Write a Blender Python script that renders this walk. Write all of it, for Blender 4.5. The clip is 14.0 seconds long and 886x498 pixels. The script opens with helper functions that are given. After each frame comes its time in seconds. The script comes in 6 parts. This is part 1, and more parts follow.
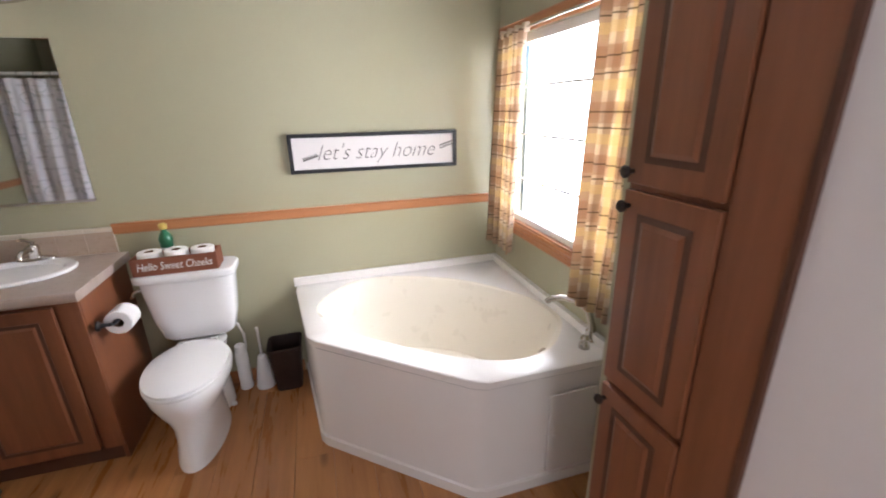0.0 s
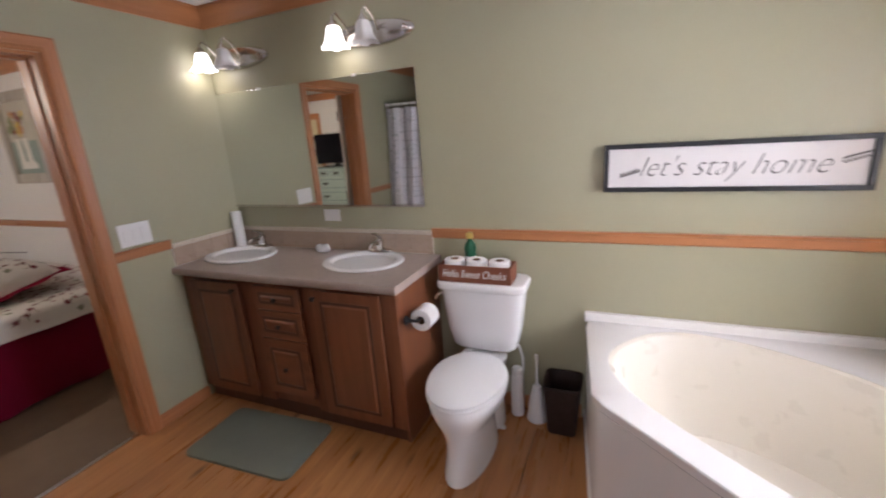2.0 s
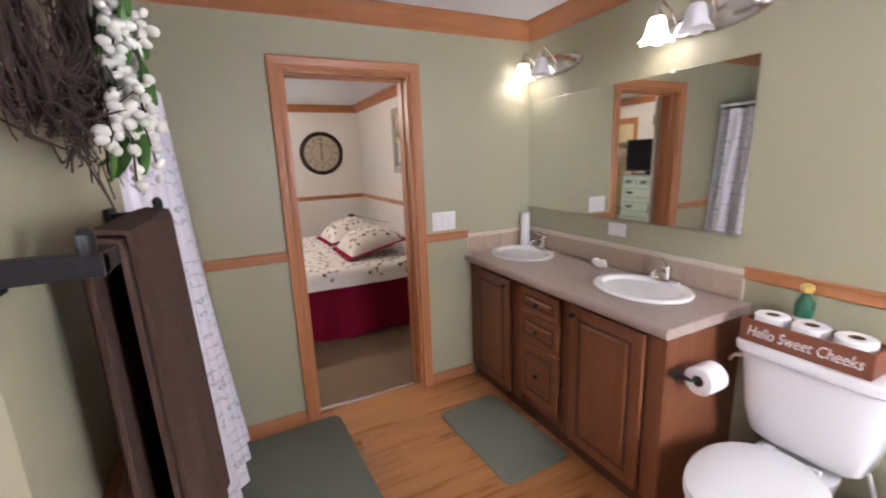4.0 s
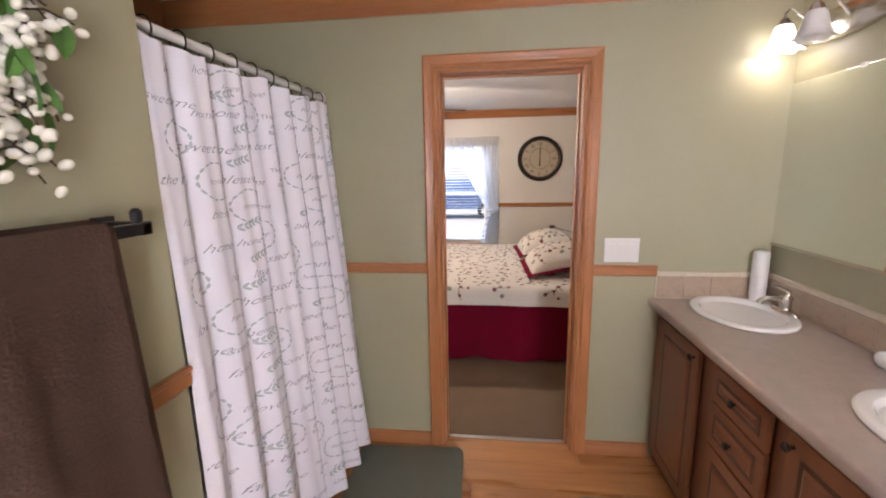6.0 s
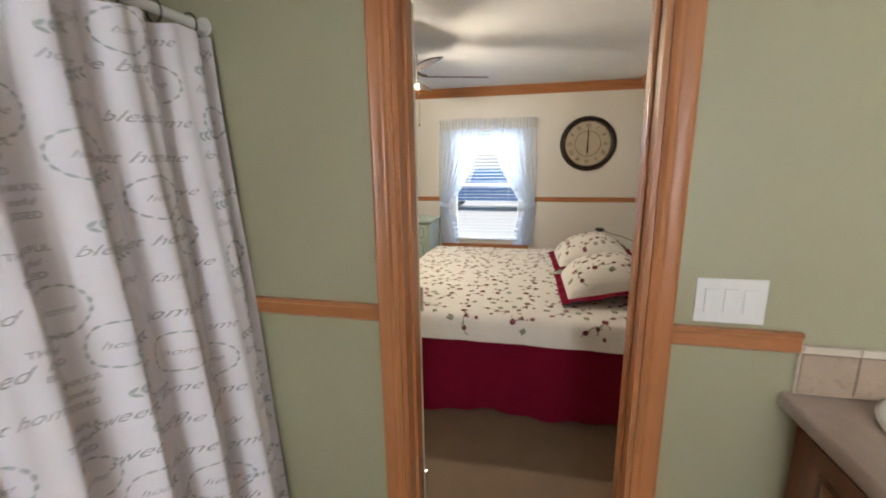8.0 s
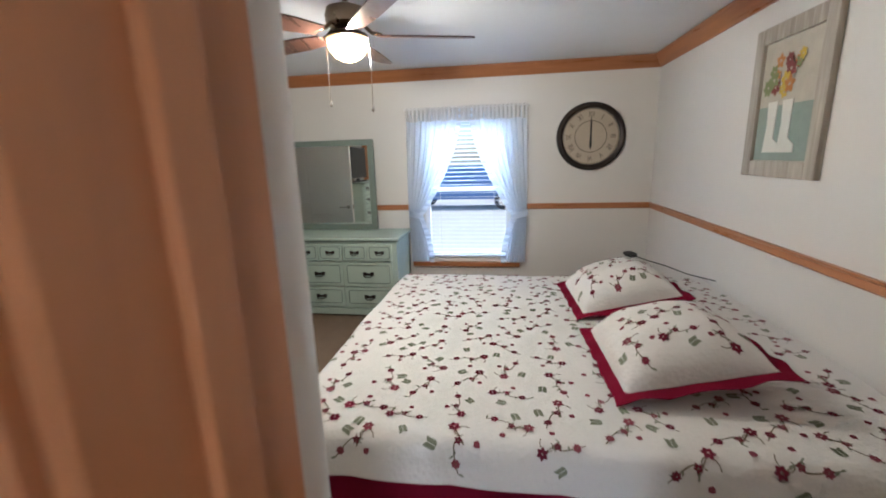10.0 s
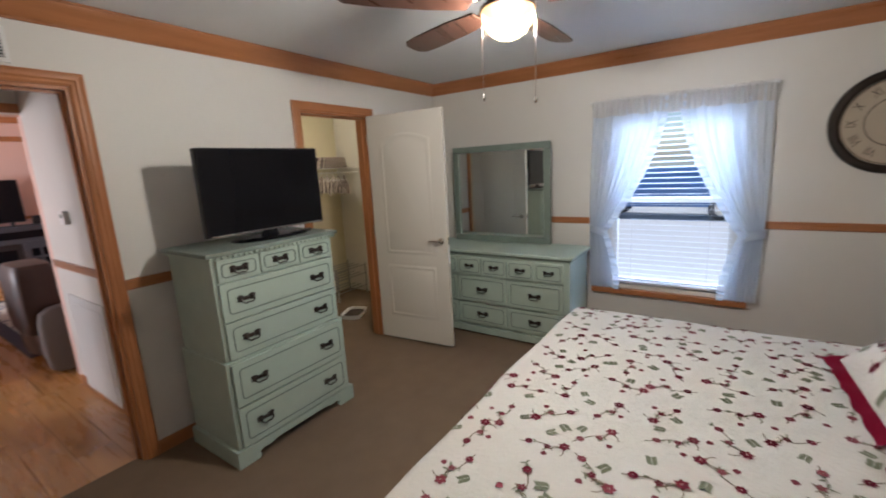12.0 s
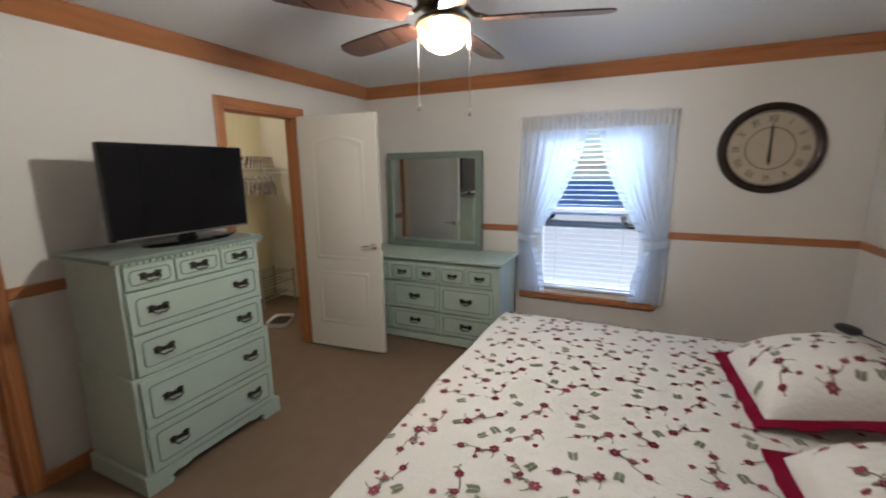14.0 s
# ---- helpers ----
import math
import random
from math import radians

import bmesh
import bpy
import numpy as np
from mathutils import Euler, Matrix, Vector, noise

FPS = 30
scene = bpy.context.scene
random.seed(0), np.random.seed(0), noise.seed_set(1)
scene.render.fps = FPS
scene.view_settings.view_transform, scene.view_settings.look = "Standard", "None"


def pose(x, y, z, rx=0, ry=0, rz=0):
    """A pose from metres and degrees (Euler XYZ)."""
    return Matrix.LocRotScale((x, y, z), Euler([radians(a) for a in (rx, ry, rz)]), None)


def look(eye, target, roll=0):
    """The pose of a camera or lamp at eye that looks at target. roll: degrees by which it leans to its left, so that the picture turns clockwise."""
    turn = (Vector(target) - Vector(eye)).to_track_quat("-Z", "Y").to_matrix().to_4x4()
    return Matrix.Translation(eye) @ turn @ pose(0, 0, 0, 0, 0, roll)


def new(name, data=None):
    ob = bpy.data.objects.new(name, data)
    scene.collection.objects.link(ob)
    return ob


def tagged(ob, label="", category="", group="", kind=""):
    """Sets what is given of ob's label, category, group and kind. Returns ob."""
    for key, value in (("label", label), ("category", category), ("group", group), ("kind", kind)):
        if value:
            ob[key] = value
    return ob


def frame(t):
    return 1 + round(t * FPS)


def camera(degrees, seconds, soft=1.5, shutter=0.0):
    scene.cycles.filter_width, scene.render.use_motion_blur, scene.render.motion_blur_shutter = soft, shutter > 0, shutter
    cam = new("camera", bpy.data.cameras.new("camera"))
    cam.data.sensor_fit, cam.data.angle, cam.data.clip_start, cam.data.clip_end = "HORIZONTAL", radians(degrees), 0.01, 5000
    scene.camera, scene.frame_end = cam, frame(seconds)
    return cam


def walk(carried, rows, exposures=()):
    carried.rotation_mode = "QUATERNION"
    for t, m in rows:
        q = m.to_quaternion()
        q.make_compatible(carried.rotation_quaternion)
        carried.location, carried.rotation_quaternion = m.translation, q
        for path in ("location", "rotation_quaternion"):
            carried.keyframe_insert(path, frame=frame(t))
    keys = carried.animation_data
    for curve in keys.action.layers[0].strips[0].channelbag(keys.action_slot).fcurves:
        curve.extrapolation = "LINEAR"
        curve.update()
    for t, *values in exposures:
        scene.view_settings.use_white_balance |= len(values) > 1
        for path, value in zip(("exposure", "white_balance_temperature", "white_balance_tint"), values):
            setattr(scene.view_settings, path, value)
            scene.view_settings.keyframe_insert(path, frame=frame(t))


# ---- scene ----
cam = camera(93.6, 14.0, 1.9, 0.4)
PATH = [
    (0, (0.511, 0.552, 1.576), (1.042, 2.369, 0.93), -1.3),
    (0.5, (0.548, 0.682, 1.561), (0.833, 2.554, 0.916), -2.5),
    (1, (0.574, 0.819, 1.57), (0.483, 2.726, 0.973), -3.4),
    (1.5, (0.525, 0.888, 1.558), (0.098, 2.759, 0.997), -3.9),
    (2, (0.442, 0.917, 1.542), (-0.334, 2.685, 1.022), -4.0),
    (2.5, (0.429, 1.01, 1.542), (-0.71, 2.579, 1.051), -3.9),
    (3, (0.433, 1.084, 1.544), (-0.962, 2.435, 1.066), -3.5),
    (3.5, (0.447, 1.091, 1.547), (-1.155, 2.196, 1.088), -3.1),
    (4, (0.431, 1.1, 1.546), (-1.323, 1.96, 1.12), -2.2),
    (4.2, (0.406, 1.116, 1.551), (-1.394, 1.876, 1.127), -2.2),
    (6.3, (0.032, 1.684, 1.554), (-1.909, 1.397, 1.168), -0.9),
    (6.5, (-0.05, 1.664, 1.558), (-1.986, 1.363, 1.158), -0.9),
    (7, (-0.28, 1.702, 1.555), (-2.191, 1.301, 1.119), -1.0),
    (7.5, (-0.534, 1.771, 1.548), (-2.435, 1.343, 1.1), -0.9),
    (8, (-0.813, 1.803, 1.515), (-2.72, 1.365, 1.098), -0.8),
    (8.2, (-0.928, 1.775, 1.507), (-2.838, 1.355, 1.085), -0.9),
    (10.3, (-2.006, 1.57, 1.55), (-3.934, 1.265, 1.113), -1.7),
    (10.5, (-2.085, 1.571, 1.546), (-4.013, 1.241, 1.128), -1.8),
    (11, (-2.285, 1.558, 1.552), (-4.181, 1.045, 1.173), -2.9),
    (11.5, (-2.386, 1.542, 1.564), (-4.163, 0.71, 1.175), -3.3),
    (12, (-2.435, 1.52, 1.553), (-4.052, 0.408, 1.166), -3.0),
    (12.5, (-2.439, 1.483, 1.561), (-3.925, 0.202, 1.169), -2.2),
    (13, (-2.425, 1.463, 1.553), (-3.885, 0.15, 1.17), -1.5),
    (13.5, (-2.422, 1.48, 1.552), (-4.032, 0.353, 1.178), -0.7),
    (14, (-2.422, 1.517, 1.572), (-4.202, 0.687, 1.193), -0.7),
]
walk(cam, [(t, look(eye, target, roll)) for t, eye, target, roll in PATH], [(0.0, 0.22, 6200, 14), (1.0, -0.08, 6150, 17), (2.0, -0.1, 6150, 19), (3.0, 0.25, 6150, 19), (4.2, 0.55, 6100, 19), (6.3, 0.55, 6650, 20), (7.2, 0.38, 6400, 11), (8.2, 0.4, 6500, 6), (10.4, 0.38, 5350, 8), (11.0, 0.18, 5350, 8), (12.0, 0.02, 5600, 10), (14.0, -0.03, 5600, 9)])

# ---- world and light ----
world = bpy.data.worlds.new("world")
scene.world = world
world.use_nodes = True
wn = world.node_tree.nodes
sky = wn.new("ShaderNodeTexSky")
sky.sky_type, sky.sun_disc = "NISHITA", False
sky.sun_elevation, sky.sun_rotation = radians(48), radians(187)
wn["Background"].inputs[1].default_value = 0.12
world.node_tree.links.new(sky.outputs[0], wn["Background"].inputs[0])


def lamp(name, kind, m, power, colour=(1, 1, 1), size=0.1, size_y=None):
    data = bpy.data.lights.new(name, kind)
    data.energy, data.color = power, colour
    if kind == "AREA":
        data.shape, data.size, data.size_y = "RECTANGLE", size, size_y or size
    elif kind == "POINT":
        data.shadow_soft_size = size
    ob = new(name, data)
    ob.matrix_world = m
    return ob


sun = lamp("sun", "SUN", look((0, 0, 20), (1.2, 9.0, 10)), 3.5, (1, 0.95, 0.88))
sun.data.angle = radians(0.5)
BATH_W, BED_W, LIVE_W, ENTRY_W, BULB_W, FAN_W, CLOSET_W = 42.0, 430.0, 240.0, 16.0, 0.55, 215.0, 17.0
lamp("bath_window_light", "AREA", look((1.74, 2.33, 1.42), (0.0, 2.33, 1.42)), BATH_W, (0.95, 0.97, 1.0), 1.14, 1.0)
lamp("bedroom_window_light", "AREA", look((-7.7, 1.15, 3.3), (-6.2, 1.15, 1.5)), BED_W, (0.80, 0.90, 1.0), 3.0, 1.6)
# Entry lamp: an added, unseen fill that brightens the entry wall and linen cabinet.
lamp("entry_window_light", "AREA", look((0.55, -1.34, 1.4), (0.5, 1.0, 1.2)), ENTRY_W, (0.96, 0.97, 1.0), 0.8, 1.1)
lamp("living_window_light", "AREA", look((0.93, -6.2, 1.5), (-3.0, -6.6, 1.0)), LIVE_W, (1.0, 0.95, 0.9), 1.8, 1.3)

# ---- materials ----


class Nodes:
    """A principled material and short ways to add nodes to it."""

    def __init__(self, name, rough=0.5, metal=0.0):
        self.m = bpy.data.materials.new(name)
        self.m.use_nodes = True
        self.t = self.m.node_tree
        self.b = self.t.nodes["Principled BSDF"]
        self.b.inputs["Roughness"].default_value = rough
        self.b.inputs["Metallic"].default_value = metal
        self.co = self.add("ShaderNodeTexCoord").outputs["Object"]

    def add(self, kind, **inputs):
        n = self.t.nodes.new(kind)
        for key, value in inputs.items():
            self.put(n.inputs[key.replace("_", " ")], value)
        return n

    def put(self, socket, value):
        if isinstance(value, bpy.types.NodeSocket):
            self.t.links.new(value, socket)
        else:
            socket.default_value = value

    def stretch(self, x, y, z, offset=None):
        n = self.add("ShaderNodeMapping", Vector=self.co, Scale=(x, y, z))
        if offset is not None:
            self.put(n.inputs["Location"], offset)
        return n.outputs[0]

    def noise(self, scale, at=None, detail=4.0, rough=0.55):
        return self.add("ShaderNodeTexNoise", Vector=at or self.co, Scale=scale, Detail=detail, Roughness=rough).outputs[0]

    def ramp(self, fac, *stops):
        n = self.add("ShaderNodeValToRGB", Fac=fac)
        while len(n.color_ramp.elements) < len(stops):
            n.color_ramp.elements.new(0.5)
        for e, (p, c) in zip(n.color_ramp.elements, stops):
            e.position, e.color = p, (*c, 1) if len(c) == 3 else c
        return n.outputs[0]

    def mix(self, fac, a, b, blend="MIX"):
        n = self.t.nodes.new("ShaderNodeMix")
        n.data_type, n.blend_type = "RGBA", blend
        for socket, value in ((n.inputs[0], fac), (n.inputs[6], a), (n.inputs[7], b)):
            self.put(socket, (*value, 1) if isinstance(value, tuple) and len(value) == 3 else value)
        return n.outputs[2]

    def maths(self, op, a, b=0.0):
        n = self.t.nodes.new("ShaderNodeMath")
        n.operation = op
        self.put(n.inputs[0], a), self.put(n.inputs[1], b)
        return n.outputs[0]

    def colour(self, value):
        self.put(self.b.inputs["Base Color"], (*value, 1) if isinstance(value, tuple) else value)
        return self

    def rough(self, value):
        self.put(self.b.inputs["Roughness"], value)
        return self

    def bump(self, height, strength=0.2, distance=0.002):
        n = self.add("ShaderNodeBump", Height=height, Strength=strength, Distance=distance)
        self.put(self.b.inputs["Normal"], n.outputs[0])
        return self


def scaled(c, k):
    return tuple(min(1.0, v * k) for v in c)


def plain(name, c, rough=0.5, metal=0.0, vary=0.06, scale=6.0, bump=0.0, bump_scale=200.0):
    """Paint, plastic, ceramic or metal with soft uneven tone and fine relief."""
    n = Nodes(name, rough, metal)
    tone = n.mix(n.noise(scale), scaled(c, 1 - vary), scaled(c, 1 + vary))
    n.colour(n.mix(n.maths("MULTIPLY", n.noise(scale * 14), 0.35), tone, scaled(c, 1 - 2 * vary)))
    n.rough(n.ramp(n.noise(scale * 5), (0.3, (rough * 0.85,) * 3), (0.7, (min(1, rough * 1.15),) * 3)))
    if bump:
        n.bump(n.noise(bump_scale), bump)
    return n.m


def wood(name, dark, light, axis="x", rough=0.35, grain=1.0, knots=0.0):
    """Grain that runs along one axis of the piece; each piece is shifted and toned by its own chance number."""
    n = Nodes(name, rough)
    r = n.add("ShaderNodeObjectInfo").outputs["Random"]
    shift = n.add("ShaderNodeCombineXYZ", X=n.maths("MULTIPLY", r, 37.0), Y=n.maths("MULTIPLY", r, 11.0), Z=n.maths("MULTIPLY", r, 23.0)).outputs[0]
    s = {"x": (1.2, 14, 14), "y": (14, 1.2, 14), "z": (14, 14, 1.2)}[axis]
    at = n.stretch(*[v * grain for v in s], offset=shift)
    wide = n.noise(1.6, at, 5.0, 0.6)
    fine = n.noise(9.0, at, 3.0, 0.7)
    c = n.ramp(wide, (0.28, dark), (0.52, tuple((a + b) / 2 for a, b in zip(dark, light))), (0.75, light))
    c = n.mix(n.maths("MULTIPLY", fine, 0.3), c, scaled(dark, 0.75))
    c = n.mix(n.maths("MULTIPLY", r, 0.25), c, scaled(light, 1.12))
    if knots:
        k = n.add("ShaderNodeTexVoronoi", Vector=n.stretch(*[(2.2 if a == axis else 6.0) for a in "xyz"], offset=shift), Scale=1.0).outputs["Distance"]
        c = n.mix(n.ramp(k, (0.03, (knots,) * 3), (0.16, (0, 0, 0))), c, scaled(dark, 0.35))
    n.colour(c).bump(fine, 0.08)
    n.rough(n.ramp(wide, (0.3, (rough * 0.8,) * 3), (0.7, (min(1.0, rough * 1.25),) * 3)))
    return n.m


def fabric(name, c, rough=0.95, vary=0.12, weave=900.0, fuzz=0.35):
    n = Nodes(name, rough)
    tone = n.mix(n.noise(7.0), scaled(c, 1 - vary), scaled(c, 1 + vary))
    n.colour(n.mix(n.maths("MULTIPLY", n.noise(weave / 4), 0.6), tone, scaled(c, 1 - 2.2 * vary)))
    n.bump(n.noise(weave / 3), fuzz, 0.003)
    n.b.inputs["Specular IOR Level"].default_value = 0.1
    return n.m


GREEN = plain("sage_green_wall_paint", (0.375, 0.355, 0.238), 0.42, vary=0.035, scale=1.3, bump=0.12, bump_scale=160)
CREAM = plain("cream_wall_paint", (0.70, 0.67, 0.63), 0.6, vary=0.03, scale=1.2, bump=0.1, bump_scale=160)
CLOSET = plain("yellowish_cream_paint", (0.66, 0.60, 0.43), 0.65, vary=0.03, scale=1.2, bump=0.1)
PEACH = plain("peach_wall_paint", (0.74, 0.50, 0.42), 0.65, vary=0.03, scale=1.2, bump=0.1)
ENTRY = plain("white_entry_wall_paint", (0.70, 0.66, 0.65), 0.55, vary=0.02, scale=1.2, bump=0.06)
CEILING = plain("white_ceiling_paint", (0.76, 0.76, 0.77), 0.8, vary=0.03, scale=3.0, bump=0.3, bump_scale=90)
TRIM_X = wood("honey_oak_trim_along_x", (0.34, 0.128, 0.046), (0.50, 0.212, 0.086), "x", 0.33)
TRIM_Y = wood("honey_oak_trim_along_y", (0.34, 0.128, 0.046), (0.50, 0.212, 0.086), "y", 0.33)
TRIM_Z = wood("honey_oak_trim_upright", (0.34, 0.128, 0.046), (0.50, 0.212, 0.086), "z", 0.33)
CHERRY_X = wood("reddish_cabinet_wood_along_x", (0.135, 0.046, 0.020), (0.265, 0.098, 0.044), "x", 0.36, 0.8)
CHERRY_Y = wood("reddish_cabinet_wood_along_y", (0.135, 0.046, 0.020), (0.265, 0.098, 0.044), "y", 0.36, 0.8)
CHERRY_Z = wood("reddish_cabinet_wood_upright", (0.135, 0.046, 0.020), (0.265, 0.098, 0.044), "z", 0.36, 0.8)
# Glaze of the door grooves; on the toe kick it paints in shade.
DARK_BROWN = plain("dark_glaze_and_toe_shade", (0.090, 0.034, 0.018), 0.5)
PLANK = wood("honey_plank_floor", (0.30, 0.115, 0.036), (0.56, 0.265, 0.098), "y", 0.30, 0.7, 0.8)
HALLPLANK = wood("golden_plank_floor", (0.44, 0.205, 0.062), (0.56, 0.29, 0.10), "y", 0.28, 0.7, 0.5)
SEAM = plain("dark_floor_seam", (0.12, 0.055, 0.02), 0.7)
CARPET = fabric("taupe_carpet", (0.215, 0.152, 0.105), vary=0.16, weave=700, fuzz=0.8)
WHITE = plain("white_gloss_ceramic", (0.80, 0.79, 0.78), 0.12, vary=0.012, scale=2)
ACRYLIC = plain("white_acrylic", (0.80, 0.77, 0.74), 0.16, vary=0.015, scale=2)
CREAM_BASIN = plain("cream_acrylic", (0.76, 0.70, 0.60), 0.3, vary=0.02, scale=2)
WHITE_PAINT = plain("white_door_paint", (0.72, 0.69, 0.63), 0.4, vary=0.02, scale=3, bump=0.06)
PLASTIC = plain("white_plastic", (0.76, 0.75, 0.74), 0.35, vary=0.02)
BLACK = plain("black_iron", (0.018, 0.018, 0.02), 0.42, 0.3)
DARK = plain("dark_brown_plastic", (0.035, 0.02, 0.016), 0.5, vary=0.2)
CHROME = plain("brushed_nickel", (0.62, 0.59, 0.55), 0.22, 1.0, 0.05)
BRONZE = plain("dark_bronze", (0.05, 0.04, 0.035), 0.38, 0.8, 0.15, 40)
MIRROR = Nodes("mirror_silver", 0.02, 1.0).colour((0.86, 0.88, 0.87)).m
COUNTER = plain("mottled_taupe_laminate", (0.42, 0.335, 0.29), 0.32, vary=0.16, scale=22)
TILE = plain("beige_ceramic_tile", (0.43, 0.32, 0.24), 0.3, vary=0.14, scale=11, bump=0.08, bump_scale=60)
GROUT = plain("pale_grout", (0.62, 0.55, 0.46), 0.85)
MINT = plain("pale_mint_painted_wood", (0.43, 0.52, 0.45), 0.42, vary=0.09, scale=9, bump=0.1, bump_scale=70)
MINT_DARK = plain("grey_green_worn_paint", (0.20, 0.245, 0.215), 0.5, vary=0.2, scale=20)
RUG = fabric("grey_green_bath_mat", (0.185, 0.195, 0.155), vary=0.12, weave=600, fuzz=0.9)
BURGUNDY = fabric("burgundy_cloth", (0.17, 0.005, 0.024), vary=0.15)
TOWEL = fabric("brown_terry_towel", (0.085, 0.05, 0.038), vary=0.2, weave=500, fuzz=0.9)
PAPER = fabric("white_tissue_paper", (0.80, 0.78, 0.76), vary=0.03)
BLACKGLOSS = plain("glossy_black_screen", (0.005, 0.005, 0.007), 0.12, vary=0.0)
BLACKGLOSS.node_tree.nodes["Principled BSDF"].inputs["Specular IOR Level"].default_value = 0.2
CARD = plain("brown_cardboard", (0.20, 0.11, 0.06), 0.9)


def glass(name, c=(1, 1, 1), rough=0.0):
    n = Nodes(name, rough)
    n.colour(c)
    n.b.inputs["Transmission Weight"].default_value = 1.0
    n.b.inputs["IOR"].default_value = 1.1
    return n.m


GLASS = glass("window_glass")


def glow(name, c, strength):
    n = Nodes(name, 0.5)
    n.colour(c)
    n.put(n.b.inputs["Emission Color"], (*c, 1))
    n.b.inputs["Emission Strength"].default_value = strength
    return n.m


def sheer(name, c, clear, through_cloth=0.55):
    """Thin cloth: part of the light goes straight through, part is scattered through it."""
    n = Nodes(name, 0.9)
    n.colour(c)
    out = n.t.nodes["Material Output"]
    soft = n.add("ShaderNodeBsdfTranslucent", Color=(*c, 1))
    a = n.add("ShaderNodeMixShader", Fac=through_cloth)
    n.put(a.inputs[1], n.b.outputs[0]), n.put(a.inputs[2], soft.outputs[0])
    b = n.add("ShaderNodeMixShader", Fac=clear)
    n.put(b.inputs[1], a.outputs[0]), n.put(b.inputs[2], n.add("ShaderNodeBsdfTransparent").outputs[0])
    n.put(out.inputs[0], b.outputs[0])
    return n


SHEER = sheer("white_sheer_voile", (0.84, 0.89, 0.97), 0.07).m
SLAT = sheer("thin_white_vinyl_slat", (0.86, 0.89, 0.94), 0.0, 0.8).m

# ---- shapes ----


def finish(bm, name, mat, parent=None, label="", smooth=True, bevel=0.0):
    me = bpy.data.meshes.new(name)
    if bevel:
        bmesh.ops.bevel(bm, geom=[e for e in bm.edges if len(e.link_faces) == 2 and e.calc_face_angle(0) > 0.6], offset=bevel, segments=2, affect="EDGES", profile=0.6)
    bmesh.ops.recalc_face_normals(bm, faces=bm.faces)
    if smooth:
        for f in bm.faces:
            f.smooth = not bevel or min(e.calc_length() for e in f.edges) < 3 * bevel
        for e in bm.edges:
            e.smooth = len(e.link_faces) == 2 and e.calc_face_angle(0) < 0.6
    bm.to_mesh(me)
    bm.free()
    for m in mat if isinstance(mat, (list, tuple)) else [mat]:
        me.materials.append(m)
    ob = new(name, me)
    if parent:
        ob.parent = parent
    if label:
        ob["label"] = label
    return ob


def part(name, bm, mat, parent, label="", bevel=0.0, smooth=True):
    return finish(bm, name, mat, parent, label, smooth, bevel)


def thing(name, m, label, category, group=""):
    ob = new(name)
    ob.empty_display_size = 0.1
    ob.matrix_world = m
    return tagged(ob, label, category, group)


def box(x0, x1, y0, y1, z0, z1, bm=None):
    bm = bm or bmesh.new()
    m = Matrix.Translation(((x0 + x1) / 2, (y0 + y1) / 2, (z0 + z1) / 2)) @ Matrix.Diagonal((abs(x1 - x0), abs(y1 - y0), abs(z1 - z0), 1))
    bmesh.ops.create_cube(bm, size=1.0, matrix=m)
    return bm


def loft(rings, bm=None, caps=True, closed=True):
    """Skin between rings of points that have the same count."""
    bm = bm or bmesh.new()
    vs = [[bm.verts.new(p) for p in ring] for ring in rings]
    n = len(vs[0])
    for a, b in zip(vs, vs[1:]):
        for i in range(n if closed else n - 1):
            j = (i + 1) % n
            bm.faces.new((a[i], a[j], b[j], b[i]))
    if caps and closed:
        bm.faces.new(vs[0][::-1]), bm.faces.new(vs[-1])
    return bm


def ring(cx, cy, z, rx, ry, n=24, power=2.0):
    out = []
    for i in range(n):
        a = 2 * math.pi * i / n
        c, s = math.cos(a), math.sin(a)
        out.append((cx + rx * math.copysign(abs(c) ** (2 / power), c), cy + ry * math.copysign(abs(s) ** (2 / power), s), z))
    return out


def lathe(profile, n=24, bm=None, caps=True):
    """A turned shape about z from (radius, height) pairs."""
    return loft([ring(0, 0, z, max(r, 1e-4), max(r, 1e-4), n) for r, z in profile], bm, caps)


def tube(points, radius, n=8, bm=None, taper=None):
    """A round bar along a line of points."""
    bm = bm or bmesh.new()
    pts = [Vector(p) for p in points]
    rings, last = [], None
    for i, p in enumerate(pts):
        d = (pts[min(i + 1, len(pts) - 1)] - pts[max(i - 1, 0)]).normalized()
        side = last - d * last.dot(d) if last is not None else d.orthogonal()
        side = side.normalized() if side.length > 1e-6 else d.orthogonal().normalized()
        last = side
        up = d.cross(side)
        r = radius * (taper[i] if taper else 1)
        rings.append([p + (side * math.cos(2 * math.pi * k / n) + up * math.sin(2 * math.pi * k / n)) * r for k in range(n)])
    return loft(rings, bm)


def moved(bm, m):
    bmesh.ops.transform(bm, matrix=m, verts=bm.verts)
    return bm


def sweep(profile, path, bm=None, flip=False):
    """A moulding: the (out, up) profile carried along a level path; out is to the path's left. Mitred at its corners."""
    bm = bm or bmesh.new()
    pts = [Vector(p) for p in path]
    rings = []
    for i, p in enumerate(pts):
        a = (p - pts[i - 1]).normalized() if i else None
        b = (pts[i + 1] - p).normalized() if i + 1 < len(pts) else None
        na = Vector((-a.y, a.x, 0)) if a else None
        nb = Vector((-b.y, b.x, 0)) if b else None
        if na and nb:
            out = (na + nb).normalized()
            out /= max(0.2, out.dot(na))
        else:
            out = na or nb
        rings.append([p + out * o + Vector((0, 0, u)) for o, u in profile])
    return loft(rings, bm)


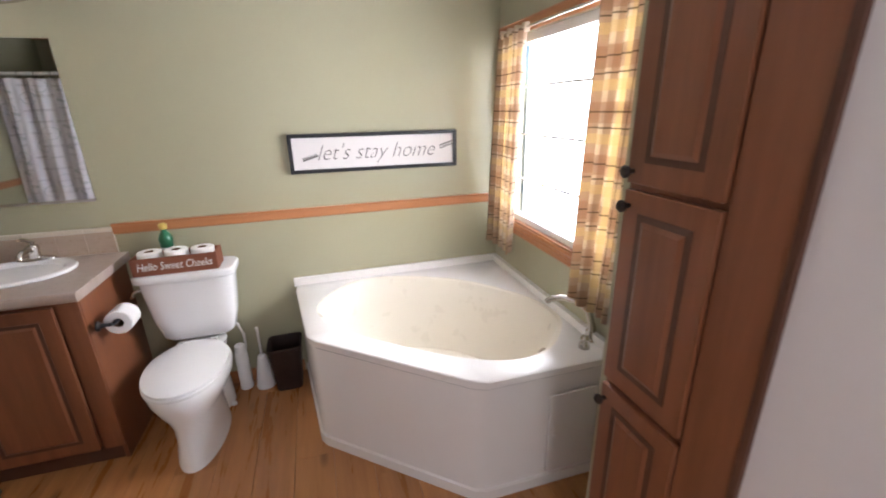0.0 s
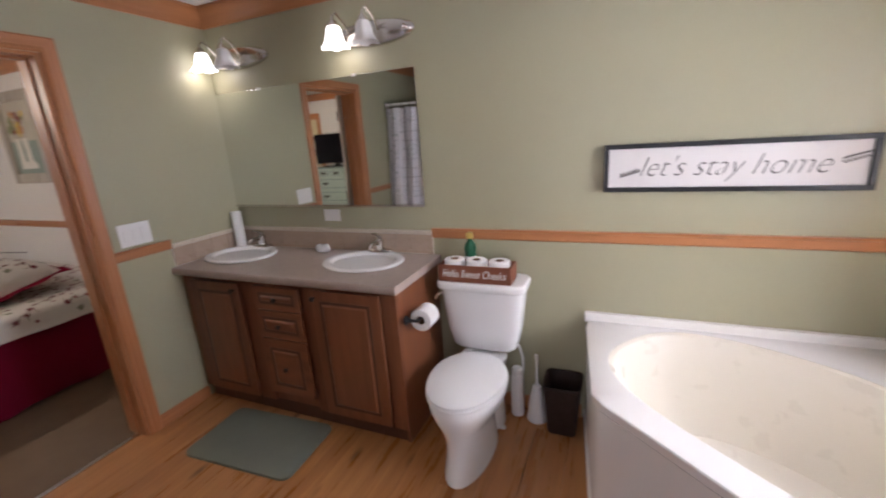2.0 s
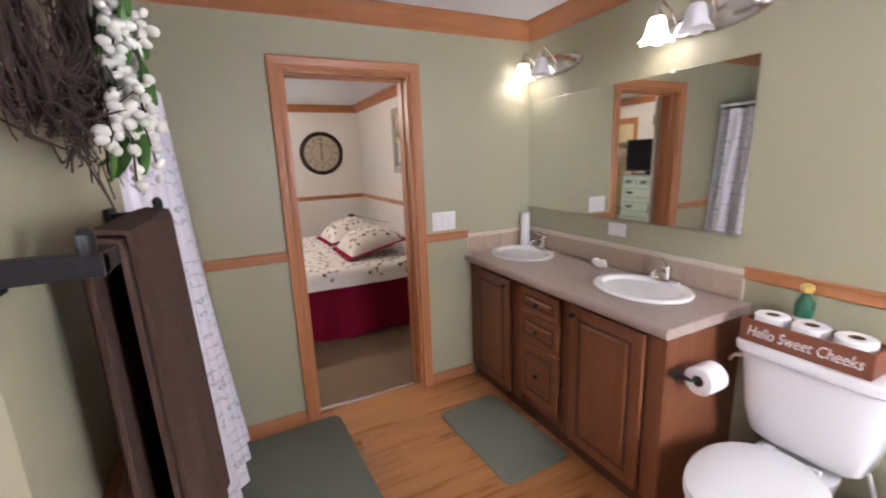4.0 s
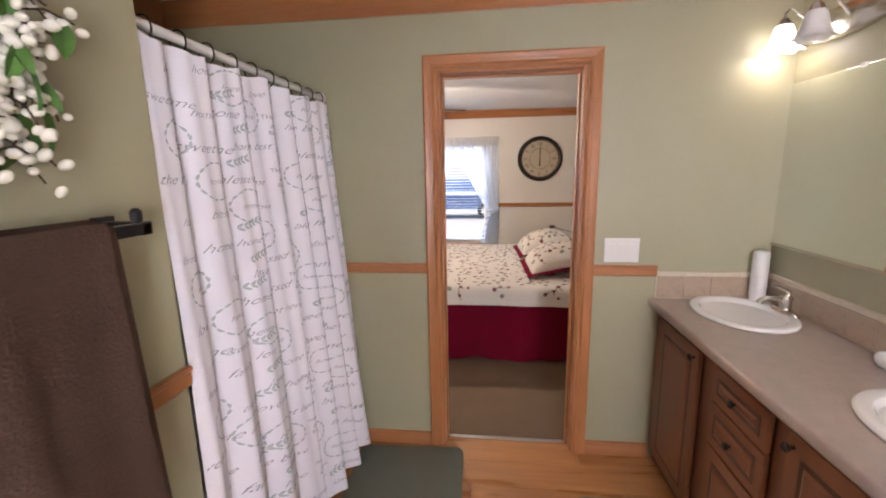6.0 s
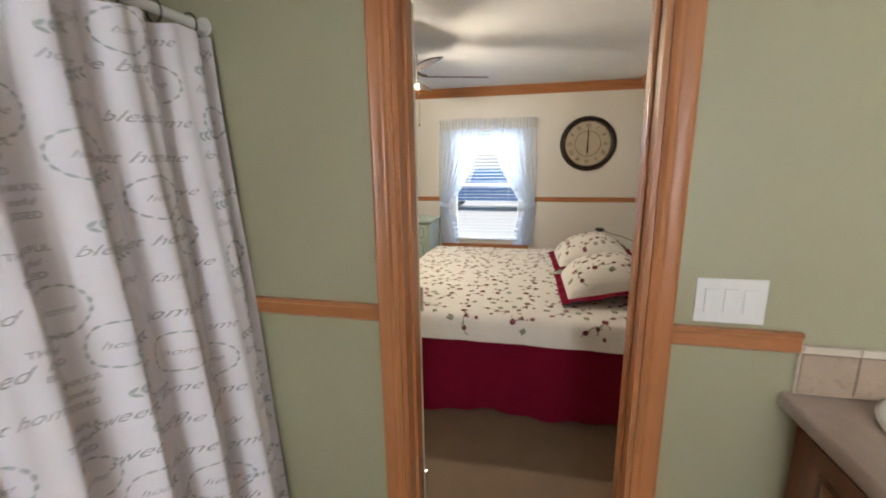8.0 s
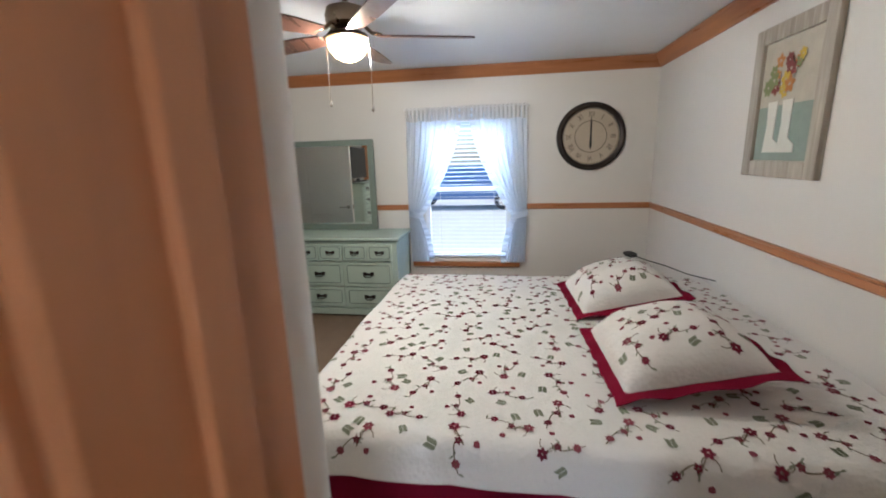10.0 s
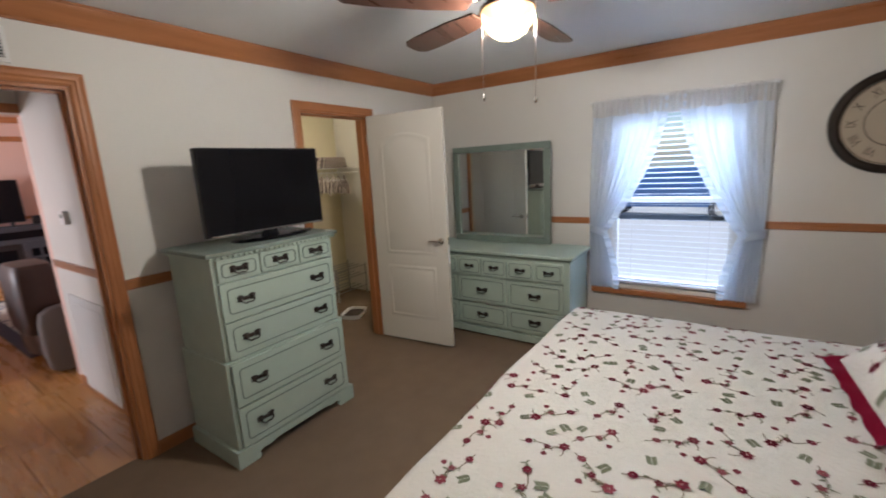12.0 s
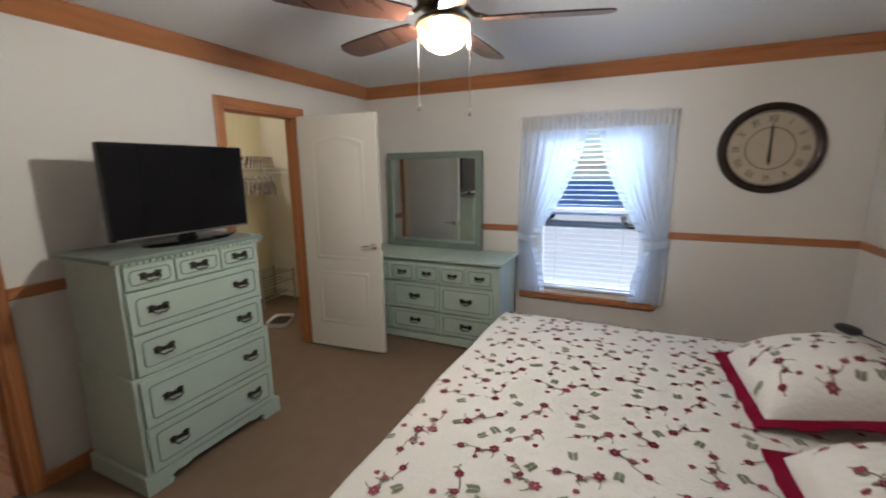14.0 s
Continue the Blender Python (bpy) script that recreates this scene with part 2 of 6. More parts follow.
def strip_wall(name, axis, a0, a1, lo, hi, z0, z1, holes, mat):
    """A wall with openings. axis 'x': it is thin along x (a0..a1) and runs along y (lo..hi). holes: (lo, hi, z0, z1)."""
    cuts = sorted({lo, hi, *[v for h in holes for v in h[:2]]})
    zs = sorted({z0, z1, *[v for h in holes for v in h[2:]]})
    bm = bmesh.new()
    for p, q in zip(cuts, cuts[1:]):
        for r, s in zip(zs, zs[1:]):
            if any(h[0] <= (p + q) / 2 <= h[1] and h[2] <= (r + s) / 2 <= h[3] for h in holes):
                continue
            box(a0, a1, p, q, r, s, bm) if axis == "x" else box(p, q, a0, a1, r, s, bm)
    bmesh.ops.remove_doubles(bm, verts=bm.verts, dist=1e-5)
    bm.verts.index_update()
    seen = {}
    for f in bm.faces:
        seen.setdefault(frozenset(v.index for v in f.verts), []).append(f)
    bmesh.ops.delete(bm, geom=[f for fs in seen.values() if len(fs) > 1 for f in fs], context="FACES_ONLY")
    return tagged(finish(bm, name, mat, smooth=False), kind="structure")

# ---- the rooms ----
TOP = 2.39
DOOR = (1.388, 2.106, 0.0, 2.03)
BATH_WIN = (1.75, 2.905, 0.92, 1.925)
BED_WIN = (0.70, 1.60, 0.46, 1.93)
LIV_DOOR = (-3.19, -2.27, 0.0, 2.02)
CLO_DOOR = (-5.207, -4.505, 0.0, 2.015)

strip_wall("wall_bath_west", "x", -2.06, -2.0, -0.2, 3.0, 0, TOP, [DOOR], GREEN)
strip_wall("wall_bedroom_east", "x", -2.16, -2.06, -1.245, 3.077, 0, TOP, [DOOR], CREAM)
strip_wall("wall_bath_north", "y", 3.0, 3.12, -2.06, 1.715, 0, TOP, [], GREEN)
strip_wall("wall_bath_east", "x", 1.595, 1.715, 1.42, 3.0, 0, TOP, [BATH_WIN], GREEN)
strip_wall("wall_linen_back", "y", 1.378, 1.42, 1.24, 1.715, 0, TOP, [], GREEN)
strip_wall("wall_entry_east", "x", 1.215, 1.335, -1.3, 0.985, 0, TOP, [], ENTRY)
strip_wall("wall_towel", "y", 0.74, 0.86, -0.80, -0.12, 0, TOP, [], GREEN)
strip_wall("wall_entry_west", "x", -0.24, -0.12, -1.3, 0.74, 0, TOP, [], ENTRY)
# South opening is made up, only to seat the entry fill lamp.
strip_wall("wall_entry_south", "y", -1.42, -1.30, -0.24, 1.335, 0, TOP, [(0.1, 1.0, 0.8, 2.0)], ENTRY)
strip_wall("wall_shower_south", "y", -0.14, -0.02, -2.0, -0.24, 0, TOP, [], GREEN)
strip_wall("wall_shower_east", "x", -0.80, -0.70, -0.02, 0.74, 0, TOP, [], GREEN)
strip_wall("wall_bedroom_west", "x", -6.37, -6.23, -2.8, 3.077, 0, TOP, [BED_WIN], CREAM)
strip_wall("wall_bedroom_north", "y", 2.957, 3.077, -6.23, -2.16, 0, TOP, [], CREAM)
strip_wall("wall_bedroom_south", "y", -1.185, -1.125, -6.23, -2.16, 0, TOP, [LIV_DOOR, CLO_DOOR], CREAM)
strip_wall("wall_closet_north", "y", -1.245, -1.185, -6.23, -2.16, 0, TOP, [LIV_DOOR, CLO_DOOR], CLOSET)
strip_wall("wall_closet_south", "y", -2.80, -2.68, -6.23, -3.46, 0, TOP, [], CLOSET)
strip_wall("wall_closet_east", "x", -3.46, -3.39, -2.68, -1.245, 0, TOP, [], CLOSET)
strip_wall("wall_hall_west", "x", -3.39, -3.33, -2.68, -1.245, 0, TOP, [], CREAM)
strip_wall("wall_hall_east", "x", -2.24, -2.16, -2.80, -1.245, 0, TOP, [], CREAM)
strip_wall("wall_living_north", "y", -2.80, -2.68, -3.46, -2.24, 0, TOP, [(-3.36, -2.28, 0.0, 2.08)], CREAM)
strip_wall("wall_living_south", "y", -9.35, -9.23, -7.0, 1.0, 0, 3.3, [], PEACH)
strip_wall("wall_living_west", "x", -7.12, -7.0, -9.23, -2.92, 0, 3.3, [], PEACH)
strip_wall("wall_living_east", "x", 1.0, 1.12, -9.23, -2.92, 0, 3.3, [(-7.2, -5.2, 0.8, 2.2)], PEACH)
strip_wall("wall_living_north_upper", "y", -2.92, -2.80, -7.0, 1.0, 0, 3.3, [(-3.36, -2.28, 0.0, 2.08)], PEACH)


def slab(name, x0, x1, y0, y1, z0, z1, mat):
    return tagged(finish(box(x0, x1, y0, y1, z0, z1), name, mat, smooth=False), kind="structure")


slab("ceiling_bath", -2.06, 1.715, -1.42, 3.12, TOP, TOP + 0.1, CEILING)
slab("ceiling_bedroom", -6.37, -2.06, -2.80, 3.077, TOP, TOP + 0.1, CEILING)
slab("ceiling_living", -7.12, 1.12, -9.35, -2.80, 3.3, 3.4, CEILING)
slab("floor_bedroom", -6.23, -2.09, -1.19, 2.957, -0.1, 0.0, CARPET)
slab("floor_closet", -6.23, -3.39, -2.68, -1.19, -0.1, 0.0, CARPET)
slab("floor_bath", -2.09, 1.595, -1.30, 3.0, -0.1, -0.012, SEAM)
slab("floor_living", -7.0, 1.0, -9.23, -2.68, -0.1, -0.012, SEAM)
slab("floor_hall", -3.33, -2.24, -2.68, -1.19, -0.1, -0.012, SEAM)

CROWN = [(0, -0.105), (0.010, -0.105), (0.016, -0.088), (0.030, -0.075), (0.052, -0.040), (0.064, -0.026), (0.070, -0.010), (0.078, -0.008), (0.078, 0), (0, 0)]
RAIL = [(0, -0.028), (0.006, -0.028), (0.014, -0.020), (0.014, 0.014), (0.020, 0.020), (0.020, 0.030), (0, 0.030)]
BASE = [(0, 0), (0.013, 0), (0.013, 0.060), (0.008, 0.072), (0, 0.076)]


def mould(name, profile, path, mat, z, label=""):
    ob = finish(sweep(profile, [(x, y, z) for x, y in path]), name, mat)
    return tagged(ob, label, kind="structure")


Z0 = TOP - 0.002
for x0, y0, x1, y1 in ((1.595, 3.0, -2.0, 3.0), (1.595, 1.42, 1.595, 3.0), (-2.0, 3.0, -2.0, -0.02), (-2.0, -0.02, -0.80, -0.02), (-0.80, 0.86, -0.12, 0.86),
                       (-6.23, 2.957, -6.23, -1.125), (-6.23, -1.125, -2.16, -1.125), (-2.16, -1.125, -2.16, 2.957), (-2.16, 2.957, -6.23, 2.957)):
    mould("crown_trim", CROWN, [(x0, y0), (x1, y1)], TRIM_X if y0 == y1 else TRIM_Y, Z0)
for x0, y0, x1, y1, z in ((1.595, 3.0, -0.527, 3.0, 1.022), (-2.0, 1.322, -2.0, 0.70, 1.04), (-2.0, 2.478, -2.0, 2.172, 1.038), (-0.80, 0.86, -0.12, 0.86, 1.03),
                          (-6.23, 0.55, -6.23, 0.10, 1.015), (-6.23, 2.957, -6.23, 1.76, 1.015), (-6.23, -1.125, -5.29, -1.125, 1.015), (-4.435, -1.125, -3.255, -1.125, 1.015),
                          (-2.16, 2.957, -6.23, 2.957, 1.015), (-2.16, 2.172, -2.16, 2.957, 1.015), (-2.16, -1.125, -2.16, 1.322, 1.015), (-3.33, -1.245, -3.33, -2.66, 0.99)):
    mould("rail_trim", RAIL, [(x0, y0), (x1, y1)], TRIM_X if y0 == y1 else TRIM_Y, z)
for x0, y0, x1, y1 in ((-0.47, 3.0, -2.0, 3.0), (0.29, 3.0, -0.5, 3.0), (-2.0, 1.322, -2.0, 0.45), (-2.0, 2.50, -2.0, 2.172), (-0.80, 0.86, -0.12, 0.86),
                       (-6.23, 2.957, -6.23, -1.125), (-6.23, -1.125, -5.29, -1.125), (-4.435, -1.125, -3.255, -1.125), (-2.16, 2.957, -6.23, 2.957), (-2.16, 2.172, -2.16, 2.957), (-3.33, -1.245, -3.33, -2.66)):
    mould("baseboard", BASE, [(x0, y0), (x1, y1)], TRIM_X if y0 == y1 else TRIM_Y, 0.0)


def casing_profile(w):
    return [(0, 0), (0, 0.010), (0.012, 0.016), (w * 0.35, 0.014), (w * 0.5, 0.019), (w * 0.75, 0.017), (w * 0.9, 0.021), (w, 0.018), (w, 0)]


def casing(name, wall_axis, at, out, lo, hi, z1, w, sill=None, parent=None):
    """Fluted boards round an opening on one face of a wall, mitred at the corners. out: +1 or -1, the way the face looks."""
    prof = casing_profile(w)
    path = [((lo, sill or 0.0), (-1, -1 if sill else 0)), ((lo, z1), (-1, 1)), ((hi, z1), (1, 1)), ((hi, sill or 0.0), (1, -1 if sill else 0))]
    if sill:
        path.append(path[0])
    made = []
    for (p, dp), (q, dq) in zip(path, path[1:]):
        rings = []
        for (u, z), (du, dz) in ((p, dp), (q, dq)):
            r = []
            for o, h in prof:
                uu, zz = u + du * o, z + dz * o
                r.append((at + out * h, uu, zz) if wall_axis == "x" else (uu, at + out * h, zz))
            rings.append(r)
        upright = abs(p[0] - q[0]) < 1e-6
        ob = finish(loft(rings), name, TRIM_Z if upright else (TRIM_Y if wall_axis == "x" else TRIM_X), parent)
        if not parent:
            tagged(ob, kind="structure")
        made.append(ob)
    return made


def jamb(wall_axis, a0, a1, lo, hi, z1, t=0.016):
    """The lining of a doorway with its stop strips."""
    for name, u0, u1, z0, z2, mat in (("jamb", lo - 0.001, lo + t, 0, z1, TRIM_Z), ("jamb", hi - t, hi + 0.001, 0, z1, TRIM_Z), ("jamb", lo + t, hi - t, z1 - t, z1 + 0.001, TRIM_Y if wall_axis == "x" else TRIM_X)):
        bm = box(a0, a1, u0, u1, z0, z2) if wall_axis == "x" else box(u0, u1, a0, a1, z0, z2)
        s0, s1 = a0 + (a1 - a0) * 0.40, a0 + (a1 - a0) * 0.62
        if u0 < lo:
            v0, v1, w0, w1 = u1, u1 + 0.011, z0, z2 - t
        elif u1 > hi:
            v0, v1, w0, w1 = u0 - 0.011, u0, z0, z2 - t
        else:
            v0, v1, w0, w1 = u0, u1, z0 - 0.011, z0
        box(s0, s1, v0, v1, w0, w1, bm) if wall_axis == "x" else box(v0, v1, s0, s1, w0, w1, bm)
        tagged(finish(bm, "door_jamb_trim", mat, bevel=0.002), kind="structure")


casing("door_casing_trim", "x", -2.0, 1, DOOR[0], DOOR[1], DOOR[3], 0.066)
casing("door_casing_trim", "x", -2.16, -1, DOOR[0], DOOR[1], DOOR[3], 0.066)
jamb("x", -2.16, -2.0, DOOR[0], DOOR[1], DOOR[3])
casing("door_casing_trim", "y", -1.125, 1, LIV_DOOR[0], LIV_DOOR[1], LIV_DOOR[3], 0.062)
jamb("y", -1.245, -1.125, LIV_DOOR[0], LIV_DOOR[1], LIV_DOOR[3])
casing("door_casing_trim", "y", -1.125, 1, CLO_DOOR[0], CLO_DOOR[1], CLO_DOOR[3], 0.066)
jamb("y", -1.245, -1.125, CLO_DOOR[0], CLO_DOOR[1], CLO_DOOR[3])
tagged(finish(box(-3.328, -2.245, -2.68, -2.662, 2.078, 2.142), "door_casing_trim", TRIM_Y, bevel=0.004), kind="structure")
casing("window_trim", "x", 1.595, -1, BATH_WIN[0], BATH_WIN[1], BATH_WIN[3], 0.062, sill=BATH_WIN[2])
tagged(finish(box(1.59, 1.67, BATH_WIN[0], BATH_WIN[1], BATH_WIN[2] - 0.002, BATH_WIN[2] + 0.012), "window_sill_trim", TRIM_Y, bevel=0.003), kind="structure")
tagged(finish(box(-6.24, -6.19, 0.555, 1.70, 0.375, 0.425), "window_sill_trim", TRIM_Y, bevel=0.008), kind="structure")
tagged(finish(box(-2.088, -2.058, DOOR[0] + 0.016, DOOR[1] - 0.016, 0.0, 0.007), "threshold_trim", CHROME, bevel=0.002), kind="structure")

# ---- writing ----


def text_mesh(words, size, shear=0.0, extrude=0.0, thin=0.0):
    """A flat bmesh of words in the built-in font, centred on its middle, in the xy plane."""
    cu = bpy.data.curves.new("words", "FONT")
    cu.body, cu.size, cu.shear, cu.extrude = words, size, shear, extrude
    cu.align_x, cu.align_y, cu.resolution_u, cu.offset = "CENTER", "CENTER", 3, -thin
    ob = bpy.data.objects.new("words", cu)
    me = ob.to_mesh()
    bm = bmesh.new()
    bm.from_mesh(me)
    ob.to_mesh_clear()
    bpy.data.objects.remove(ob)
    bpy.data.curves.remove(cu)
    return bm


def merge(into, bm):
    me = bpy.data.meshes.new("merged")
    bm.to_mesh(me)
    bm.free()
    into.from_mesh(me)
    bpy.data.meshes.remove(me)
    return into


def leaf(bm, x, y, angle, length, width, z=0.0):
    """A pointed leaf in the xy plane."""
    c, s = math.cos(angle), math.sin(angle)
    pts = [(0, 0), (0.3, 0.5), (0.65, 0.4), (1, 0), (0.65, -0.4), (0.3, -0.5)]
    bm.faces.new([bm.verts.new((x + c * length * u - s * width * v, y + s * length * u + c * width * v, z)) for u, v in pts])


# ---- bathroom: vanity ----


def raised_door(name, parent, x0, x1, z0, z1, y, mat, knob=None, label="", groove=0.055):
    """A cabinet front in the xz plane that faces -y: frame, dark glazed groove and raised panel."""
    door = part(name, box(x0, x1, y - 0.02, y, z0, z1), mat, parent, label, bevel=0.004)
    g = groove
    part("groove", box(x0 + g, x1 - g, y - 0.0215, y - 0.015, z0 + g, z1 - g), DARK_BROWN, door)
    k = g + 0.012
    a, b = [(x0 + k, z0 + k), (x1 - k, z0 + k), (x1 - k, z1 - k), (x0 + k, z1 - k)], [(x0 + k + 0.014, z0 + k + 0.014), (x1 - k - 0.014, z0 + k + 0.014), (x1 - k - 0.014, z1 - k - 0.014), (x0 + k + 0.014, z1 - k - 0.014)]
    part("raised_panel", loft([[(x, y - 0.020, z) for x, z in a], [(x, y - 0.0265, z) for x, z in b]]), mat, door, bevel=0.001)
    if knob:
        part("knob", moved(lathe([(0.006, 0), (0.006, 0.012), (0.014, 0.018), (0.015, 0.024), (0.009, 0.030), (0.001, 0.031)], 14), Matrix.Translation((knob[0], y - 0.02, knob[1])) @ Matrix.Rotation(radians(90), 4, "X")), BRONZE, door, "dark bronze knob")
    return door


van = thing("vanity_cabinet", pose(-2.0, 3.0, 0) @ Matrix.Diagonal((0.981, 1, 1, 1)), "reddish-brown stained wooden double vanity cabinet with raised panels", "cabinet")
VY = -0.5
bm = box(0.005, 1.51, VY + 0.02, -0.003, 0.09, 0.855)
part("body", bm, CHERRY_Z, van, bevel=0.002)
# Shade of the recess is put into the toe kick's dark colour.
part("toe_kick", box(0.01, 1.50, VY + 0.03, -0.005, 0.0, 0.09), DARK_BROWN, van, "dark recessed toe kick")
part("side_panel", box(1.495, 1.514, VY + 0.015, -0.002, 0.005, 0.857), CHERRY_Z, van, bevel=0.002)
for x0, x1 in ((0.005, 0.105), (0.49, 0.60), (0.93, 1.01), (1.43, 1.512)):
    part("stile", box(x0, x1, VY + 0.004, VY + 0.022, 0.085, 0.857), CHERRY_Z, van, bevel=0.002)
part("rail", box(0.105, 1.43, VY + 0.006, VY + 0.0205, 0.825, 0.857), CHERRY_X, van)
raised_door("door", van, 0.098, 0.488, 0.10, 0.825, VY + 0.002, CHERRY_Z, (0.455, 0.785), "raised-panel door with dark glaze")
raised_door("door", van, 1.01, 1.425, 0.10, 0.83, VY + 0.002, CHERRY_Z, (1.035, 0.79), "raised-panel door with dark glaze")
for z0, z1, g in ((0.69, 0.825, 0.034), (0.518, 0.682, 0.034), (0.165, 0.508, 0.05)):
    raised_door("drawer", van, 0.605, 0.925, z0, z1, VY + 0.002, CHERRY_X, (0.765, (z0 + z1) / 2), "small raised-panel drawer front", g)


def oval_hole_top(x0, x1, y0, y1, z0, z1, holes, n=32):
    """A slab whose top has oval cut-outs: built in strips, each hole in a square patch of its own."""
    bm = bmesh.new()
    xs = [x0]
    for cx, cy, rx, ry in holes:
        xs += [cx - rx - 0.02, cx + rx + 0.02]
    xs.append(x1)
    for i, (a, b) in enumerate(zip(xs, xs[1:])):
        if i % 2 == 0:
            for z in (z0, z1):
                bm.faces.new([bm.verts.new(p) for p in ((a, y0, z), (b, y0, z), (b, y1, z), (a, y1, z))])
        else:
            cx, cy, rx, ry = holes[i // 2]
            k = n // 4
            sq = [(a + (b - a) * q / k, y0, z1) for q in range(k)] + [(b, y0 + (y1 - y0) * q / k, z1) for q in range(k)]
            sq += [(b - (b - a) * q / k, y1, z1) for q in range(k)] + [(a, y1 - (y1 - y0) * q / k, z1) for q in range(k)]
            turn = [math.atan2((p[1] - cy) / ry, (p[0] - cx) / rx) for p in sq]
            inner = [(cx + rx * math.cos(w), cy + ry * math.sin(w), z1) for w in turn]
            loft([sq, inner], bm, caps=False)
            loft([inner, [(x, y, z0) for x, y, _ in inner]], bm, caps=False)
    for p, q in (((x0, y0), (x1, y0)), ((x1, y0), (x1, y1)), ((x1, y1), (x0, y1)), ((x0, y1), (x0, y0))):
        bm.faces.new([bm.verts.new(v) for v in ((*p, z0), (*q, z0), (*q, z1), (*p, z1))])
    bmesh.ops.remove_doubles(bm, verts=bm.verts, dist=1e-5)
    return bm


top = thing("countertop", pose(-2.0, 3.0, 0.855), "mottled taupe laminate countertop with two sink cut-outs", "countertop")
SINKS = ((0.225, -0.235, 0.195, 0.155), (1.135, -0.22, 0.195, 0.155))
slab_bm = oval_hole_top(0.0, 1.512, -0.540, -0.002, 0.0, 0.042, SINKS)
part("slab", slab_bm, COUNTER, top, smooth=False)
part("front_edge", moved(lathe([(0.021, 0), (0.021, 1.512)], 16), Matrix.Translation((0, -0.540, 0.021)) @ Matrix.Rotation(radians(90), 4, "Y") @ Matrix.Diagonal((1, 0.5, 1, 1))), COUNTER, top)
for k, (cx, cy, rx, ry) in enumerate(SINKS):
    sk = thing("sink", pose(-2.0 + cx, 3.0 + cy, 0.897), "white oval drop-in ceramic sink with a rolled rim", "sink", "sinks in the vanity")
    prof = [(1.0, 0.0), (1.14, -0.002), (1.22, 0.003), (1.235, 0.010), (1.20, 0.017), (1.10, 0.020), (1.0, 0.016), (0.93, 0.0), (0.86, -0.04), (0.72, -0.09), (0.5, -0.118), (0.15, -0.125)]
    part("basin", loft([ring(0, -0.02 * max(0, 1 - s), z, rx * s, ry * s, 40) for s, z in prof], caps=False), WHITE, sk)
    part("underside", loft([ring(0, 0, z, rx * s, ry * s, 40) for s, z in ((1.0, 0.0), (0.97, -0.04), (0.8, -0.12), (0.2, -0.14))]), WHITE, sk)
    part("drain", moved(lathe([(0.022, 0), (0.024, 0.003), (0.012, 0.004), (0.001, 0.003)], 16), Matrix.Translation((0, -0.02, -0.125))), CHROME, sk, "chrome drain")
    fc = thing("faucet", pose(-2.0 + cx + 0.01, 3.0 + cy + ry + 0.016, 0.913), "low brushed-nickel single-lever basin faucet", "faucet", "faucets on the vanity")
    part("base_plate", loft([ring(0, 0, 0, 0.082, 0.026, 24, 2.6), ring(0, 0, 0.010, 0.080, 0.024, 24, 2.6), ring(0, 0, 0.016, 0.06, 0.018, 24, 2.6)]), CHROME, fc)
    part("body", lathe([(0.024, 0.012), (0.022, 0.045), (0.026, 0.060), (0.024, 0.072), (0.010, 0.080)], 18), CHROME, fc)
    part("spout", tube([(0, 0, 0.045), (0, -0.04, 0.062), (0, -0.08, 0.060), (0, -0.105, 0.048), (0, -0.108, 0.040)], 0.013, 12), CHROME, fc)
    part("lever", tube([(0, 0, 0.074), (0, 0.010, 0.090), (-0.01, -0.03, 0.112), (-0.012, -0.055, 0.118)], 0.008, 10, taper=[1.5, 1.4, 1.0, 0.8]), CHROME, fc)

bs = tagged(finish(box(-2.0, -0.527, 2.990, 2.999, 0.899, 1.036), "backsplash", GROUT, smooth=False), kind="structure")
box_w = tagged(finish(box(-1.999, -1.990, 2.478, 2.990, 0.899, 1.036), "backsplash_side", GROUT, smooth=False), kind="structure")

mir = thing("wall_mirror", pose(-1.277, 2.998, 1.541), "large frameless wall mirror above the vanity", "mirror")
part("glass", box(-0.717, 0.717, -0.008, -0.002, -0.358, 0.358), MIRROR, mir, bevel=0.001)
part("bottom_channel", box(-0.719, 0.719, -0.012, 0.0, -0.368, -0.356), CHROME, mir)
for x in (-0.35, 0.35):
    part("clip", box(x - 0.01, x + 0.01, -0.012, 0, 0.351, 0.366), PLASTIC, mir, "clear mirror clip")


def switch_plate(name, m, w, h, keys, label):
    sw = thing(name, m, label, "switch" if keys else "outlet")
    part("plate", box(-w / 2, w / 2, -0.006, 0, -h / 2, h / 2), PLASTIC, sw, bevel=0.003)
    n = max(1, keys)
    for i in range(n):
        x = (i - (n - 1) / 2) * 0.046
        if keys:
            part("rocker", box(x - 0.016, x + 0.016, -0.010, -0.004, -0.033, 0.033), PLASTIC, sw, bevel=0.002)
        else:
            for d in (-0.02, 0.02):
                part("socket", box(x + d - 0.014, x + d + 0.014, -0.008, -0.004, -0.016, 0.016), PLASTIC, sw, bevel=0.003)
    return sw


switch_plate("light_switch", pose(-2.0, 2.305, 1.142, 0, 0, 90), 0.168, 0.122, 3, "white three-gang rocker light switch plate")
switch_plate("wall_outlet", pose(-1.205, 3.0, 1.118, 0, 0, 0), 0.118, 0.072, 0, "white horizontal outlet plate under the mirror")

SHADE_LIT = glow("lit_frosted_glass", (1.0, 0.96, 0.90), 4.0)
SHADE_OFF = plain("white_frosted_glass", (0.78, 0.77, 0.77), 0.3)


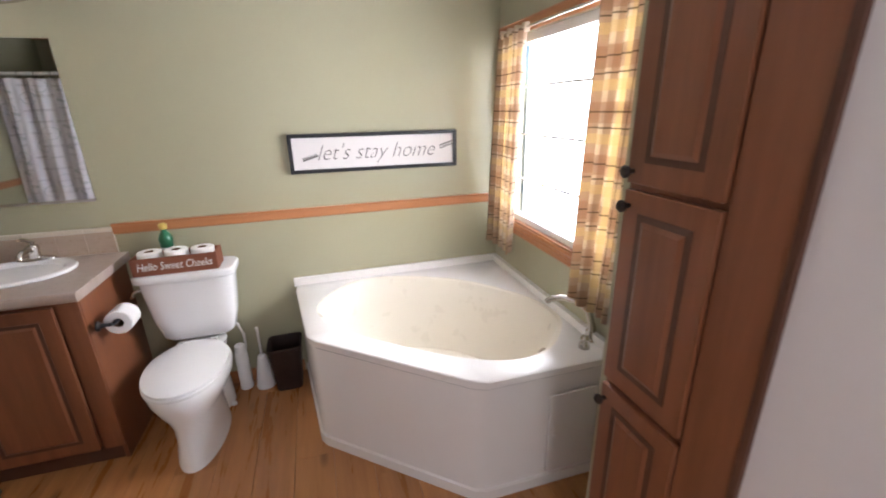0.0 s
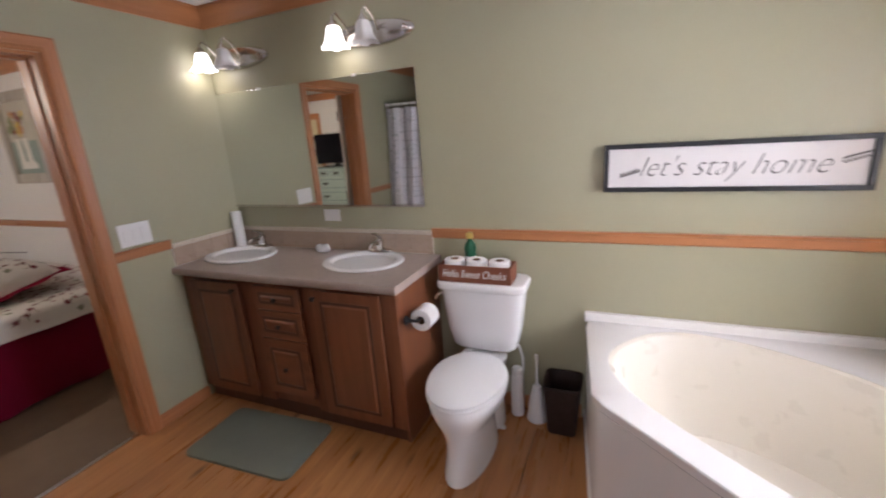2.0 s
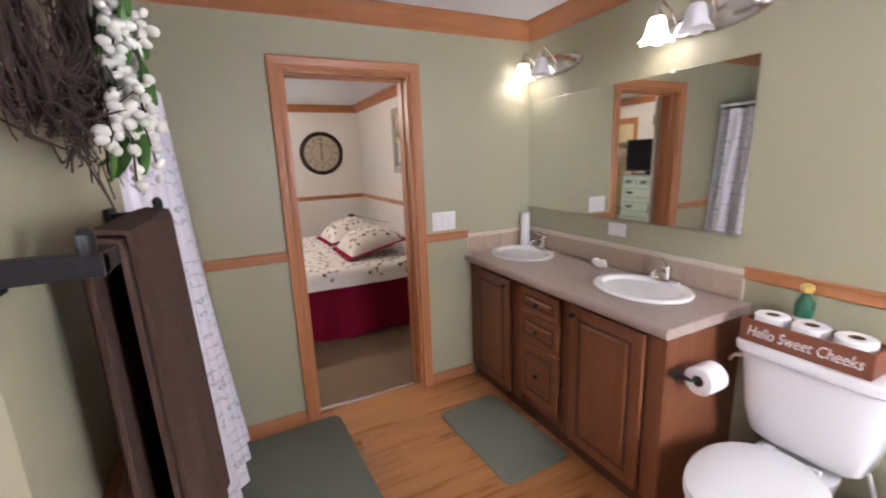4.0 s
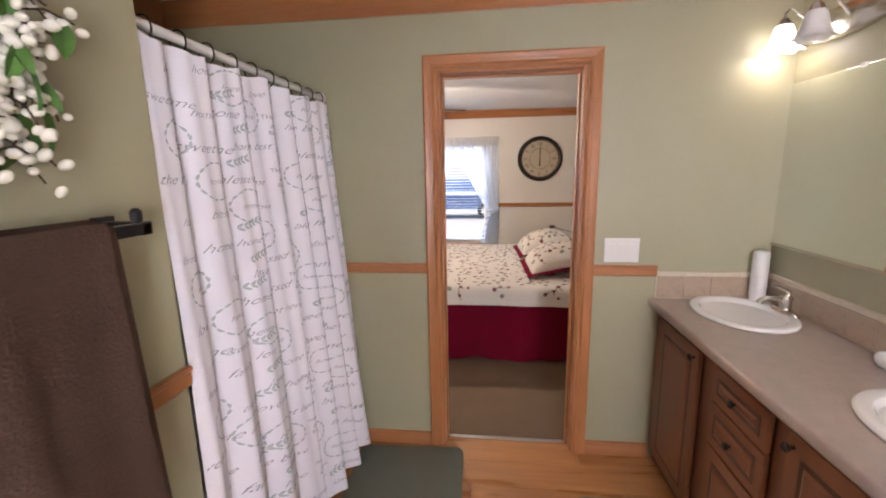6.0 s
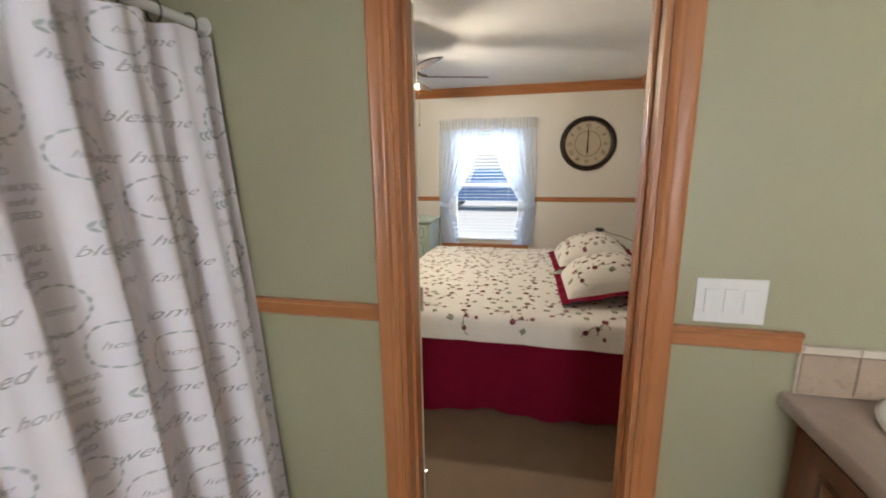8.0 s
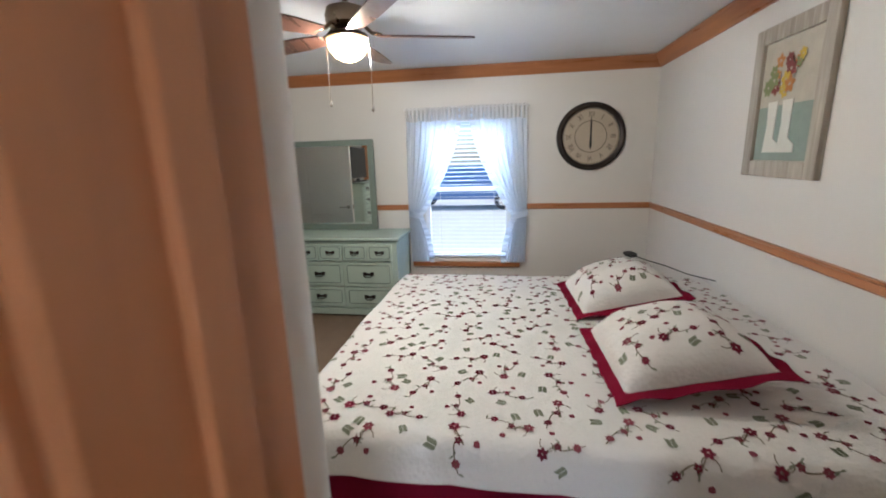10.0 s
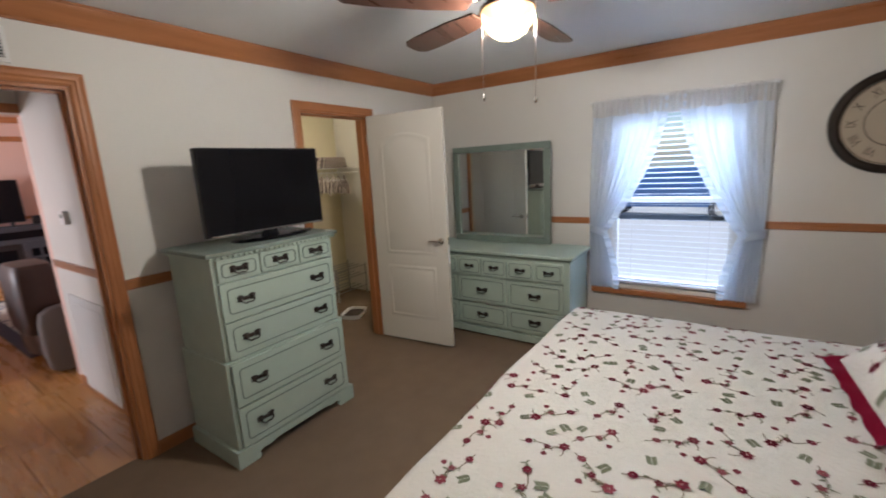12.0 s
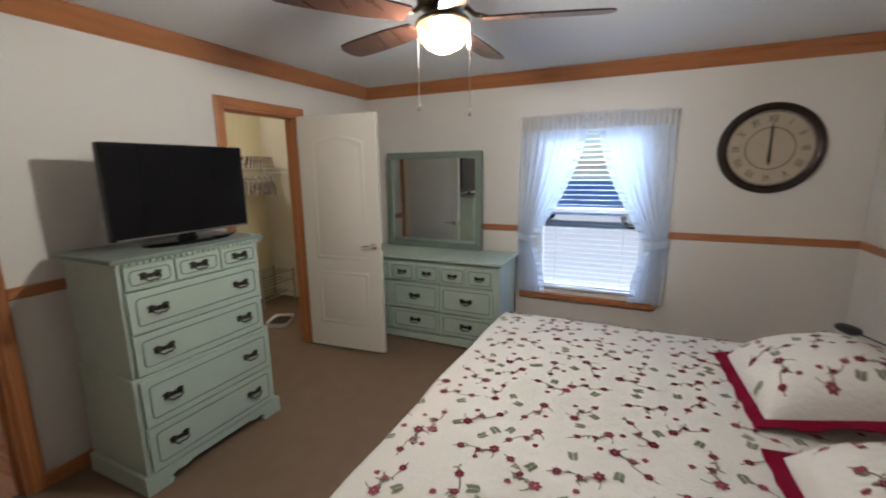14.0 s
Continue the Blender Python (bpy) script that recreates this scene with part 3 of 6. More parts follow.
def vanity_light(x0, lit):
    fx = thing("vanity_light", pose(x0, 3.0, 2.085), "brushed-nickel vanity light bar with white bell glass shades", "wall light", "lights above the mirror")
    rings = []
    for s, y in ((1.0, -0.001), (1.0, -0.010), (0.93, -0.020), (0.75, -0.026), (0.3, -0.029)):
        rings.append([(p[0], y, p[1]) for p in ring(0, 0, 0, 0.245 * s, 0.062 * s, 32)])
    part("back_plate", loft(rings), CHROME, fx)
    for k, x in enumerate((-0.16, 0.02)):
        part("arm", tube([(x + 0.03, -0.02, 0.0), (x + 0.03, -0.07, 0.06), (x + 0.015, -0.11, 0.10), (x, -0.12, 0.085), (x, -0.12, 0.05)], 0.006, 8), CHROME, fx)
        part("holder", moved(lathe([(0.012, 0.065), (0.020, 0.055), (0.027, 0.040), (0.028, 0.030)], 18), Matrix.Translation((x, -0.12, 0))), CHROME, fx)
        rings = []
        for r, z in ((0.026, 0.038), (0.034, 0.028), (0.040, 0.005), (0.046, -0.025), (0.058, -0.050), (0.072, -0.062)):
            wob = 0.10 * max(0, (0.0 - z) / 0.06)
            rings.append([(x + r * (1 + wob * math.cos(6 * a)) * math.cos(a), -0.12 + r * (1 + wob * math.cos(6 * a)) * math.sin(a), z - 0.004 * wob * 10 * math.cos(6 * a)) for a in [2 * math.pi * i / 36 for i in range(36)]])
        on = k == 0 and lit
        part("shade", loft(rings, caps=False), SHADE_LIT if on else SHADE_OFF, fx, "glowing white bell shade" if on else "unlit white bell shade")
        if on:
            lamp("vanity_bulb", "POINT", Matrix.Translation((x0 + x, 2.87, 2.035)), BULB_W, (1.0, 0.93, 0.84), 0.035)
    part("end_cap", moved(lathe([(0.012, 0), (0.012, 0.02), (0.006, 0.028), (0.001, 0.029)], 14), Matrix.Translation((0.20, -0.022, 0)) @ Matrix.Rotation(radians(90), 4, "X")), CHROME, fx)


vanity_light(-0.785, True)
vanity_light(-1.755, True)

ob = thing("paper_cup_tube", pose(-1.945, 2.925, 0.897), "tall white plastic cup dispenser tube standing on the counter", "dispenser")
part("tube", lathe([(0.034, 0), (0.036, 0.004), (0.034, 0.01), (0.034, 0.245), (0.030, 0.252), (0.001, 0.253)], 24), PLASTIC, ob)
ob = thing("soap_figure", pose(-1.28, 2.93, 0.897), "small white ceramic bird on the counter", "ornament")
part("body", loft([ring(0, 0, z, rx, ry, 16) for z, rx, ry in ((0, 0.018, 0.014), (0.012, 0.032, 0.022), (0.03, 0.034, 0.024), (0.045, 0.022, 0.018), (0.052, 0.004, 0.004))]), WHITE, ob)
part("tail", moved(loft([ring(0, 0, z, rx, ry, 12) for z, rx, ry in ((0, 0.02, 0.014), (0.05, 0.028, 0.01), (0.062, 0.02, 0.006))]), Matrix.Translation((0.02, -0.01, 0.014)) @ Matrix.Rotation(radians(70), 4, "Y")), WHITE, ob)

# toilet paper on the side of the vanity
ob = thing("toilet_paper_holder", pose(-0.486, 2.60, 0.705), "black iron toilet paper holder fixed to the vanity side", "holder")
part("mount", moved(lathe([(0.022, 0), (0.022, 0.006), (0.012, 0.012), (0.009, 0.03)], 18), Matrix.Translation((0, -0.075, 0)) @ Matrix.Rotation(radians(90), 4, "Y")), BLACK, ob)
part("arm", tube([(0.02, -0.075, 0), (0.055, -0.075, 0), (0.062, -0.068, 0), (0.062, 0.06, 0)], 0.008, 10), BLACK, ob)


def roll(m, label, r=0.056, w=0.10):
    ob = thing("toilet_roll", m, label, "toilet paper", "toilet rolls")
    part("paper", loft([[(p[0], p[1], z) for p in ring(0, 0, 0, rr, rr, 32)] for rr, z in ((0.022, 0), (r - 0.004, 0), (r, 0.004), (r, w - 0.004), (r - 0.004, w), (0.022, w), (0.022, 0))], caps=False), PAPER, ob)
    part("core", loft([ring(0, 0, z, 0.0215, 0.0215, 24) for z in (0.001, w - 0.001)], caps=False), CARD, ob, "brown cardboard core")
    return ob


roll(pose(-0.424, 2.56, 0.705 - 0.012, -90, 0, 0), "white toilet roll hanging on the black holder")

# ---- bathroom: toilet ----
toi = thing("toilet", pose(-0.20, 3.0, 0), "white ceramic two-piece toilet with its lid closed", "toilet")


def oval(cy, z, rx, front, back, n=36):
    out = []
    for i in range(n):
        a = 2 * math.pi * i / n
        s = math.sin(a)
        out.append((rx * math.cos(a), cy + (back if s > 0 else front) * s, z))
    return out


part("pedestal", loft([oval(-0.40, z, rx, fr, bk) for z, rx, fr, bk in ((0.0, 0.112, 0.285, 0.22), (0.03, 0.108, 0.280, 0.22), (0.11, 0.096, 0.262, 0.22), (0.20, 0.100, 0.256, 0.22), (0.25, 0.122, 0.268, 0.22), (0.30, 0.156, 0.286, 0.22), (0.345, 0.178, 0.300, 0.23), (0.385, 0.184, 0.304, 0.24), (0.395, 0.180, 0.300, 0.24))]), WHITE, toi)
part("trapway", loft([oval(-0.17, z, rx, 0.12, 0.11) for z, rx in ((0.0, 0.105), (0.12, 0.10), (0.24, 0.09), (0.37, 0.12), (0.40, 0.125))]), WHITE, toi)
part("seat", loft([oval(-0.43, z, rx, fr, 0.22) for z, rx, fr in ((0.397, 0.180, 0.270), (0.402, 0.186, 0.277), (0.414, 0.186, 0.277), (0.418, 0.182, 0.273))]), PLASTIC, toi)
part("lid", loft([oval(-0.43, z, rx, fr, bk) for z, rx, fr, bk in ((0.420, 0.180, 0.271, 0.22), (0.424, 0.185, 0.276, 0.223), (0.434, 0.182, 0.273, 0.22), (0.441, 0.160, 0.250, 0.205), (0.444, 0.10, 0.17, 0.14))]), PLASTIC, toi, "glossy white closed lid")
for x in (-0.07, 0.07):
    part("hinge", moved(lathe([(0.012, 0), (0.012, 0.03)], 12), Matrix.Translation((x - 0.015, -0.205, 0.422)) @ Matrix.Rotation(radians(90), 4, "Y")), PLASTIC, toi)
rings = []
for z, hw, d0, d1 in ((0.43, 0.150, -0.175, -0.03), (0.45, 0.172, -0.19, -0.028), (0.55, 0.196, -0.205, -0.025), (0.70, 0.212, -0.215, -0.022), (0.775, 0.218, -0.218, -0.02)):
    rings.append([(hw * p[0], (d0 + d1) / 2 + (d1 - d0) / 2 * p[1], z) for p in ring(0, 0, 0, 1, 1, 40, 5.0)])
part("tank", loft(rings), WHITE, toi)
part("tank_lid", loft([[(h * p[0], -0.122 + 0.112 * k * p[1], z) for p in ring(0, 0, 0, 1, 1, 40, 6.0)] for z, h, k in ((0.776, 0.226, 0.98), (0.782, 0.234, 1.02), (0.808, 0.236, 1.03), (0.818, 0.228, 0.98), (0.821, 0.20, 0.8))]), WHITE, toi)
lv = part("flush_lever", tube([(-0.214, -0.17, 0.735), (-0.235, -0.185, 0.735), (-0.24, -0.20, 0.732), (-0.236, -0.235, 0.722)], 0.007, 8, taper=[1.6, 1.2, 1, 1.2]), CHROME, toi, "chrome flush lever")
part("supply_hose", tube([(0.17, -0.09, 0.44), (0.19, -0.08, 0.36), (0.18, -0.03, 0.26), (0.16, -0.01, 0.18)], 0.007, 8), PLASTIC, toi)
for x in (-0.105, 0.105):
    part("bolt_cap", moved(lathe([(0.016, 0), (0.014, 0.012), (0.001, 0.018)], 12), Matrix.Translation((x, -0.22, 0.0))), PLASTIC, toi)

crate = thing("wooden_crate", pose(-0.222, 2.845, 0.8215), "small red-brown wooden crate lettered in white, on the toilet tank", "crate")
CRATE = wood("red_brown_stained_wood", (0.15, 0.04, 0.017), (0.25, 0.085, 0.04), "x", 0.6)
for nm, b in (("front_board", (-0.19, 0.19, -0.065, -0.055, 0.0, 0.088)), ("back_board", (-0.19, 0.19, 0.055, 0.065, 0.0, 0.088)), ("side_board", (-0.19, -0.18, -0.055, 0.055, 0.0, 0.088)), ("side_board", (0.18, 0.19, -0.055, 0.055, 0.0, 0.088)), ("base_board", (-0.18, 0.18, -0.055, 0.055, 0.0, 0.008))):
    part(nm, box(*b), CRATE, crate, bevel=0.0015)
t = text_mesh("Hello Sweet Cheeks", 0.046, 0.25, 0.0005)
part("lettering", moved(t, Matrix.Translation((0, -0.0662, 0.044)) @ Matrix.Rotation(radians(90), 4, "X") @ Matrix.Diagonal((0.88, 1.25, 1, 1))), PLASTIC, crate, "white painted words", smooth=False)
for i in (-1, 0, 1):
    roll(pose(-0.222 + i * 0.119, 2.845, 0.830), "white toilet roll standing in the wooden crate", 0.054, 0.098)
BOTTLE = plain("dark_green_plastic", (0.012, 0.10, 0.045), 0.3)
ob = thing("air_freshener", pose(-0.285, 2.935, 0.8215), "dark green spray bottle with a yellow cap behind the crate", "bottle")
part("body", lathe([(0.028, 0), (0.030, 0.006), (0.030, 0.12), (0.034, 0.14), (0.026, 0.165), (0.014, 0.18), (0.013, 0.195)], 20), BOTTLE, ob)
part("label_band", lathe([(0.0306, 0.05), (0.0306, 0.10)], 20, caps=False), PLASTIC, ob, "white label band")
part("cap", lathe([(0.016, 0.193), (0.020, 0.200), (0.020, 0.218), (0.012, 0.225), (0.001, 0.226)], 16), plain("yellow_cap", (0.55, 0.38, 0.10), 0.4), ob)

# small things beside the toilet
ob = thing("spray_can", pose(-0.045, 2.925, 0), "tall white spray can on the floor beside the toilet", "can")
part("body", lathe([(0.032, 0), (0.035, 0.004), (0.035, 0.235), (0.030, 0.25), (0.028, 0.252)], 24), PLASTIC, ob)
part("cap", lathe([(0.029, 0.252), (0.029, 0.285), (0.024, 0.292), (0.001, 0.293)], 20), PLASTIC, ob)
ob = thing("toilet_brush", pose(0.065, 2.915, 0), "white plastic toilet brush in its tapered stand", "toilet brush")
part("stand", lathe([(0.055, 0), (0.057, 0.006), (0.052, 0.03), (0.040, 0.12), (0.028, 0.18), (0.024, 0.20), (0.020, 0.205)], 24), PLASTIC, ob)
part("handle", tube([(0, 0, 0.2), (0, 0, 0.30), (0.0, 0.0, 0.36), (-0.002, 0, 0.39)], 0.008, 10, taper=[1, 0.8, 0.9, 1.2]), PLASTIC, ob)
ob = thing("waste_bin", pose(0.205, 2.885, 0), "dark brown square plastic waste bin beside the tub", "bin")
part("bucket", loft([[(p[0] * h, p[1] * h, z) for p in ring(0, 0, 0, 1, 1, 28, 7.0)] for h, z in ((0.07, 0.0), (0.072, 0.004), (0.092, 0.265), (0.096, 0.27), (0.096, 0.285), (0.090, 0.285), (0.088, 0.26), (0.068, 0.012))]), DARK, ob)

# ---- bathroom: corner tub ----
tub = thing("corner_bathtub", pose(0, 0, 0), "white acrylic corner bathtub with a clipped front corner", "bathtub")
DECK = 0.595
foot = [(0.298, 2.996), (0.372, 2.34), (0.398, 2.295), (0.985, 1.785), (1.035, 1.766), (1.591, 1.766), (1.591, 2.996)]


def bowl(s, z, back=1.0, n=64):
    """The basin's outline: a rounded triangle-like oval that leans into the corner of the room."""
    out, ax, side = [], Vector((-0.65, -0.76)).normalized(), Vector((0.76, -0.65)).normalized()
    for i in range(n):
        a = 2 * math.pi * i / n
        c, q = math.cos(a), math.sin(a)
        u = 0.62 * math.copysign(abs(c) ** (0.68 if q > 0 else 1.2), c) * s
        v = (0.36 if q > 0 else 0.40 * back) * math.copysign(abs(q) ** 0.75, q) * s
        p = Vector((1.0, 2.41)) + side * u + ax * v
        out.append((p.x, p.y, z))
    return out


def outline(n, poly):
    """The footprint met by rays from the basin's centre in the directions of the basin's own points."""
    c, out = Vector((1.0, 2.41)), []
    for x, y, _ in bowl(1, 0):
        d = Vector((x, y)) - c
        best = 9.0
        for p, q in zip(poly, poly[1:] + poly[:1]):
            p, q = Vector(p), Vector(q)
            e = q - p
            det = d.x * -e.y + e.x * d.y
            if abs(det) > 1e-9:
                w = p - c
                k, m = (w.x * -e.y + e.x * w.y) / det, (d.x * w.y - d.y * w.x) / det
                if k > 0 and -1e-6 <= m <= 1 + 1e-6:
                    best = min(best, k)
        out.append(tuple(c + d * best))
    return out


rim = outline(64, foot)
part("deck", loft([[(*p, DECK - 0.02) for p in rim], [(*p, DECK - 0.004) for p in rim], [(*(Vector(p) * 0.99 + Vector((1.0, 2.41)) * 0.01), DECK) for p in rim], bowl(1.02, DECK + 0.001)], caps=False), ACRYLIC, tub)
part("basin", loft([bowl(1.02, DECK), bowl(0.99, DECK - 0.008), bowl(0.96, DECK - 0.04), bowl(0.90, 0.42), bowl(0.82, 0.26), bowl(0.72, 0.17), bowl(0.55, 0.14), bowl(0.05, 0.135), bowl(0.002, 0.135)], caps=False), CREAM_BASIN, tub, "cream-tinted glossy basin")
ap = [Vector(p) for p in foot[:6]]
rings = []
for dz, off in ((0.0, 0.0), (0.05, 0.0), (0.055, 0.012), (0.50, 0.012), (DECK - 0.045, 0.010), (DECK - 0.035, 0.0), (DECK - 0.018, 0.0)):
    rings.append([(*(p + (Vector((1.0, 2.41)) - p).normalized() * (off + 0.004)), dz) for p in ap])
part("apron", loft(rings, closed=False), ACRYLIC, tub)
for k, pts in enumerate((((0.300, 2.972), (1.567, 2.972), (1.567, 2.998), (0.300, 2.998)), ((1.567, 1.766), (1.593, 1.766), (1.593, 2.998), (1.567, 2.998)))):
    part("wall_flange", loft([[(*p, DECK - 0.01) for p in pts], [(*p, DECK + 0.040) for p in pts]]), ACRYLIC, tub, bevel=0.008)
part("access_panel", box(1.30, 1.52, 1.760, 1.768, 0.08, 0.47), ACRYLIC, tub, bevel=0.003)
part("panel_knob", moved(lathe([(0.005, 0), (0.006, 0.006), (0.001, 0.008)], 10), Matrix.Translation((1.325, 1.760, 0.27)) @ Matrix.Rotation(radians(90), 4, "X")), PLASTIC, tub)
part("overflow", moved(lathe([(0.034, 0), (0.036, 0.004), (0.03, 0.010), (0.001, 0.012)], 24), Matrix.Translation((1.43, 2.05, 0.455)) @ Matrix.Rotation(radians(-65), 4, "Y")), CHROME, tub, "chrome overflow cover")
ob = thing("tub_filler", pose(1.563, 1.925, DECK), "arched brushed-nickel tub spout on the deck", "faucet")
part("spout", tube([(0.01, -0.02, 0), (0.012, -0.015, 0.06), (0.0, 0.0, 0.13), (-0.04, 0.03, 0.172), (-0.09, 0.07, 0.180), (-0.13, 0.10, 0.165), (-0.14, 0.108, 0.15)], 0.014, 12, taper=[1.6, 1.25, 1.1, 1, 1, 1.05, 1.1]), CHROME, ob)
part("flange", moved(lathe([(0.03, 0), (0.03, 0.006), (0.022, 0.012)], 20), Matrix.Translation((0.01, -0.02, 0))), CHROME, ob)
part("handle", moved(lathe([(0.024, 0), (0.022, 0.02), (0.016, 0.035), (0.020, 0.045), (0.012, 0.058), (0.001, 0.06)], 18), Matrix.Translation((-0.055, -0.065, 0))), CHROME, ob)
part("handle_lever", tube([(-0.055, -0.065, 0.05), (-0.06, -0.075, 0.075), (-0.062, -0.08, 0.095)], 0.005, 8), CHROME, ob)

# ---- bathroom: tall linen cabinet ----
lin = thing("linen_cabinet", pose(1.22, 0.988, 0, 0, 0, -90), "tall reddish-brown wooden linen cabinet with three raised-panel doors", "cabinet")
# local x runs towards the tub's side (world y downwards is mirrored by the turn), local -y faces the room
part("carcass", box(-0.385, 0.0, 0.0, 0.02, 0.0, 2.285), CHERRY_Z, lin, bevel=0.002)
part("side_panel", box(-0.387, -0.365, 0.02, 0.30, 0.0, 2.285), CHERRY_Z, lin)
part("wide_stile", box(-0.118, 0.002, -0.012, 0.0, 0.0, 2.285), CHERRY_Z, lin, bevel=0.004)
part("edge_strip", box(0.0, 0.016, -0.016, 0.004, 0.0, 2.285), DARK_BROWN, lin, "rounded dark brown edge", bevel=0.004)
for z0, z1, kz in ((1.400, 2.25, 1.428), (0.868, 1.385, 1.348), (0.12, 0.848, 0.806)):
    raised_door("door", lin, -0.375, -0.122, z0, z1, 0.0, CHERRY_Z, (-0.357, kz), "raised-panel door", 0.05)

# ---- bathroom: sign ----
sg = thing("wall_sign", pose(0.842, 2.998, 1.347, 0, 0.3, 0) @ Matrix.Diagonal((1.033, 1, 1, 1)), "white board sign in a thin black wooden frame, grey script lettering", "sign")
BOARD = plain("whitewashed_board", (0.70, 0.66, 0.64), 0.7, vary=0.05, scale=10)
INK = plain("grey_brown_ink", (0.10, 0.09, 0.085), 0.8)
for b in ((-0.46, 0.46, -0.028, -0.002, 0.085, 0.105), (-0.46, 0.46, -0.028, -0.002, -0.105, -0.085), (-0.46, -0.44, -0.028, -0.002, -0.085, 0.085), (0.44, 0.46, -0.028, -0.002, -0.085, 0.085)):
    part("frame_strip", box(*b), BLACK, sg, bevel=0.002)
part("board", box(-0.44, 0.44, -0.014, -0.004, -0.085, 0.085), BOARD, sg)
t = text_mesh("let's stay home", 0.125, 0.42, 0.0, 0.0022)
part("lettering", moved(t, Matrix.Translation((0.0, -0.0148, 0.0)) @ Matrix.Rotation(radians(90), 4, "X") @ Matrix.Diagonal((0.86, 1.0, 1, 1))), INK, sg, "thin grey script words", smooth=False)
for s in (-1, 1):
    bm = bmesh.new()
    for i in range(6):
        for d in (-1, 1):
            leaf(bm, s * (0.335 + i * 0.013), s * 0.004 * i + d * 0.002, (0 if s > 0 else math.pi) + d * 0.6 - s * 0.0, 0.022, 0.008)
    part("leaf_sprig", moved(bm, Matrix.Translation((0.022, -0.0148, 0.012 * s)) @ Matrix.Rotation(radians(90), 4, "X")), INK, sg, smooth=False)

# ---- bathroom: shower curtain, towel, wreath, window ----


def cloth(fn, nu, nv):
    """A sheet from a function of u and v, both 0 to 1."""
    bm = bmesh.new()
    vs = [[bm.verts.new(fn(i / nu, j / nv)) for i in range(nu + 1)] for j in range(nv + 1)]
    for a, b in zip(vs, vs[1:]):
        for i in range(nu):
            bm.faces.new((a[i], a[i + 1], b[i + 1], b[i]))
    return bm


def thicken(ob, t):
    mod = ob.modifiers.new("thickness", "SOLIDIFY")
    mod.thickness = t
    return ob


CW, CH = 1.165, 1.80


def shower_cloth(u, v):
    """u runs from the towel wall to the bedroom wall, v from the hem to the top."""
    d = 1 - v
    fold = math.sin(u * 2 * math.pi * 7.0 + 0.6 * math.sin(5 * u)) * (0.022 + 0.016 * d) + 0.010 * math.sin(u * 2 * math.pi * 15 + 2 * v)
    flare = (0.03 + 0.105 * u ** 0.6) * d ** 1.15
    sag = 0.012 * abs(math.sin(u * math.pi * 9)) * v ** 8
    return (-0.812 - CW * u + 0.004 * math.sin(9 * v), 0.835 + fold + flare, 1.885 - CH * d - sag)


LINEN = sheer("white_curtain_cloth", (0.88, 0.86, 0.93), 0.0, 0.15).m
sc = thing("shower_curtain", pose(0, 0, 0), "white fabric shower curtain printed with grey words and wreaths", "curtain")
thicken(part("cloth", cloth(shower_cloth, 150, 40), LINEN, sc), 0.0015)
PRINT = plain("pale_grey_print", (0.36, 0.35, 0.40), 0.9)
PRINT_TEAL = plain("pale_teal_print", (0.45, 0.50, 0.53), 0.9)


def on_cloth(bm, fn, u0, v0, w, h, off):
    """Bends a flat print of metres round (0, 0) on to the sheet, off metres in front of it."""
    for p in bm.verts:
        u, v = min(0.998, max(0.002, u0 + p.co.x / w)), min(0.998, max(0.002, v0 + p.co.y / h))
        p.co = Vector(fn(u, v)) + Vector((0, off, 0))
    return bm


rng = random.Random(5)
words_bm, wreath_bm = bmesh.new(), bmesh.new()
words = ["home", "love", "family", "blessed", "sweet home", "the best", "love", "home"]
k = 0
for row in range(18):
    for col in range(9):
        u0, v0 = (col + 0.5 + 0.25 * (row % 2) + rng.uniform(-0.12, 0.12)) / 9.2, (row + 0.5 + rng.uniform(-0.15, 0.15)) / 18
        k += 1
        if k % 4 == 0:
            bm = bmesh.new()
            for i in range(16):
                a = 2 * math.pi * i / 16
                leaf(bm, 0.055 * math.cos(a), 0.055 * math.sin(a), a + 1.8, 0.020, 0.005)
                leaf(bm, 0.052 * math.cos(a), 0.052 * math.sin(a), a + 1.3, 0.014, 0.004)
            merge(wreath_bm, on_cloth(bm, shower_cloth, u0, v0, CW, CH, 0.004))
            merge(words_bm, on_cloth(text_mesh("home", 0.026, 0.5, 0.0, 0.0003), shower_cloth, u0, v0, CW, CH, 0.004))
        elif k % 9 == 5:
            for q, wd in enumerate(("THANKFUL", "grateful", "BLESSED")):
                merge(words_bm, on_cloth(text_mesh(wd, 0.02, 0.0 if q != 1 else 0.3), shower_cloth, u0, v0 + (1 - q) * 0.015, CW, CH, 0.004))
        else:
            bm = text_mesh(rng.choice(words), rng.uniform(0.032, 0.042), 0.55, 0.0, 0.0004)
            merge(words_bm, on_cloth(bm, shower_cloth, u0, v0, CW, CH, 0.004))
            if k % 3 == 0:
                bm = bmesh.new()
                for i in range(5):
                    leaf(bm, -0.03 + 0.014 * i, 0.05 + 0.004 * i, 0.9, 0.02, 0.008), leaf(bm, -0.03 + 0.014 * i, 0.05 + 0.004 * i, -0.6, 0.02, 0.008)
                merge(wreath_bm, on_cloth(bm, shower_cloth, u0, v0, CW, CH, 0.004))
tagged(part("word_print", words_bm, PRINT, sc, "grey printed words", smooth=False), kind="stuff")
tagged(part("wreath_print", wreath_bm, PRINT_TEAL, sc, "pale printed leaf wreaths", smooth=False), kind="stuff")
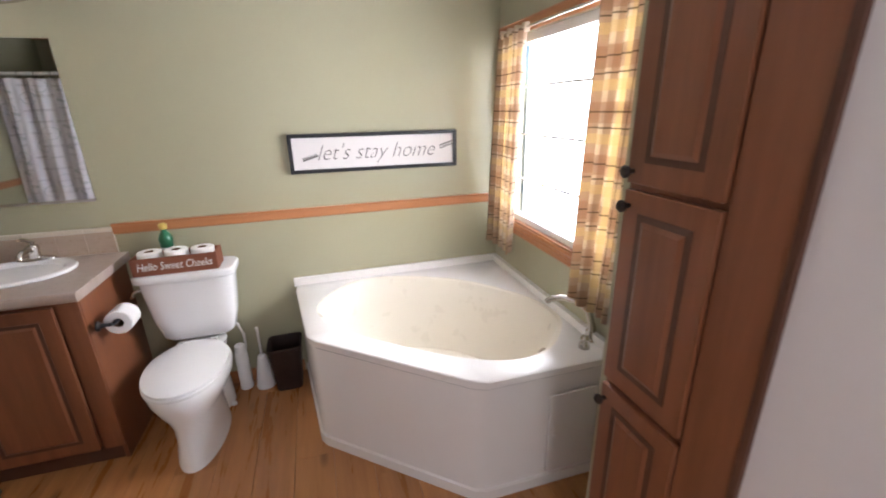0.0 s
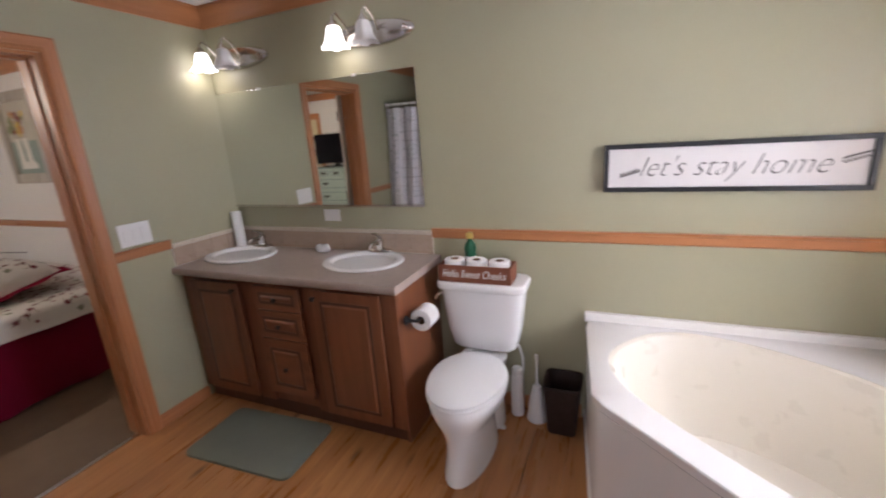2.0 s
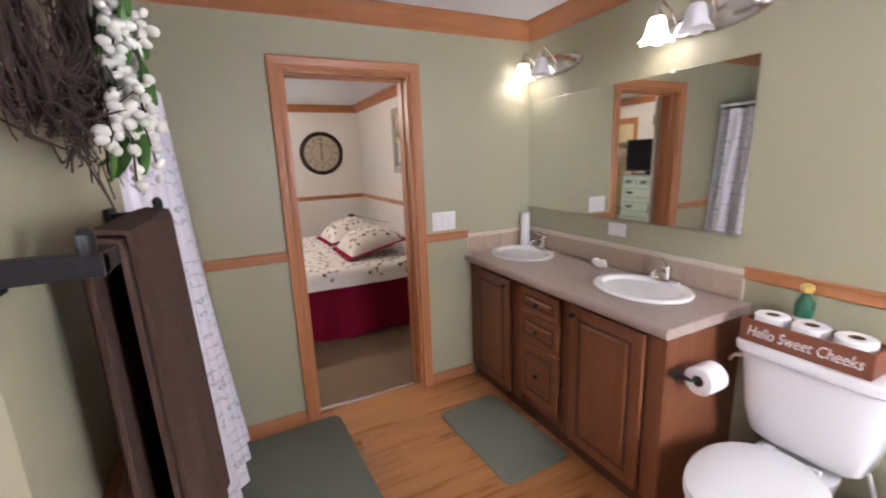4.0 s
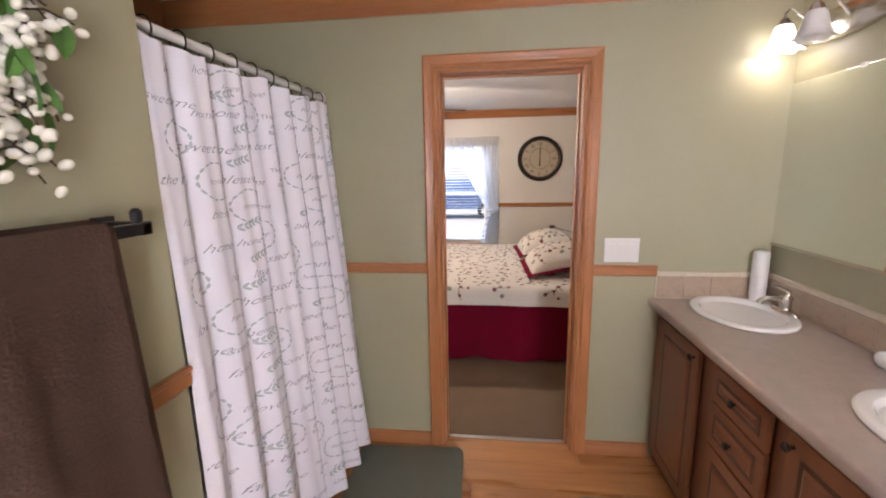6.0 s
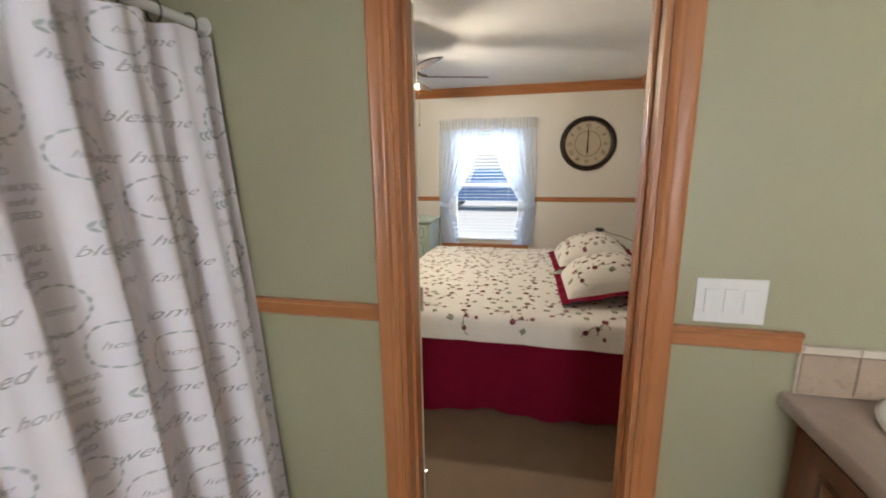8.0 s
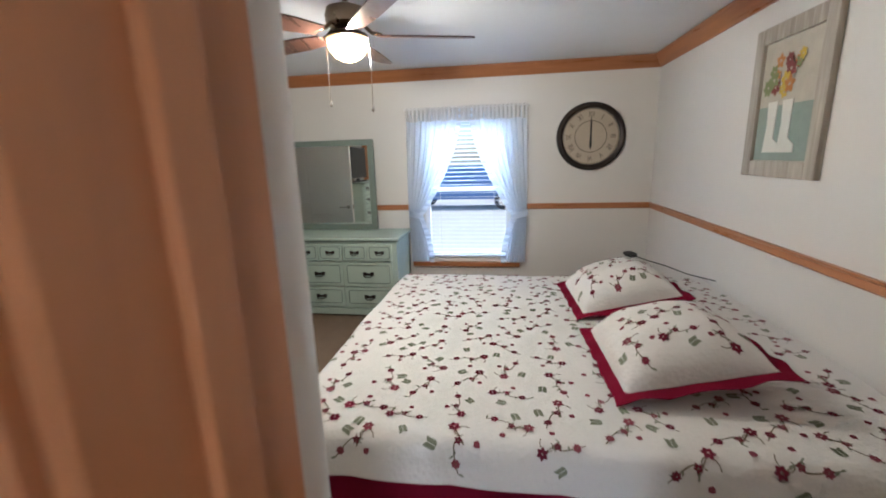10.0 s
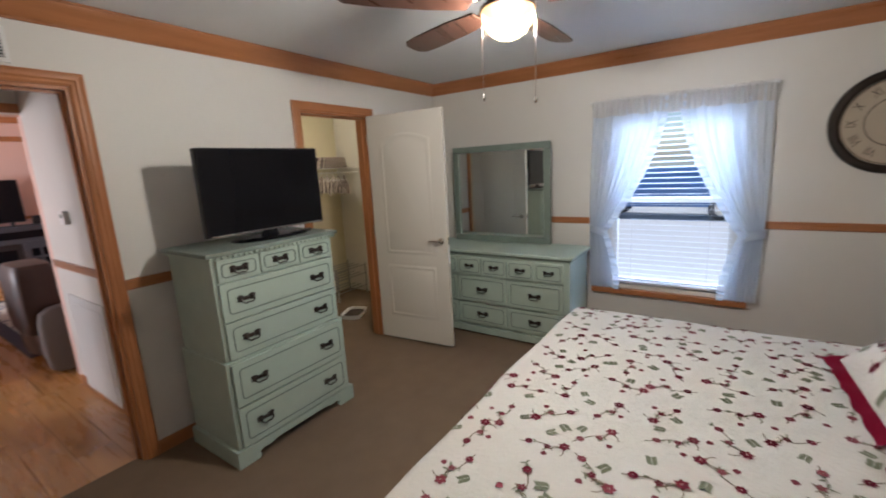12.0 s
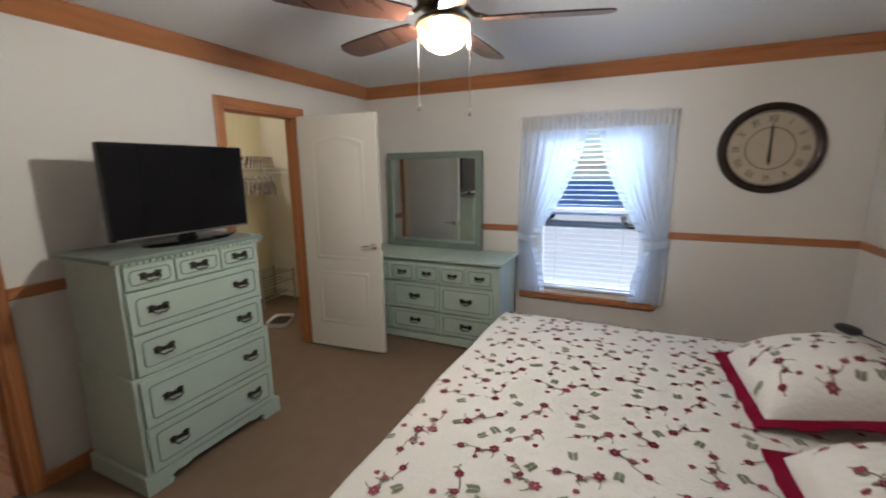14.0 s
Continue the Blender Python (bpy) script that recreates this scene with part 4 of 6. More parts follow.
for i in range(10):
    u = (i + 0.5) / 10
    x = -0.812 - CW * u
    part("ring", tube([(x, 0.815 + 0.024 * math.cos(a), 1.905 + 0.030 * math.sin(a)) for a in [2 * math.pi * q / 14 for q in range(15)]], 0.0025, 6), BRONZE, sc, "dark metal curtain ring")
rod = thing("shower_rod", pose(-0.80, 0.80, 1.918), "white metal shower curtain rod", "rod")
part("bar", moved(lathe([(0.0135, 0.0), (0.0135, 1.20)], 20), Matrix.Rotation(radians(-90), 4, "Y")), PLASTIC, rod)
for x in (-0.001, -1.185):
    part("end_flange", moved(lathe([(0.026, 0), (0.028, 0.004), (0.02, 0.014)], 20), Matrix.Translation((x, 0, 0)) @ Matrix.Rotation(radians(-90), 4, "Y")), PLASTIC, rod)
showerpan = thing("shower_tub", pose(-1.44, 0.34, 0), "white shower tub behind the curtain", "shower tub")
part("shell", loft([[(0.555 * k * p[0], 0.355 * k2 * p[1], z) for p in ring(0, 0, 0, 1, 1, 40, 9.0)] for z, k, k2 in ((0.0, 1, 1), (0.38, 1, 1), (0.40, 0.98, 0.97), (0.40, 0.90, 0.85), (0.12, 0.80, 0.72), (0.10, 0.3, 0.3))]), ACRYLIC, showerpan)

bar = thing("towel_bar", pose(-0.645, 0.86, 1.447), "black square iron towel bar on the wall", "towel bar")
part("rail", box(0.0, 0.52, 0.080, 0.104, -0.012, 0.012), BLACK, bar, bevel=0.002)
for x in (0.013, 0.507):
    part("post", box(x - 0.012, x + 0.012, 0.0, 0.104, -0.013, 0.014), BLACK, bar, bevel=0.002)
    part("wall_plate", box(x - 0.024, x + 0.024, 0.0, 0.010, -0.024, 0.024), BLACK, bar, bevel=0.002)
    part("finial", moved(loft([ring(0, 0, z, r, r * 0.7, 12) for z, r in ((0.012, 0.010), (0.02, 0.013), (0.035, 0.013), (0.042, 0.006))]), Matrix.Translation((x + 0.01, 0.092, 0))), BLACK, bar)


def towel_sheet(u, v):
    """v runs up the front, over the bar and down the back."""
    x = -0.55 + 0.35 * u
    wave = 0.010 * math.sin(u * 11 + 1.0) + 0.005 * math.sin(u * 23)
    s = v * 1.30
    if s < 0.66:
        k = 1 - s / 0.66
        return (x - 0.015 * k, 0.86 + 0.112 + wave * (0.3 + 0.6 * k) + 0.012 * k, 0.795 + s)
    if s < 0.72:
        a = (s - 0.66) / 0.06 * math.pi
        return (x, 0.949 + 0.023 * math.cos(a) + wave * 0.3, 1.455 + 0.012 * math.sin(a))
    return (x, 0.926 + wave * 0.25, 1.455 - (s - 0.72))


tw = thing("bath_towel", pose(0, 0, 0), "dark brown terry bath towel folded over the bar", "towel")
thicken(part("cloth", cloth(towel_sheet, 26, 60), TOWEL, tw), 0.007)
fold2 = part("folded_layer", cloth(lambda u, v: tuple(Vector(towel_sheet(0.06 + 0.9 * u, 0.03 + 0.94 * v)) + Vector((0.004, 0.009 if v < 0.52 else -0.006, 0.010 if 0.48 < v < 0.58 else 0))), 26, 60), TOWEL, tw)
thicken(fold2, 0.007)

wr = thing("twig_wreath", pose(-0.285, 0.915, 1.775), "dark twig wreath with green leaves and white berries", "wreath")
TWIG = plain("dark_twigs", (0.05, 0.03, 0.022), 0.9, vary=0.3, scale=60)
LEAFGREEN = plain("fresh_green_leaf", (0.075, 0.19, 0.035), 0.45, vary=0.25, scale=30)
BERRY = plain("white_berry", (0.72, 0.70, 0.62), 0.5, vary=0.08, scale=40)
bm = bmesh.new()
for i in range(620):
    a0, sp = rng.uniform(0, 2 * math.pi), rng.uniform(0.6, 1.5)
    r0, yo = rng.gauss(0.155, 0.026), rng.gauss(0.0, 0.014)
    pts = []
    for q in range(8):
        a = a0 + sp * q / 7
        r = r0 + 0.012 * math.sin(3 * a + i) + (0.030 * (q / 7) ** 3 * rng.uniform(-1, 1.7))
        pts.append((r * math.cos(a), yo + 0.012 * math.sin(4 * a + i), r * math.sin(a)))
    tube(pts, rng.uniform(0.0007, 0.0019), 4, bm)
for i in range(14):
    a = rng.uniform(2.6, 5.0)
    p = Vector((0.17 * math.cos(a), 0, 0.17 * math.sin(a)))
    tube([p, p + Vector((rng.uniform(-0.05, 0.02), 0.02, -0.05)), p + Vector((rng.uniform(-0.08, 0.03), 0.03, rng.uniform(-0.13, -0.07)))], 0.0011, 4, bm)
tagged(part("twig_ring", bm, TWIG, wr), kind="stuff")
stems = bmesh.new()
for i in range(54):
    a = rng.uniform(1.3, 4.7)
    base = Vector((0.16 * math.cos(a), 0.03, 0.16 * math.sin(a)))
    tip = base + Vector((rng.uniform(-0.11, 0.05), rng.uniform(0.0, 0.055), rng.uniform(-0.12, 0.07)))
    tube([base, (base + tip) / 2 + Vector((0, 0.015, 0.01)), tip], 0.0016, 5, stems)
    for q in range(6):
        p = base.lerp(tip, 0.25 + 0.15 * q) + Vector((rng.uniform(-0.014, 0.014), rng.uniform(-0.004, 0.018), rng.uniform(-0.014, 0.014)))
        b = bmesh.new()
        bmesh.ops.create_icosphere(b, subdivisions=2, radius=rng.uniform(0.0058, 0.0092), matrix=Matrix.Translation(p) @ Euler((rng.uniform(0, 3), rng.uniform(0, 3), 0)).to_matrix().to_4x4() @ Matrix.Diagonal((1, 1, 1.35, 1)))
        part("berry", b, BERRY, wr)
    if i % 2 == 0:
        b = bmesh.new()
        L, W = rng.uniform(0.06, 0.09), rng.uniform(0.022, 0.034)
        for j in range(7):
            s = j / 6
            w = W * math.sin(math.pi * min(1, s * 0.94 + 0.03)) ** 0.8
            for e in (-1, 0, 1):
                b.verts.new((e * w / 2, 0.006 * abs(e) - 0.018 * s * s, -L * s))
        b.verts.ensure_lookup_table()
        for j in range(6):
            for e in (0, 1):
                b.faces.new((b.verts[3 * j + e], b.verts[3 * j + e + 1], b.verts[3 * j + e + 4], b.verts[3 * j + e + 3]))
        m = Matrix.Translation(base.lerp(tip, rng.uniform(0.3, 0.9))) @ Euler((rng.uniform(-0.6, 0.8), rng.uniform(-0.9, 0.9), rng.uniform(-1, 1))).to_matrix().to_4x4()
        part("leaf", moved(b, m), LEAFGREEN, wr)
tagged(part("stem", stems, TWIG, wr), kind="stuff")


def rounded_mat(name, m, w, d, label, r=0.05):
    ob = thing(name, m, label, "bath mat", "bath mats")
    pts = []
    for cx, cy, a0 in ((w / 2 - r, d / 2 - r, 0), (-w / 2 + r, d / 2 - r, 90), (-w / 2 + r, -d / 2 + r, 180), (w / 2 - r, -d / 2 + r, 270)):
        for i in range(7):
            a = radians(a0 + 15 * i)
            pts.append((cx + r * math.cos(a), cy + r * math.sin(a)))
    part("mat_body", loft([[(x * k, y * k, z) for x, y in pts] for k, z in ((1, 0.0), (1, 0.008), (0.992, 0.012), (0.97, 0.014), (0.5, 0.0145), (0.02, 0.0145))]), RUG, ob)
    return ob


rounded_mat("bath_mat", pose(-1.325, 2.275, 0.0, 0, 0, 3), 0.685, 0.41, "grey-green rounded bath mat in front of the vanity")
rounded_mat("bath_mat", pose(-1.405, 1.24, 0.0, 0, 0, 2.4), 1.10, 0.58, "larger grey-green bath mat in front of the shower")

# window over the tub
win = thing("window_1", pose(1.635, 2.3275, 1.4225), "white vinyl window with a muntin grid over the tub", "window")
hy, hz = 0.5775, 0.5025
for b in ((-0.02, 0.03, -hy, -hy + 0.045, -hz, hz), (-0.02, 0.03, hy - 0.045, hy, -hz, hz), (-0.02, 0.03, -hy + 0.045, hy - 0.045, hz - 0.045, hz), (-0.02, 0.03, -hy + 0.045, hy - 0.045, -hz, -hz + 0.045) ):
    part("window_frame", box(*b), PLASTIC, win, bevel=0.004)
for z in (-0.25, 0.0, 0.25):
    part("muntin", box(0.002, 0.010, -hy + 0.045, hy - 0.045, z - 0.006, z + 0.006), PLASTIC, win)
pane = part("pane", box(0.004, 0.008, -hy + 0.04, hy - 0.04, -hz + 0.04, hz - 0.04), GLASS, win)
pane.visible_shadow = False


def plaid(name):
    n = sheer(name, (0.6, 0.4, 0.2), 0.0)
    uv = n.add("ShaderNodeSeparateXYZ", Vector=n.add("ShaderNodeTexCoord").outputs["UV"])
    y, z = uv.outputs[0], uv.outputs[1]

    def bands(v, freq, lo, hi, soft=0.02):
        f = n.maths("FRACT", n.maths("MULTIPLY", v, freq))
        return n.maths("MULTIPLY", n.maths("GREATER_THAN", f, lo), n.maths("LESS_THAN", f, hi))

    c = (0.70, 0.62, 0.50)
    c = n.mix(n.maths("MULTIPLY", bands(y, 5.2, 0.0, 0.42), 0.6), c, (0.40, 0.25, 0.16))
    c = n.mix(n.maths("MULTIPLY", bands(z, 5.2, 0.0, 0.40), 0.6), c, (0.42, 0.27, 0.17))
    c = n.mix(n.maths("MULTIPLY", bands(y, 5.2, 0.62, 0.80), 0.7), c, (0.66, 0.53, 0.30))
    c = n.mix(n.maths("MULTIPLY", bands(z, 5.2, 0.60, 0.80), 0.7), c, (0.66, 0.53, 0.30))
    for q in (0.20, 0.90):
        c = n.mix(n.maths("MULTIPLY", bands(z, 5.2, q, q + 0.03), 0.75), c, (0.06, 0.05, 0.03))
        c = n.mix(n.maths("MULTIPLY", bands(y, 5.2, q, q + 0.03), 0.5), c, (0.09, 0.06, 0.03))
    n.colour(c)
    for node in n.t.nodes:
        if node.bl_idname == "ShaderNodeBsdfTranslucent":
            n.put(node.inputs[0], c)
    n.bump(n.noise(700.0), 0.3)
    return n.m


PLAID = plaid("brown_and_gold_plaid_cloth")


def uv_cloth(fn, nu, nv, w, h):
    bm = cloth(fn, nu, nv)
    lay = bm.loops.layers.uv.new("UVMap")
    bm.verts.index_update()
    for f in bm.faces:
        for lp in f.loops:
            i = lp.vert.index
            lp[lay].uv = ((i % (nu + 1)) / nu * w, (i // (nu + 1)) / nv * h)
    return bm


def bath_panel(y_top, y_bot, w_top, w_bot, folds, phase):
    def fn(u, v):
        d = 1 - v
        y = y_top + (y_bot - y_top) * d + (w_top + (w_bot - w_top) * d) * (u - 0.5)
        return (1.545 - 0.022 * math.sin(u * folds * 2 * math.pi + phase + 0.7 * d) - 0.012 * math.sin(u * folds * 5.1 + phase) - 0.02 * d, y, 1.925 - 1.165 * d)
    ob = thing("window_curtain", pose(0, 0, 0), "brown and gold plaid cotton curtain panel at the tub window", "curtain", "plaid curtains")
    thicken(part("cloth", uv_cloth(fn, 70, 30, 0.62, 1.2), PLAID, ob), 0.0012)
    for i in range(4):
        part("tab_loop", box(1.535, 1.565, y_top + w_top * (i / 3 - 0.5) * 0.9 - 0.012, y_top + w_top * (i / 3 - 0.5) * 0.9 + 0.012, 1.915, 1.955), PLAID, ob)


bath_panel(2.72, 2.77, 0.29, 0.30, 4, 0.4)
bath_panel(1.81, 1.85, 0.30, 0.28, 5, 1.4)
ob = thing("curtain_rod", pose(1.552, 1.76, 1.935), "thin metal curtain rod over the tub window", "curtain rod")
part("bar", moved(lathe([(0.006, 0), (0.006, 1.14)], 12), Matrix.Rotation(radians(-90), 4, "X")), CHROME, ob)
for y in (0.01, 1.13):
    part("bracket", box(0.0, 0.046, y - 0.006, y + 0.006, -0.008, 0.008), CHROME, ob)

# ---- bedroom: bed ----


def bend(d, r, flare):
    """Carries a cloth over an edge: d metres past it. Returns how far out and how far down it is."""
    if d <= 0:
        return d, 0.0
    if d < r * 1.3:
        a = d / r
        return r * math.sin(a), r * (1 - math.cos(a))
    a = 1.3
    return r * math.sin(a) + (d - r * a) * math.cos(a) * flare, r * (1 - math.cos(a)) + (d - r * a) * math.sin(a)


BX0, BX1, BY0, BY1, BZ = -4.97, -3.10, 0.80, 2.93, 0.635


def spread(x, y):
    """A point of the bedspread from flat cloth places; past the bed's edges it hangs."""
    ox, oy = max(x - BX1, 0) or min(x - BX0, 0), min(y - BY0, 0)
    ax, dx = bend(abs(ox), 0.06, 0.8)
    ay, dy = bend(abs(oy), 0.06, 0.8)
    px = BX1 + ax if ox > 0 else BX0 - ax if ox < 0 else x
    py = BY0 - ay if oy < 0 else y
    wave = 0.006 * noise.noise((x * 2.2, y * 2.2, 0.3)) + 0.003 * noise.noise((x * 7, y * 7, 4.3))
    hang = 0.012 * math.sin((x if oy < 0 else y) * 9) * min(1, (abs(ox) + abs(oy)) / 0.15) if (ox or oy) else 0
    crown = 0.018 * (1 - ((x - (BX0 + BX1) / 2) / 1.0) ** 2)
    return Vector((px + (math.copysign(hang, ox) if ox else 0), py - (hang if oy else 0), BZ + wave + crown - max(dx, dy) - 0.15 * min(dx, dy)))


DROP = 0.17
QX0, QX1, QY0, QY1 = BX0 - DROP, BX1 + DROP, BY0 - DROP, BY1
QUILT = Nodes("cream_quilted_cotton", 0.9)
QUILT.colour(QUILT.mix(QUILT.noise(5.0), (0.60, 0.575, 0.545), (0.66, 0.64, 0.61)))
cells = QUILT.add("ShaderNodeTexVoronoi", Vector=QUILT.co, Scale=55.0).outputs["Distance"]
QUILT.bump(QUILT.mix(0.4, cells, QUILT.noise(160.0)), 0.55, 0.006)
QUILT = QUILT.m
bed = thing("bed", pose(0, 0, 0), "large bed with burgundy skirt, made up under a floral bedspread", "bed")
part("mattress", box(BX0 + 0.01, BX1 - 0.01, BY0 + 0.01, BY1, 0.33, BZ - 0.02), PAPER, bed, bevel=0.05)
part("box_spring", box(BX0 + 0.03, BX1 - 0.03, BY0 + 0.03, BY1 - 0.01, 0.14, 0.33), PAPER, bed, bevel=0.02)
for x in (BX0 + 0.15, BX1 - 0.15):
    for y in (BY0 + 0.15, BY1 - 0.15):
        part("leg", moved(lathe([(0.025, 0), (0.03, 0.14)], 12), Matrix.Translation((x, y, 0))), BLACK, bed)


def skirt_line(s):
    """The skirt's way round the three open sides, s from 0 to 1."""
    a, b = BY1 - BY0, BX1 - BX0
    d = s * (2 * a + b)
    if d < a:
        return Vector((BX1 + 0.015, BY1 - d)), Vector((1, 0))
    if d < a + b:
        return Vector((BX1 - (d - a), BY0 - 0.015)), Vector((0, -1))
    return Vector((BX0 - 0.015, BY0 + (d - a - b))), Vector((-1, 0))


def skirt_fn(u, v):
    p, n = skirt_line(u)
    k = 1 - v
    off = 0.012 * math.sin(u * 160) * k + 0.016 * math.sin(u * 47 + 1) * k + 0.01 * k
    return (p.x + n.x * off, p.y + n.y * off, 0.018 + 0.012 * math.sin(u * 61) * k + 0.50 * v)


thicken(part("bed_skirt", cloth(skirt_fn, 420, 8), BURGUNDY, bed, "burgundy gathered bed skirt"), 0.002)
qu = thing("bedspread", pose(0, 0, 0), "cream quilted bedspread embroidered with burgundy flowers and vines", "bedspread")
thicken(part("quilt", cloth(lambda u, v: spread(QX0 + (QX1 - QX0) * u, QY0 + (QY1 - QY0) * v), 90, 90), QUILT, qu), 0.006)
F_DARK = fabric("burgundy_embroidery", (0.155, 0.024, 0.042), fuzz=0.2)
F_ROSE = fabric("dusty_wine_embroidery", (0.24, 0.065, 0.085), fuzz=0.2)
F_LEAF = fabric("sage_embroidery", (0.22, 0.235, 0.17), fuzz=0.2)
F_VINE = fabric("brown_vine_embroidery", (0.17, 0.135, 0.085), fuzz=0.2)


def flower(bm, r, petals, turn):
    for i in range(petals):
        a = turn + 2 * math.pi * i / petals
        leaf(bm, 0.12 * r * math.cos(a), 0.12 * r * math.sin(a), a, r, r * 0.75)


def vine(bm, pts, w):
    for p, q in zip(pts, pts[1:]):
        d = (Vector(q) - Vector(p)).normalized() * w / 2
        n = Vector((-d.y, d.x))
        bm.faces.new([bm.verts.new((c.x, c.y, 0)) for c in (Vector(p) - n - d, Vector(q) - n + d, Vector(q) + n + d, Vector(p) + n - d)])


def sprig(rng, dark, rose, green, stem, x, y, s, ang):
    """One repeat of the embroidery: a curling stem with flowers, buds and leaves along it."""
    c, q = math.cos(ang), math.sin(ang)
    tr = lambda u, v: (x + s * (c * u - q * v), y + s * (q * u + c * v))
    pts = [tr(0.16 * t * 6 / 6 - 0.08 + 0.03 * math.sin(t * 5), 0.16 * (t - 0.5) + 0.05 * math.sin(t * 6.3)) for t in [i / 14 for i in range(15)]]
    vine(stem, pts, 0.0052 * s)
    curl = [tr(0.05 + (0.045 - 0.03 * t) * math.cos(4.4 * t), 0.03 + (0.045 - 0.03 * t) * math.sin(4.4 * t)) for t in [i / 10 for i in range(11)]]
    vine(stem, curl, 0.0045 * s)

    def at(bm, other, u, v):
        px, py = tr(u, v)
        moved(other, Matrix.Translation((px, py, 0)) @ Matrix.Scale(s, 4))
        merge(bm, other)

    for k, (i, r, n) in enumerate(((14, 0.027, 6), (6, 0.018, 5), (1, 0.020, 7))):
        b = bmesh.new()
        flower(b, r, n, rng.uniform(0, 6))
        moved(b, Matrix.Translation((*pts[i], 0)) @ Matrix.Scale(s, 4))
        merge(dark if rng.random() < 0.6 else rose, b)
    b = bmesh.new()
    leaf(b, 0, 0, rng.uniform(0, 6), 0.034, 0.03)
    at(rose, b, 0.06, -0.04)
    for i in range(6):
        b = bmesh.new()
        leaf(b, 0, 0, rng.uniform(0, 6.3), rng.uniform(0.018, 0.034), rng.uniform(0.007, 0.012))
        j = rng.randrange(15)
        moved(b, Matrix.Translation((*pts[j], 0)) @ Matrix.Scale(s, 4))
        merge(green, b)
    b = bmesh.new()
    for i in range(4):
        leaf(b, 0.0, 0.012 * i, 0.7, 0.03, 0.014), leaf(b, 0.0, 0.012 * i, 2.4, 0.03, 0.014)
    moved(b, Matrix.Rotation(rng.uniform(0, 6), 4, "Z"))
    at(green, b, -0.07, 0.06)


def laid(bm, fn, off):
    for v in bm.verts:
        p = fn(v.co.x, v.co.y)
        e = 0.004
        a, b = fn(v.co.x + e, v.co.y) - p, fn(v.co.x, v.co.y + e) - p
        n = a.cross(b)
        v.co = p + (n.normalized() if n.length > 1e-12 else Vector((0, 0, 1))) * off
    return bm


rng = random.Random(11)
mo = [bmesh.new() for _ in range(4)]
for i in range(12):
    for j in range(13):
        x = QX0 + (QX1 - QX0) * (i + 0.5 + 0.5 * (j % 2) * 0.8 + rng.uniform(-0.12, 0.12)) / 12.2
        y = QY0 + (QY1 - QY0) * (j + 0.5 + rng.uniform(-0.15, 0.15)) / 13.2
        if QX0 + 0.09 < x < QX1 - 0.09 and QY0 + 0.09 < y < QY1 - 0.1:
            sprig(rng, *mo, x, y, rng.uniform(0.66, 0.8), rng.uniform(0, 6.3))
for k, (bm, mat, nm) in enumerate(zip(mo, (F_DARK, F_ROSE, F_LEAF, F_VINE), ("flower_embroidery", "bud_embroidery", "leaf_embroidery", "vine_embroidery"))):
    tagged(part(nm, laid(bm, spread, 0.0045 - 0.0006 * k), mat, qu, smooth=False), kind="stuff")


def pillow(m, w, h, label, seed):
    pl = thing("pillow", m, label, "pillow", "pillows on the bed")

    def puff(x, y):
        a, b = min(1, abs(x) / (w / 2)), min(1, abs(y) / (h / 2))
        return 0.165 * (max(0, 1 - a ** 2.6) * max(0, 1 - b ** 2.6)) ** 0.55 + 0.006 * noise.noise((x * 9 + seed, y * 9, seed))

    top = lambda x, y: Vector((x, y, 0.105 + puff(x, y)))
    part("cover", cloth(lambda u, v: top(w * (u - 0.5), h * (v - 0.5)), 36, 36), QUILT, pl)
    part("underside", cloth(lambda u, v: Vector((w * (u - 0.5), h * (v - 0.5), 0.104 - 0.35 * puff(w * (u - 0.5), h * (v - 0.5)))), 36, 36), BURGUNDY, pl)
    rr = random.Random(seed)
    f = 0.045
    edge = []
    for cx, cy, dx, dy, n in ((-w / 2, -h / 2, 1, 0, 40), (w / 2, -h / 2, 0, 1, 34), (w / 2, h / 2, -1, 0, 40), (-w / 2, h / 2, 0, -1, 34)):
        for i in range(n):
            edge.append((cx + dx * w * i / n, cy + dy * h * i / n))
    inner, outer = [], []
    for i, (x, y) in enumerate(edge):
        k = 1 + 2 * f / w, 1 + 2 * f / h
        wob = 0.006 * math.sin(i * 0.8)
        inner.append((x * 0.985, y * 0.985, 0.107))
        outer.append((x * k[0] + wob * (x / w), y * k[1] + wob * (y / h), 0.100 + 0.007 * math.sin(i * 0.55 + seed)))
    thicken(part("flange", loft([inner, outer], caps=False), BURGUNDY, pl, "burgundy ruffled flange"), 0.003)
    pm = [bmesh.new() for _ in range(4)]
    for i in range(3):
        for j in range(3):
            sprig(rr, *pm, (i - 1) * w * 0.29 + rr.uniform(-0.02, 0.02), (j - 1) * h * 0.29 + rr.uniform(-0.02, 0.02), 0.7, rr.uniform(0, 6))
    for k, (bm, mat, nm) in enumerate(zip(pm, (F_DARK, F_ROSE, F_LEAF, F_VINE), ("flower_embroidery", "bud_embroidery", "leaf_embroidery", "vine_embroidery"))):
        for v in bm.verts:
            v.co.x, v.co.y = max(-w * 0.49, min(w * 0.49, v.co.x)), max(-h * 0.49, min(h * 0.49, v.co.y))
        tagged(part(nm, laid(bm, top, 0.0028 - 0.0004 * k), mat, pl, smooth=False), kind="stuff")
    return pl


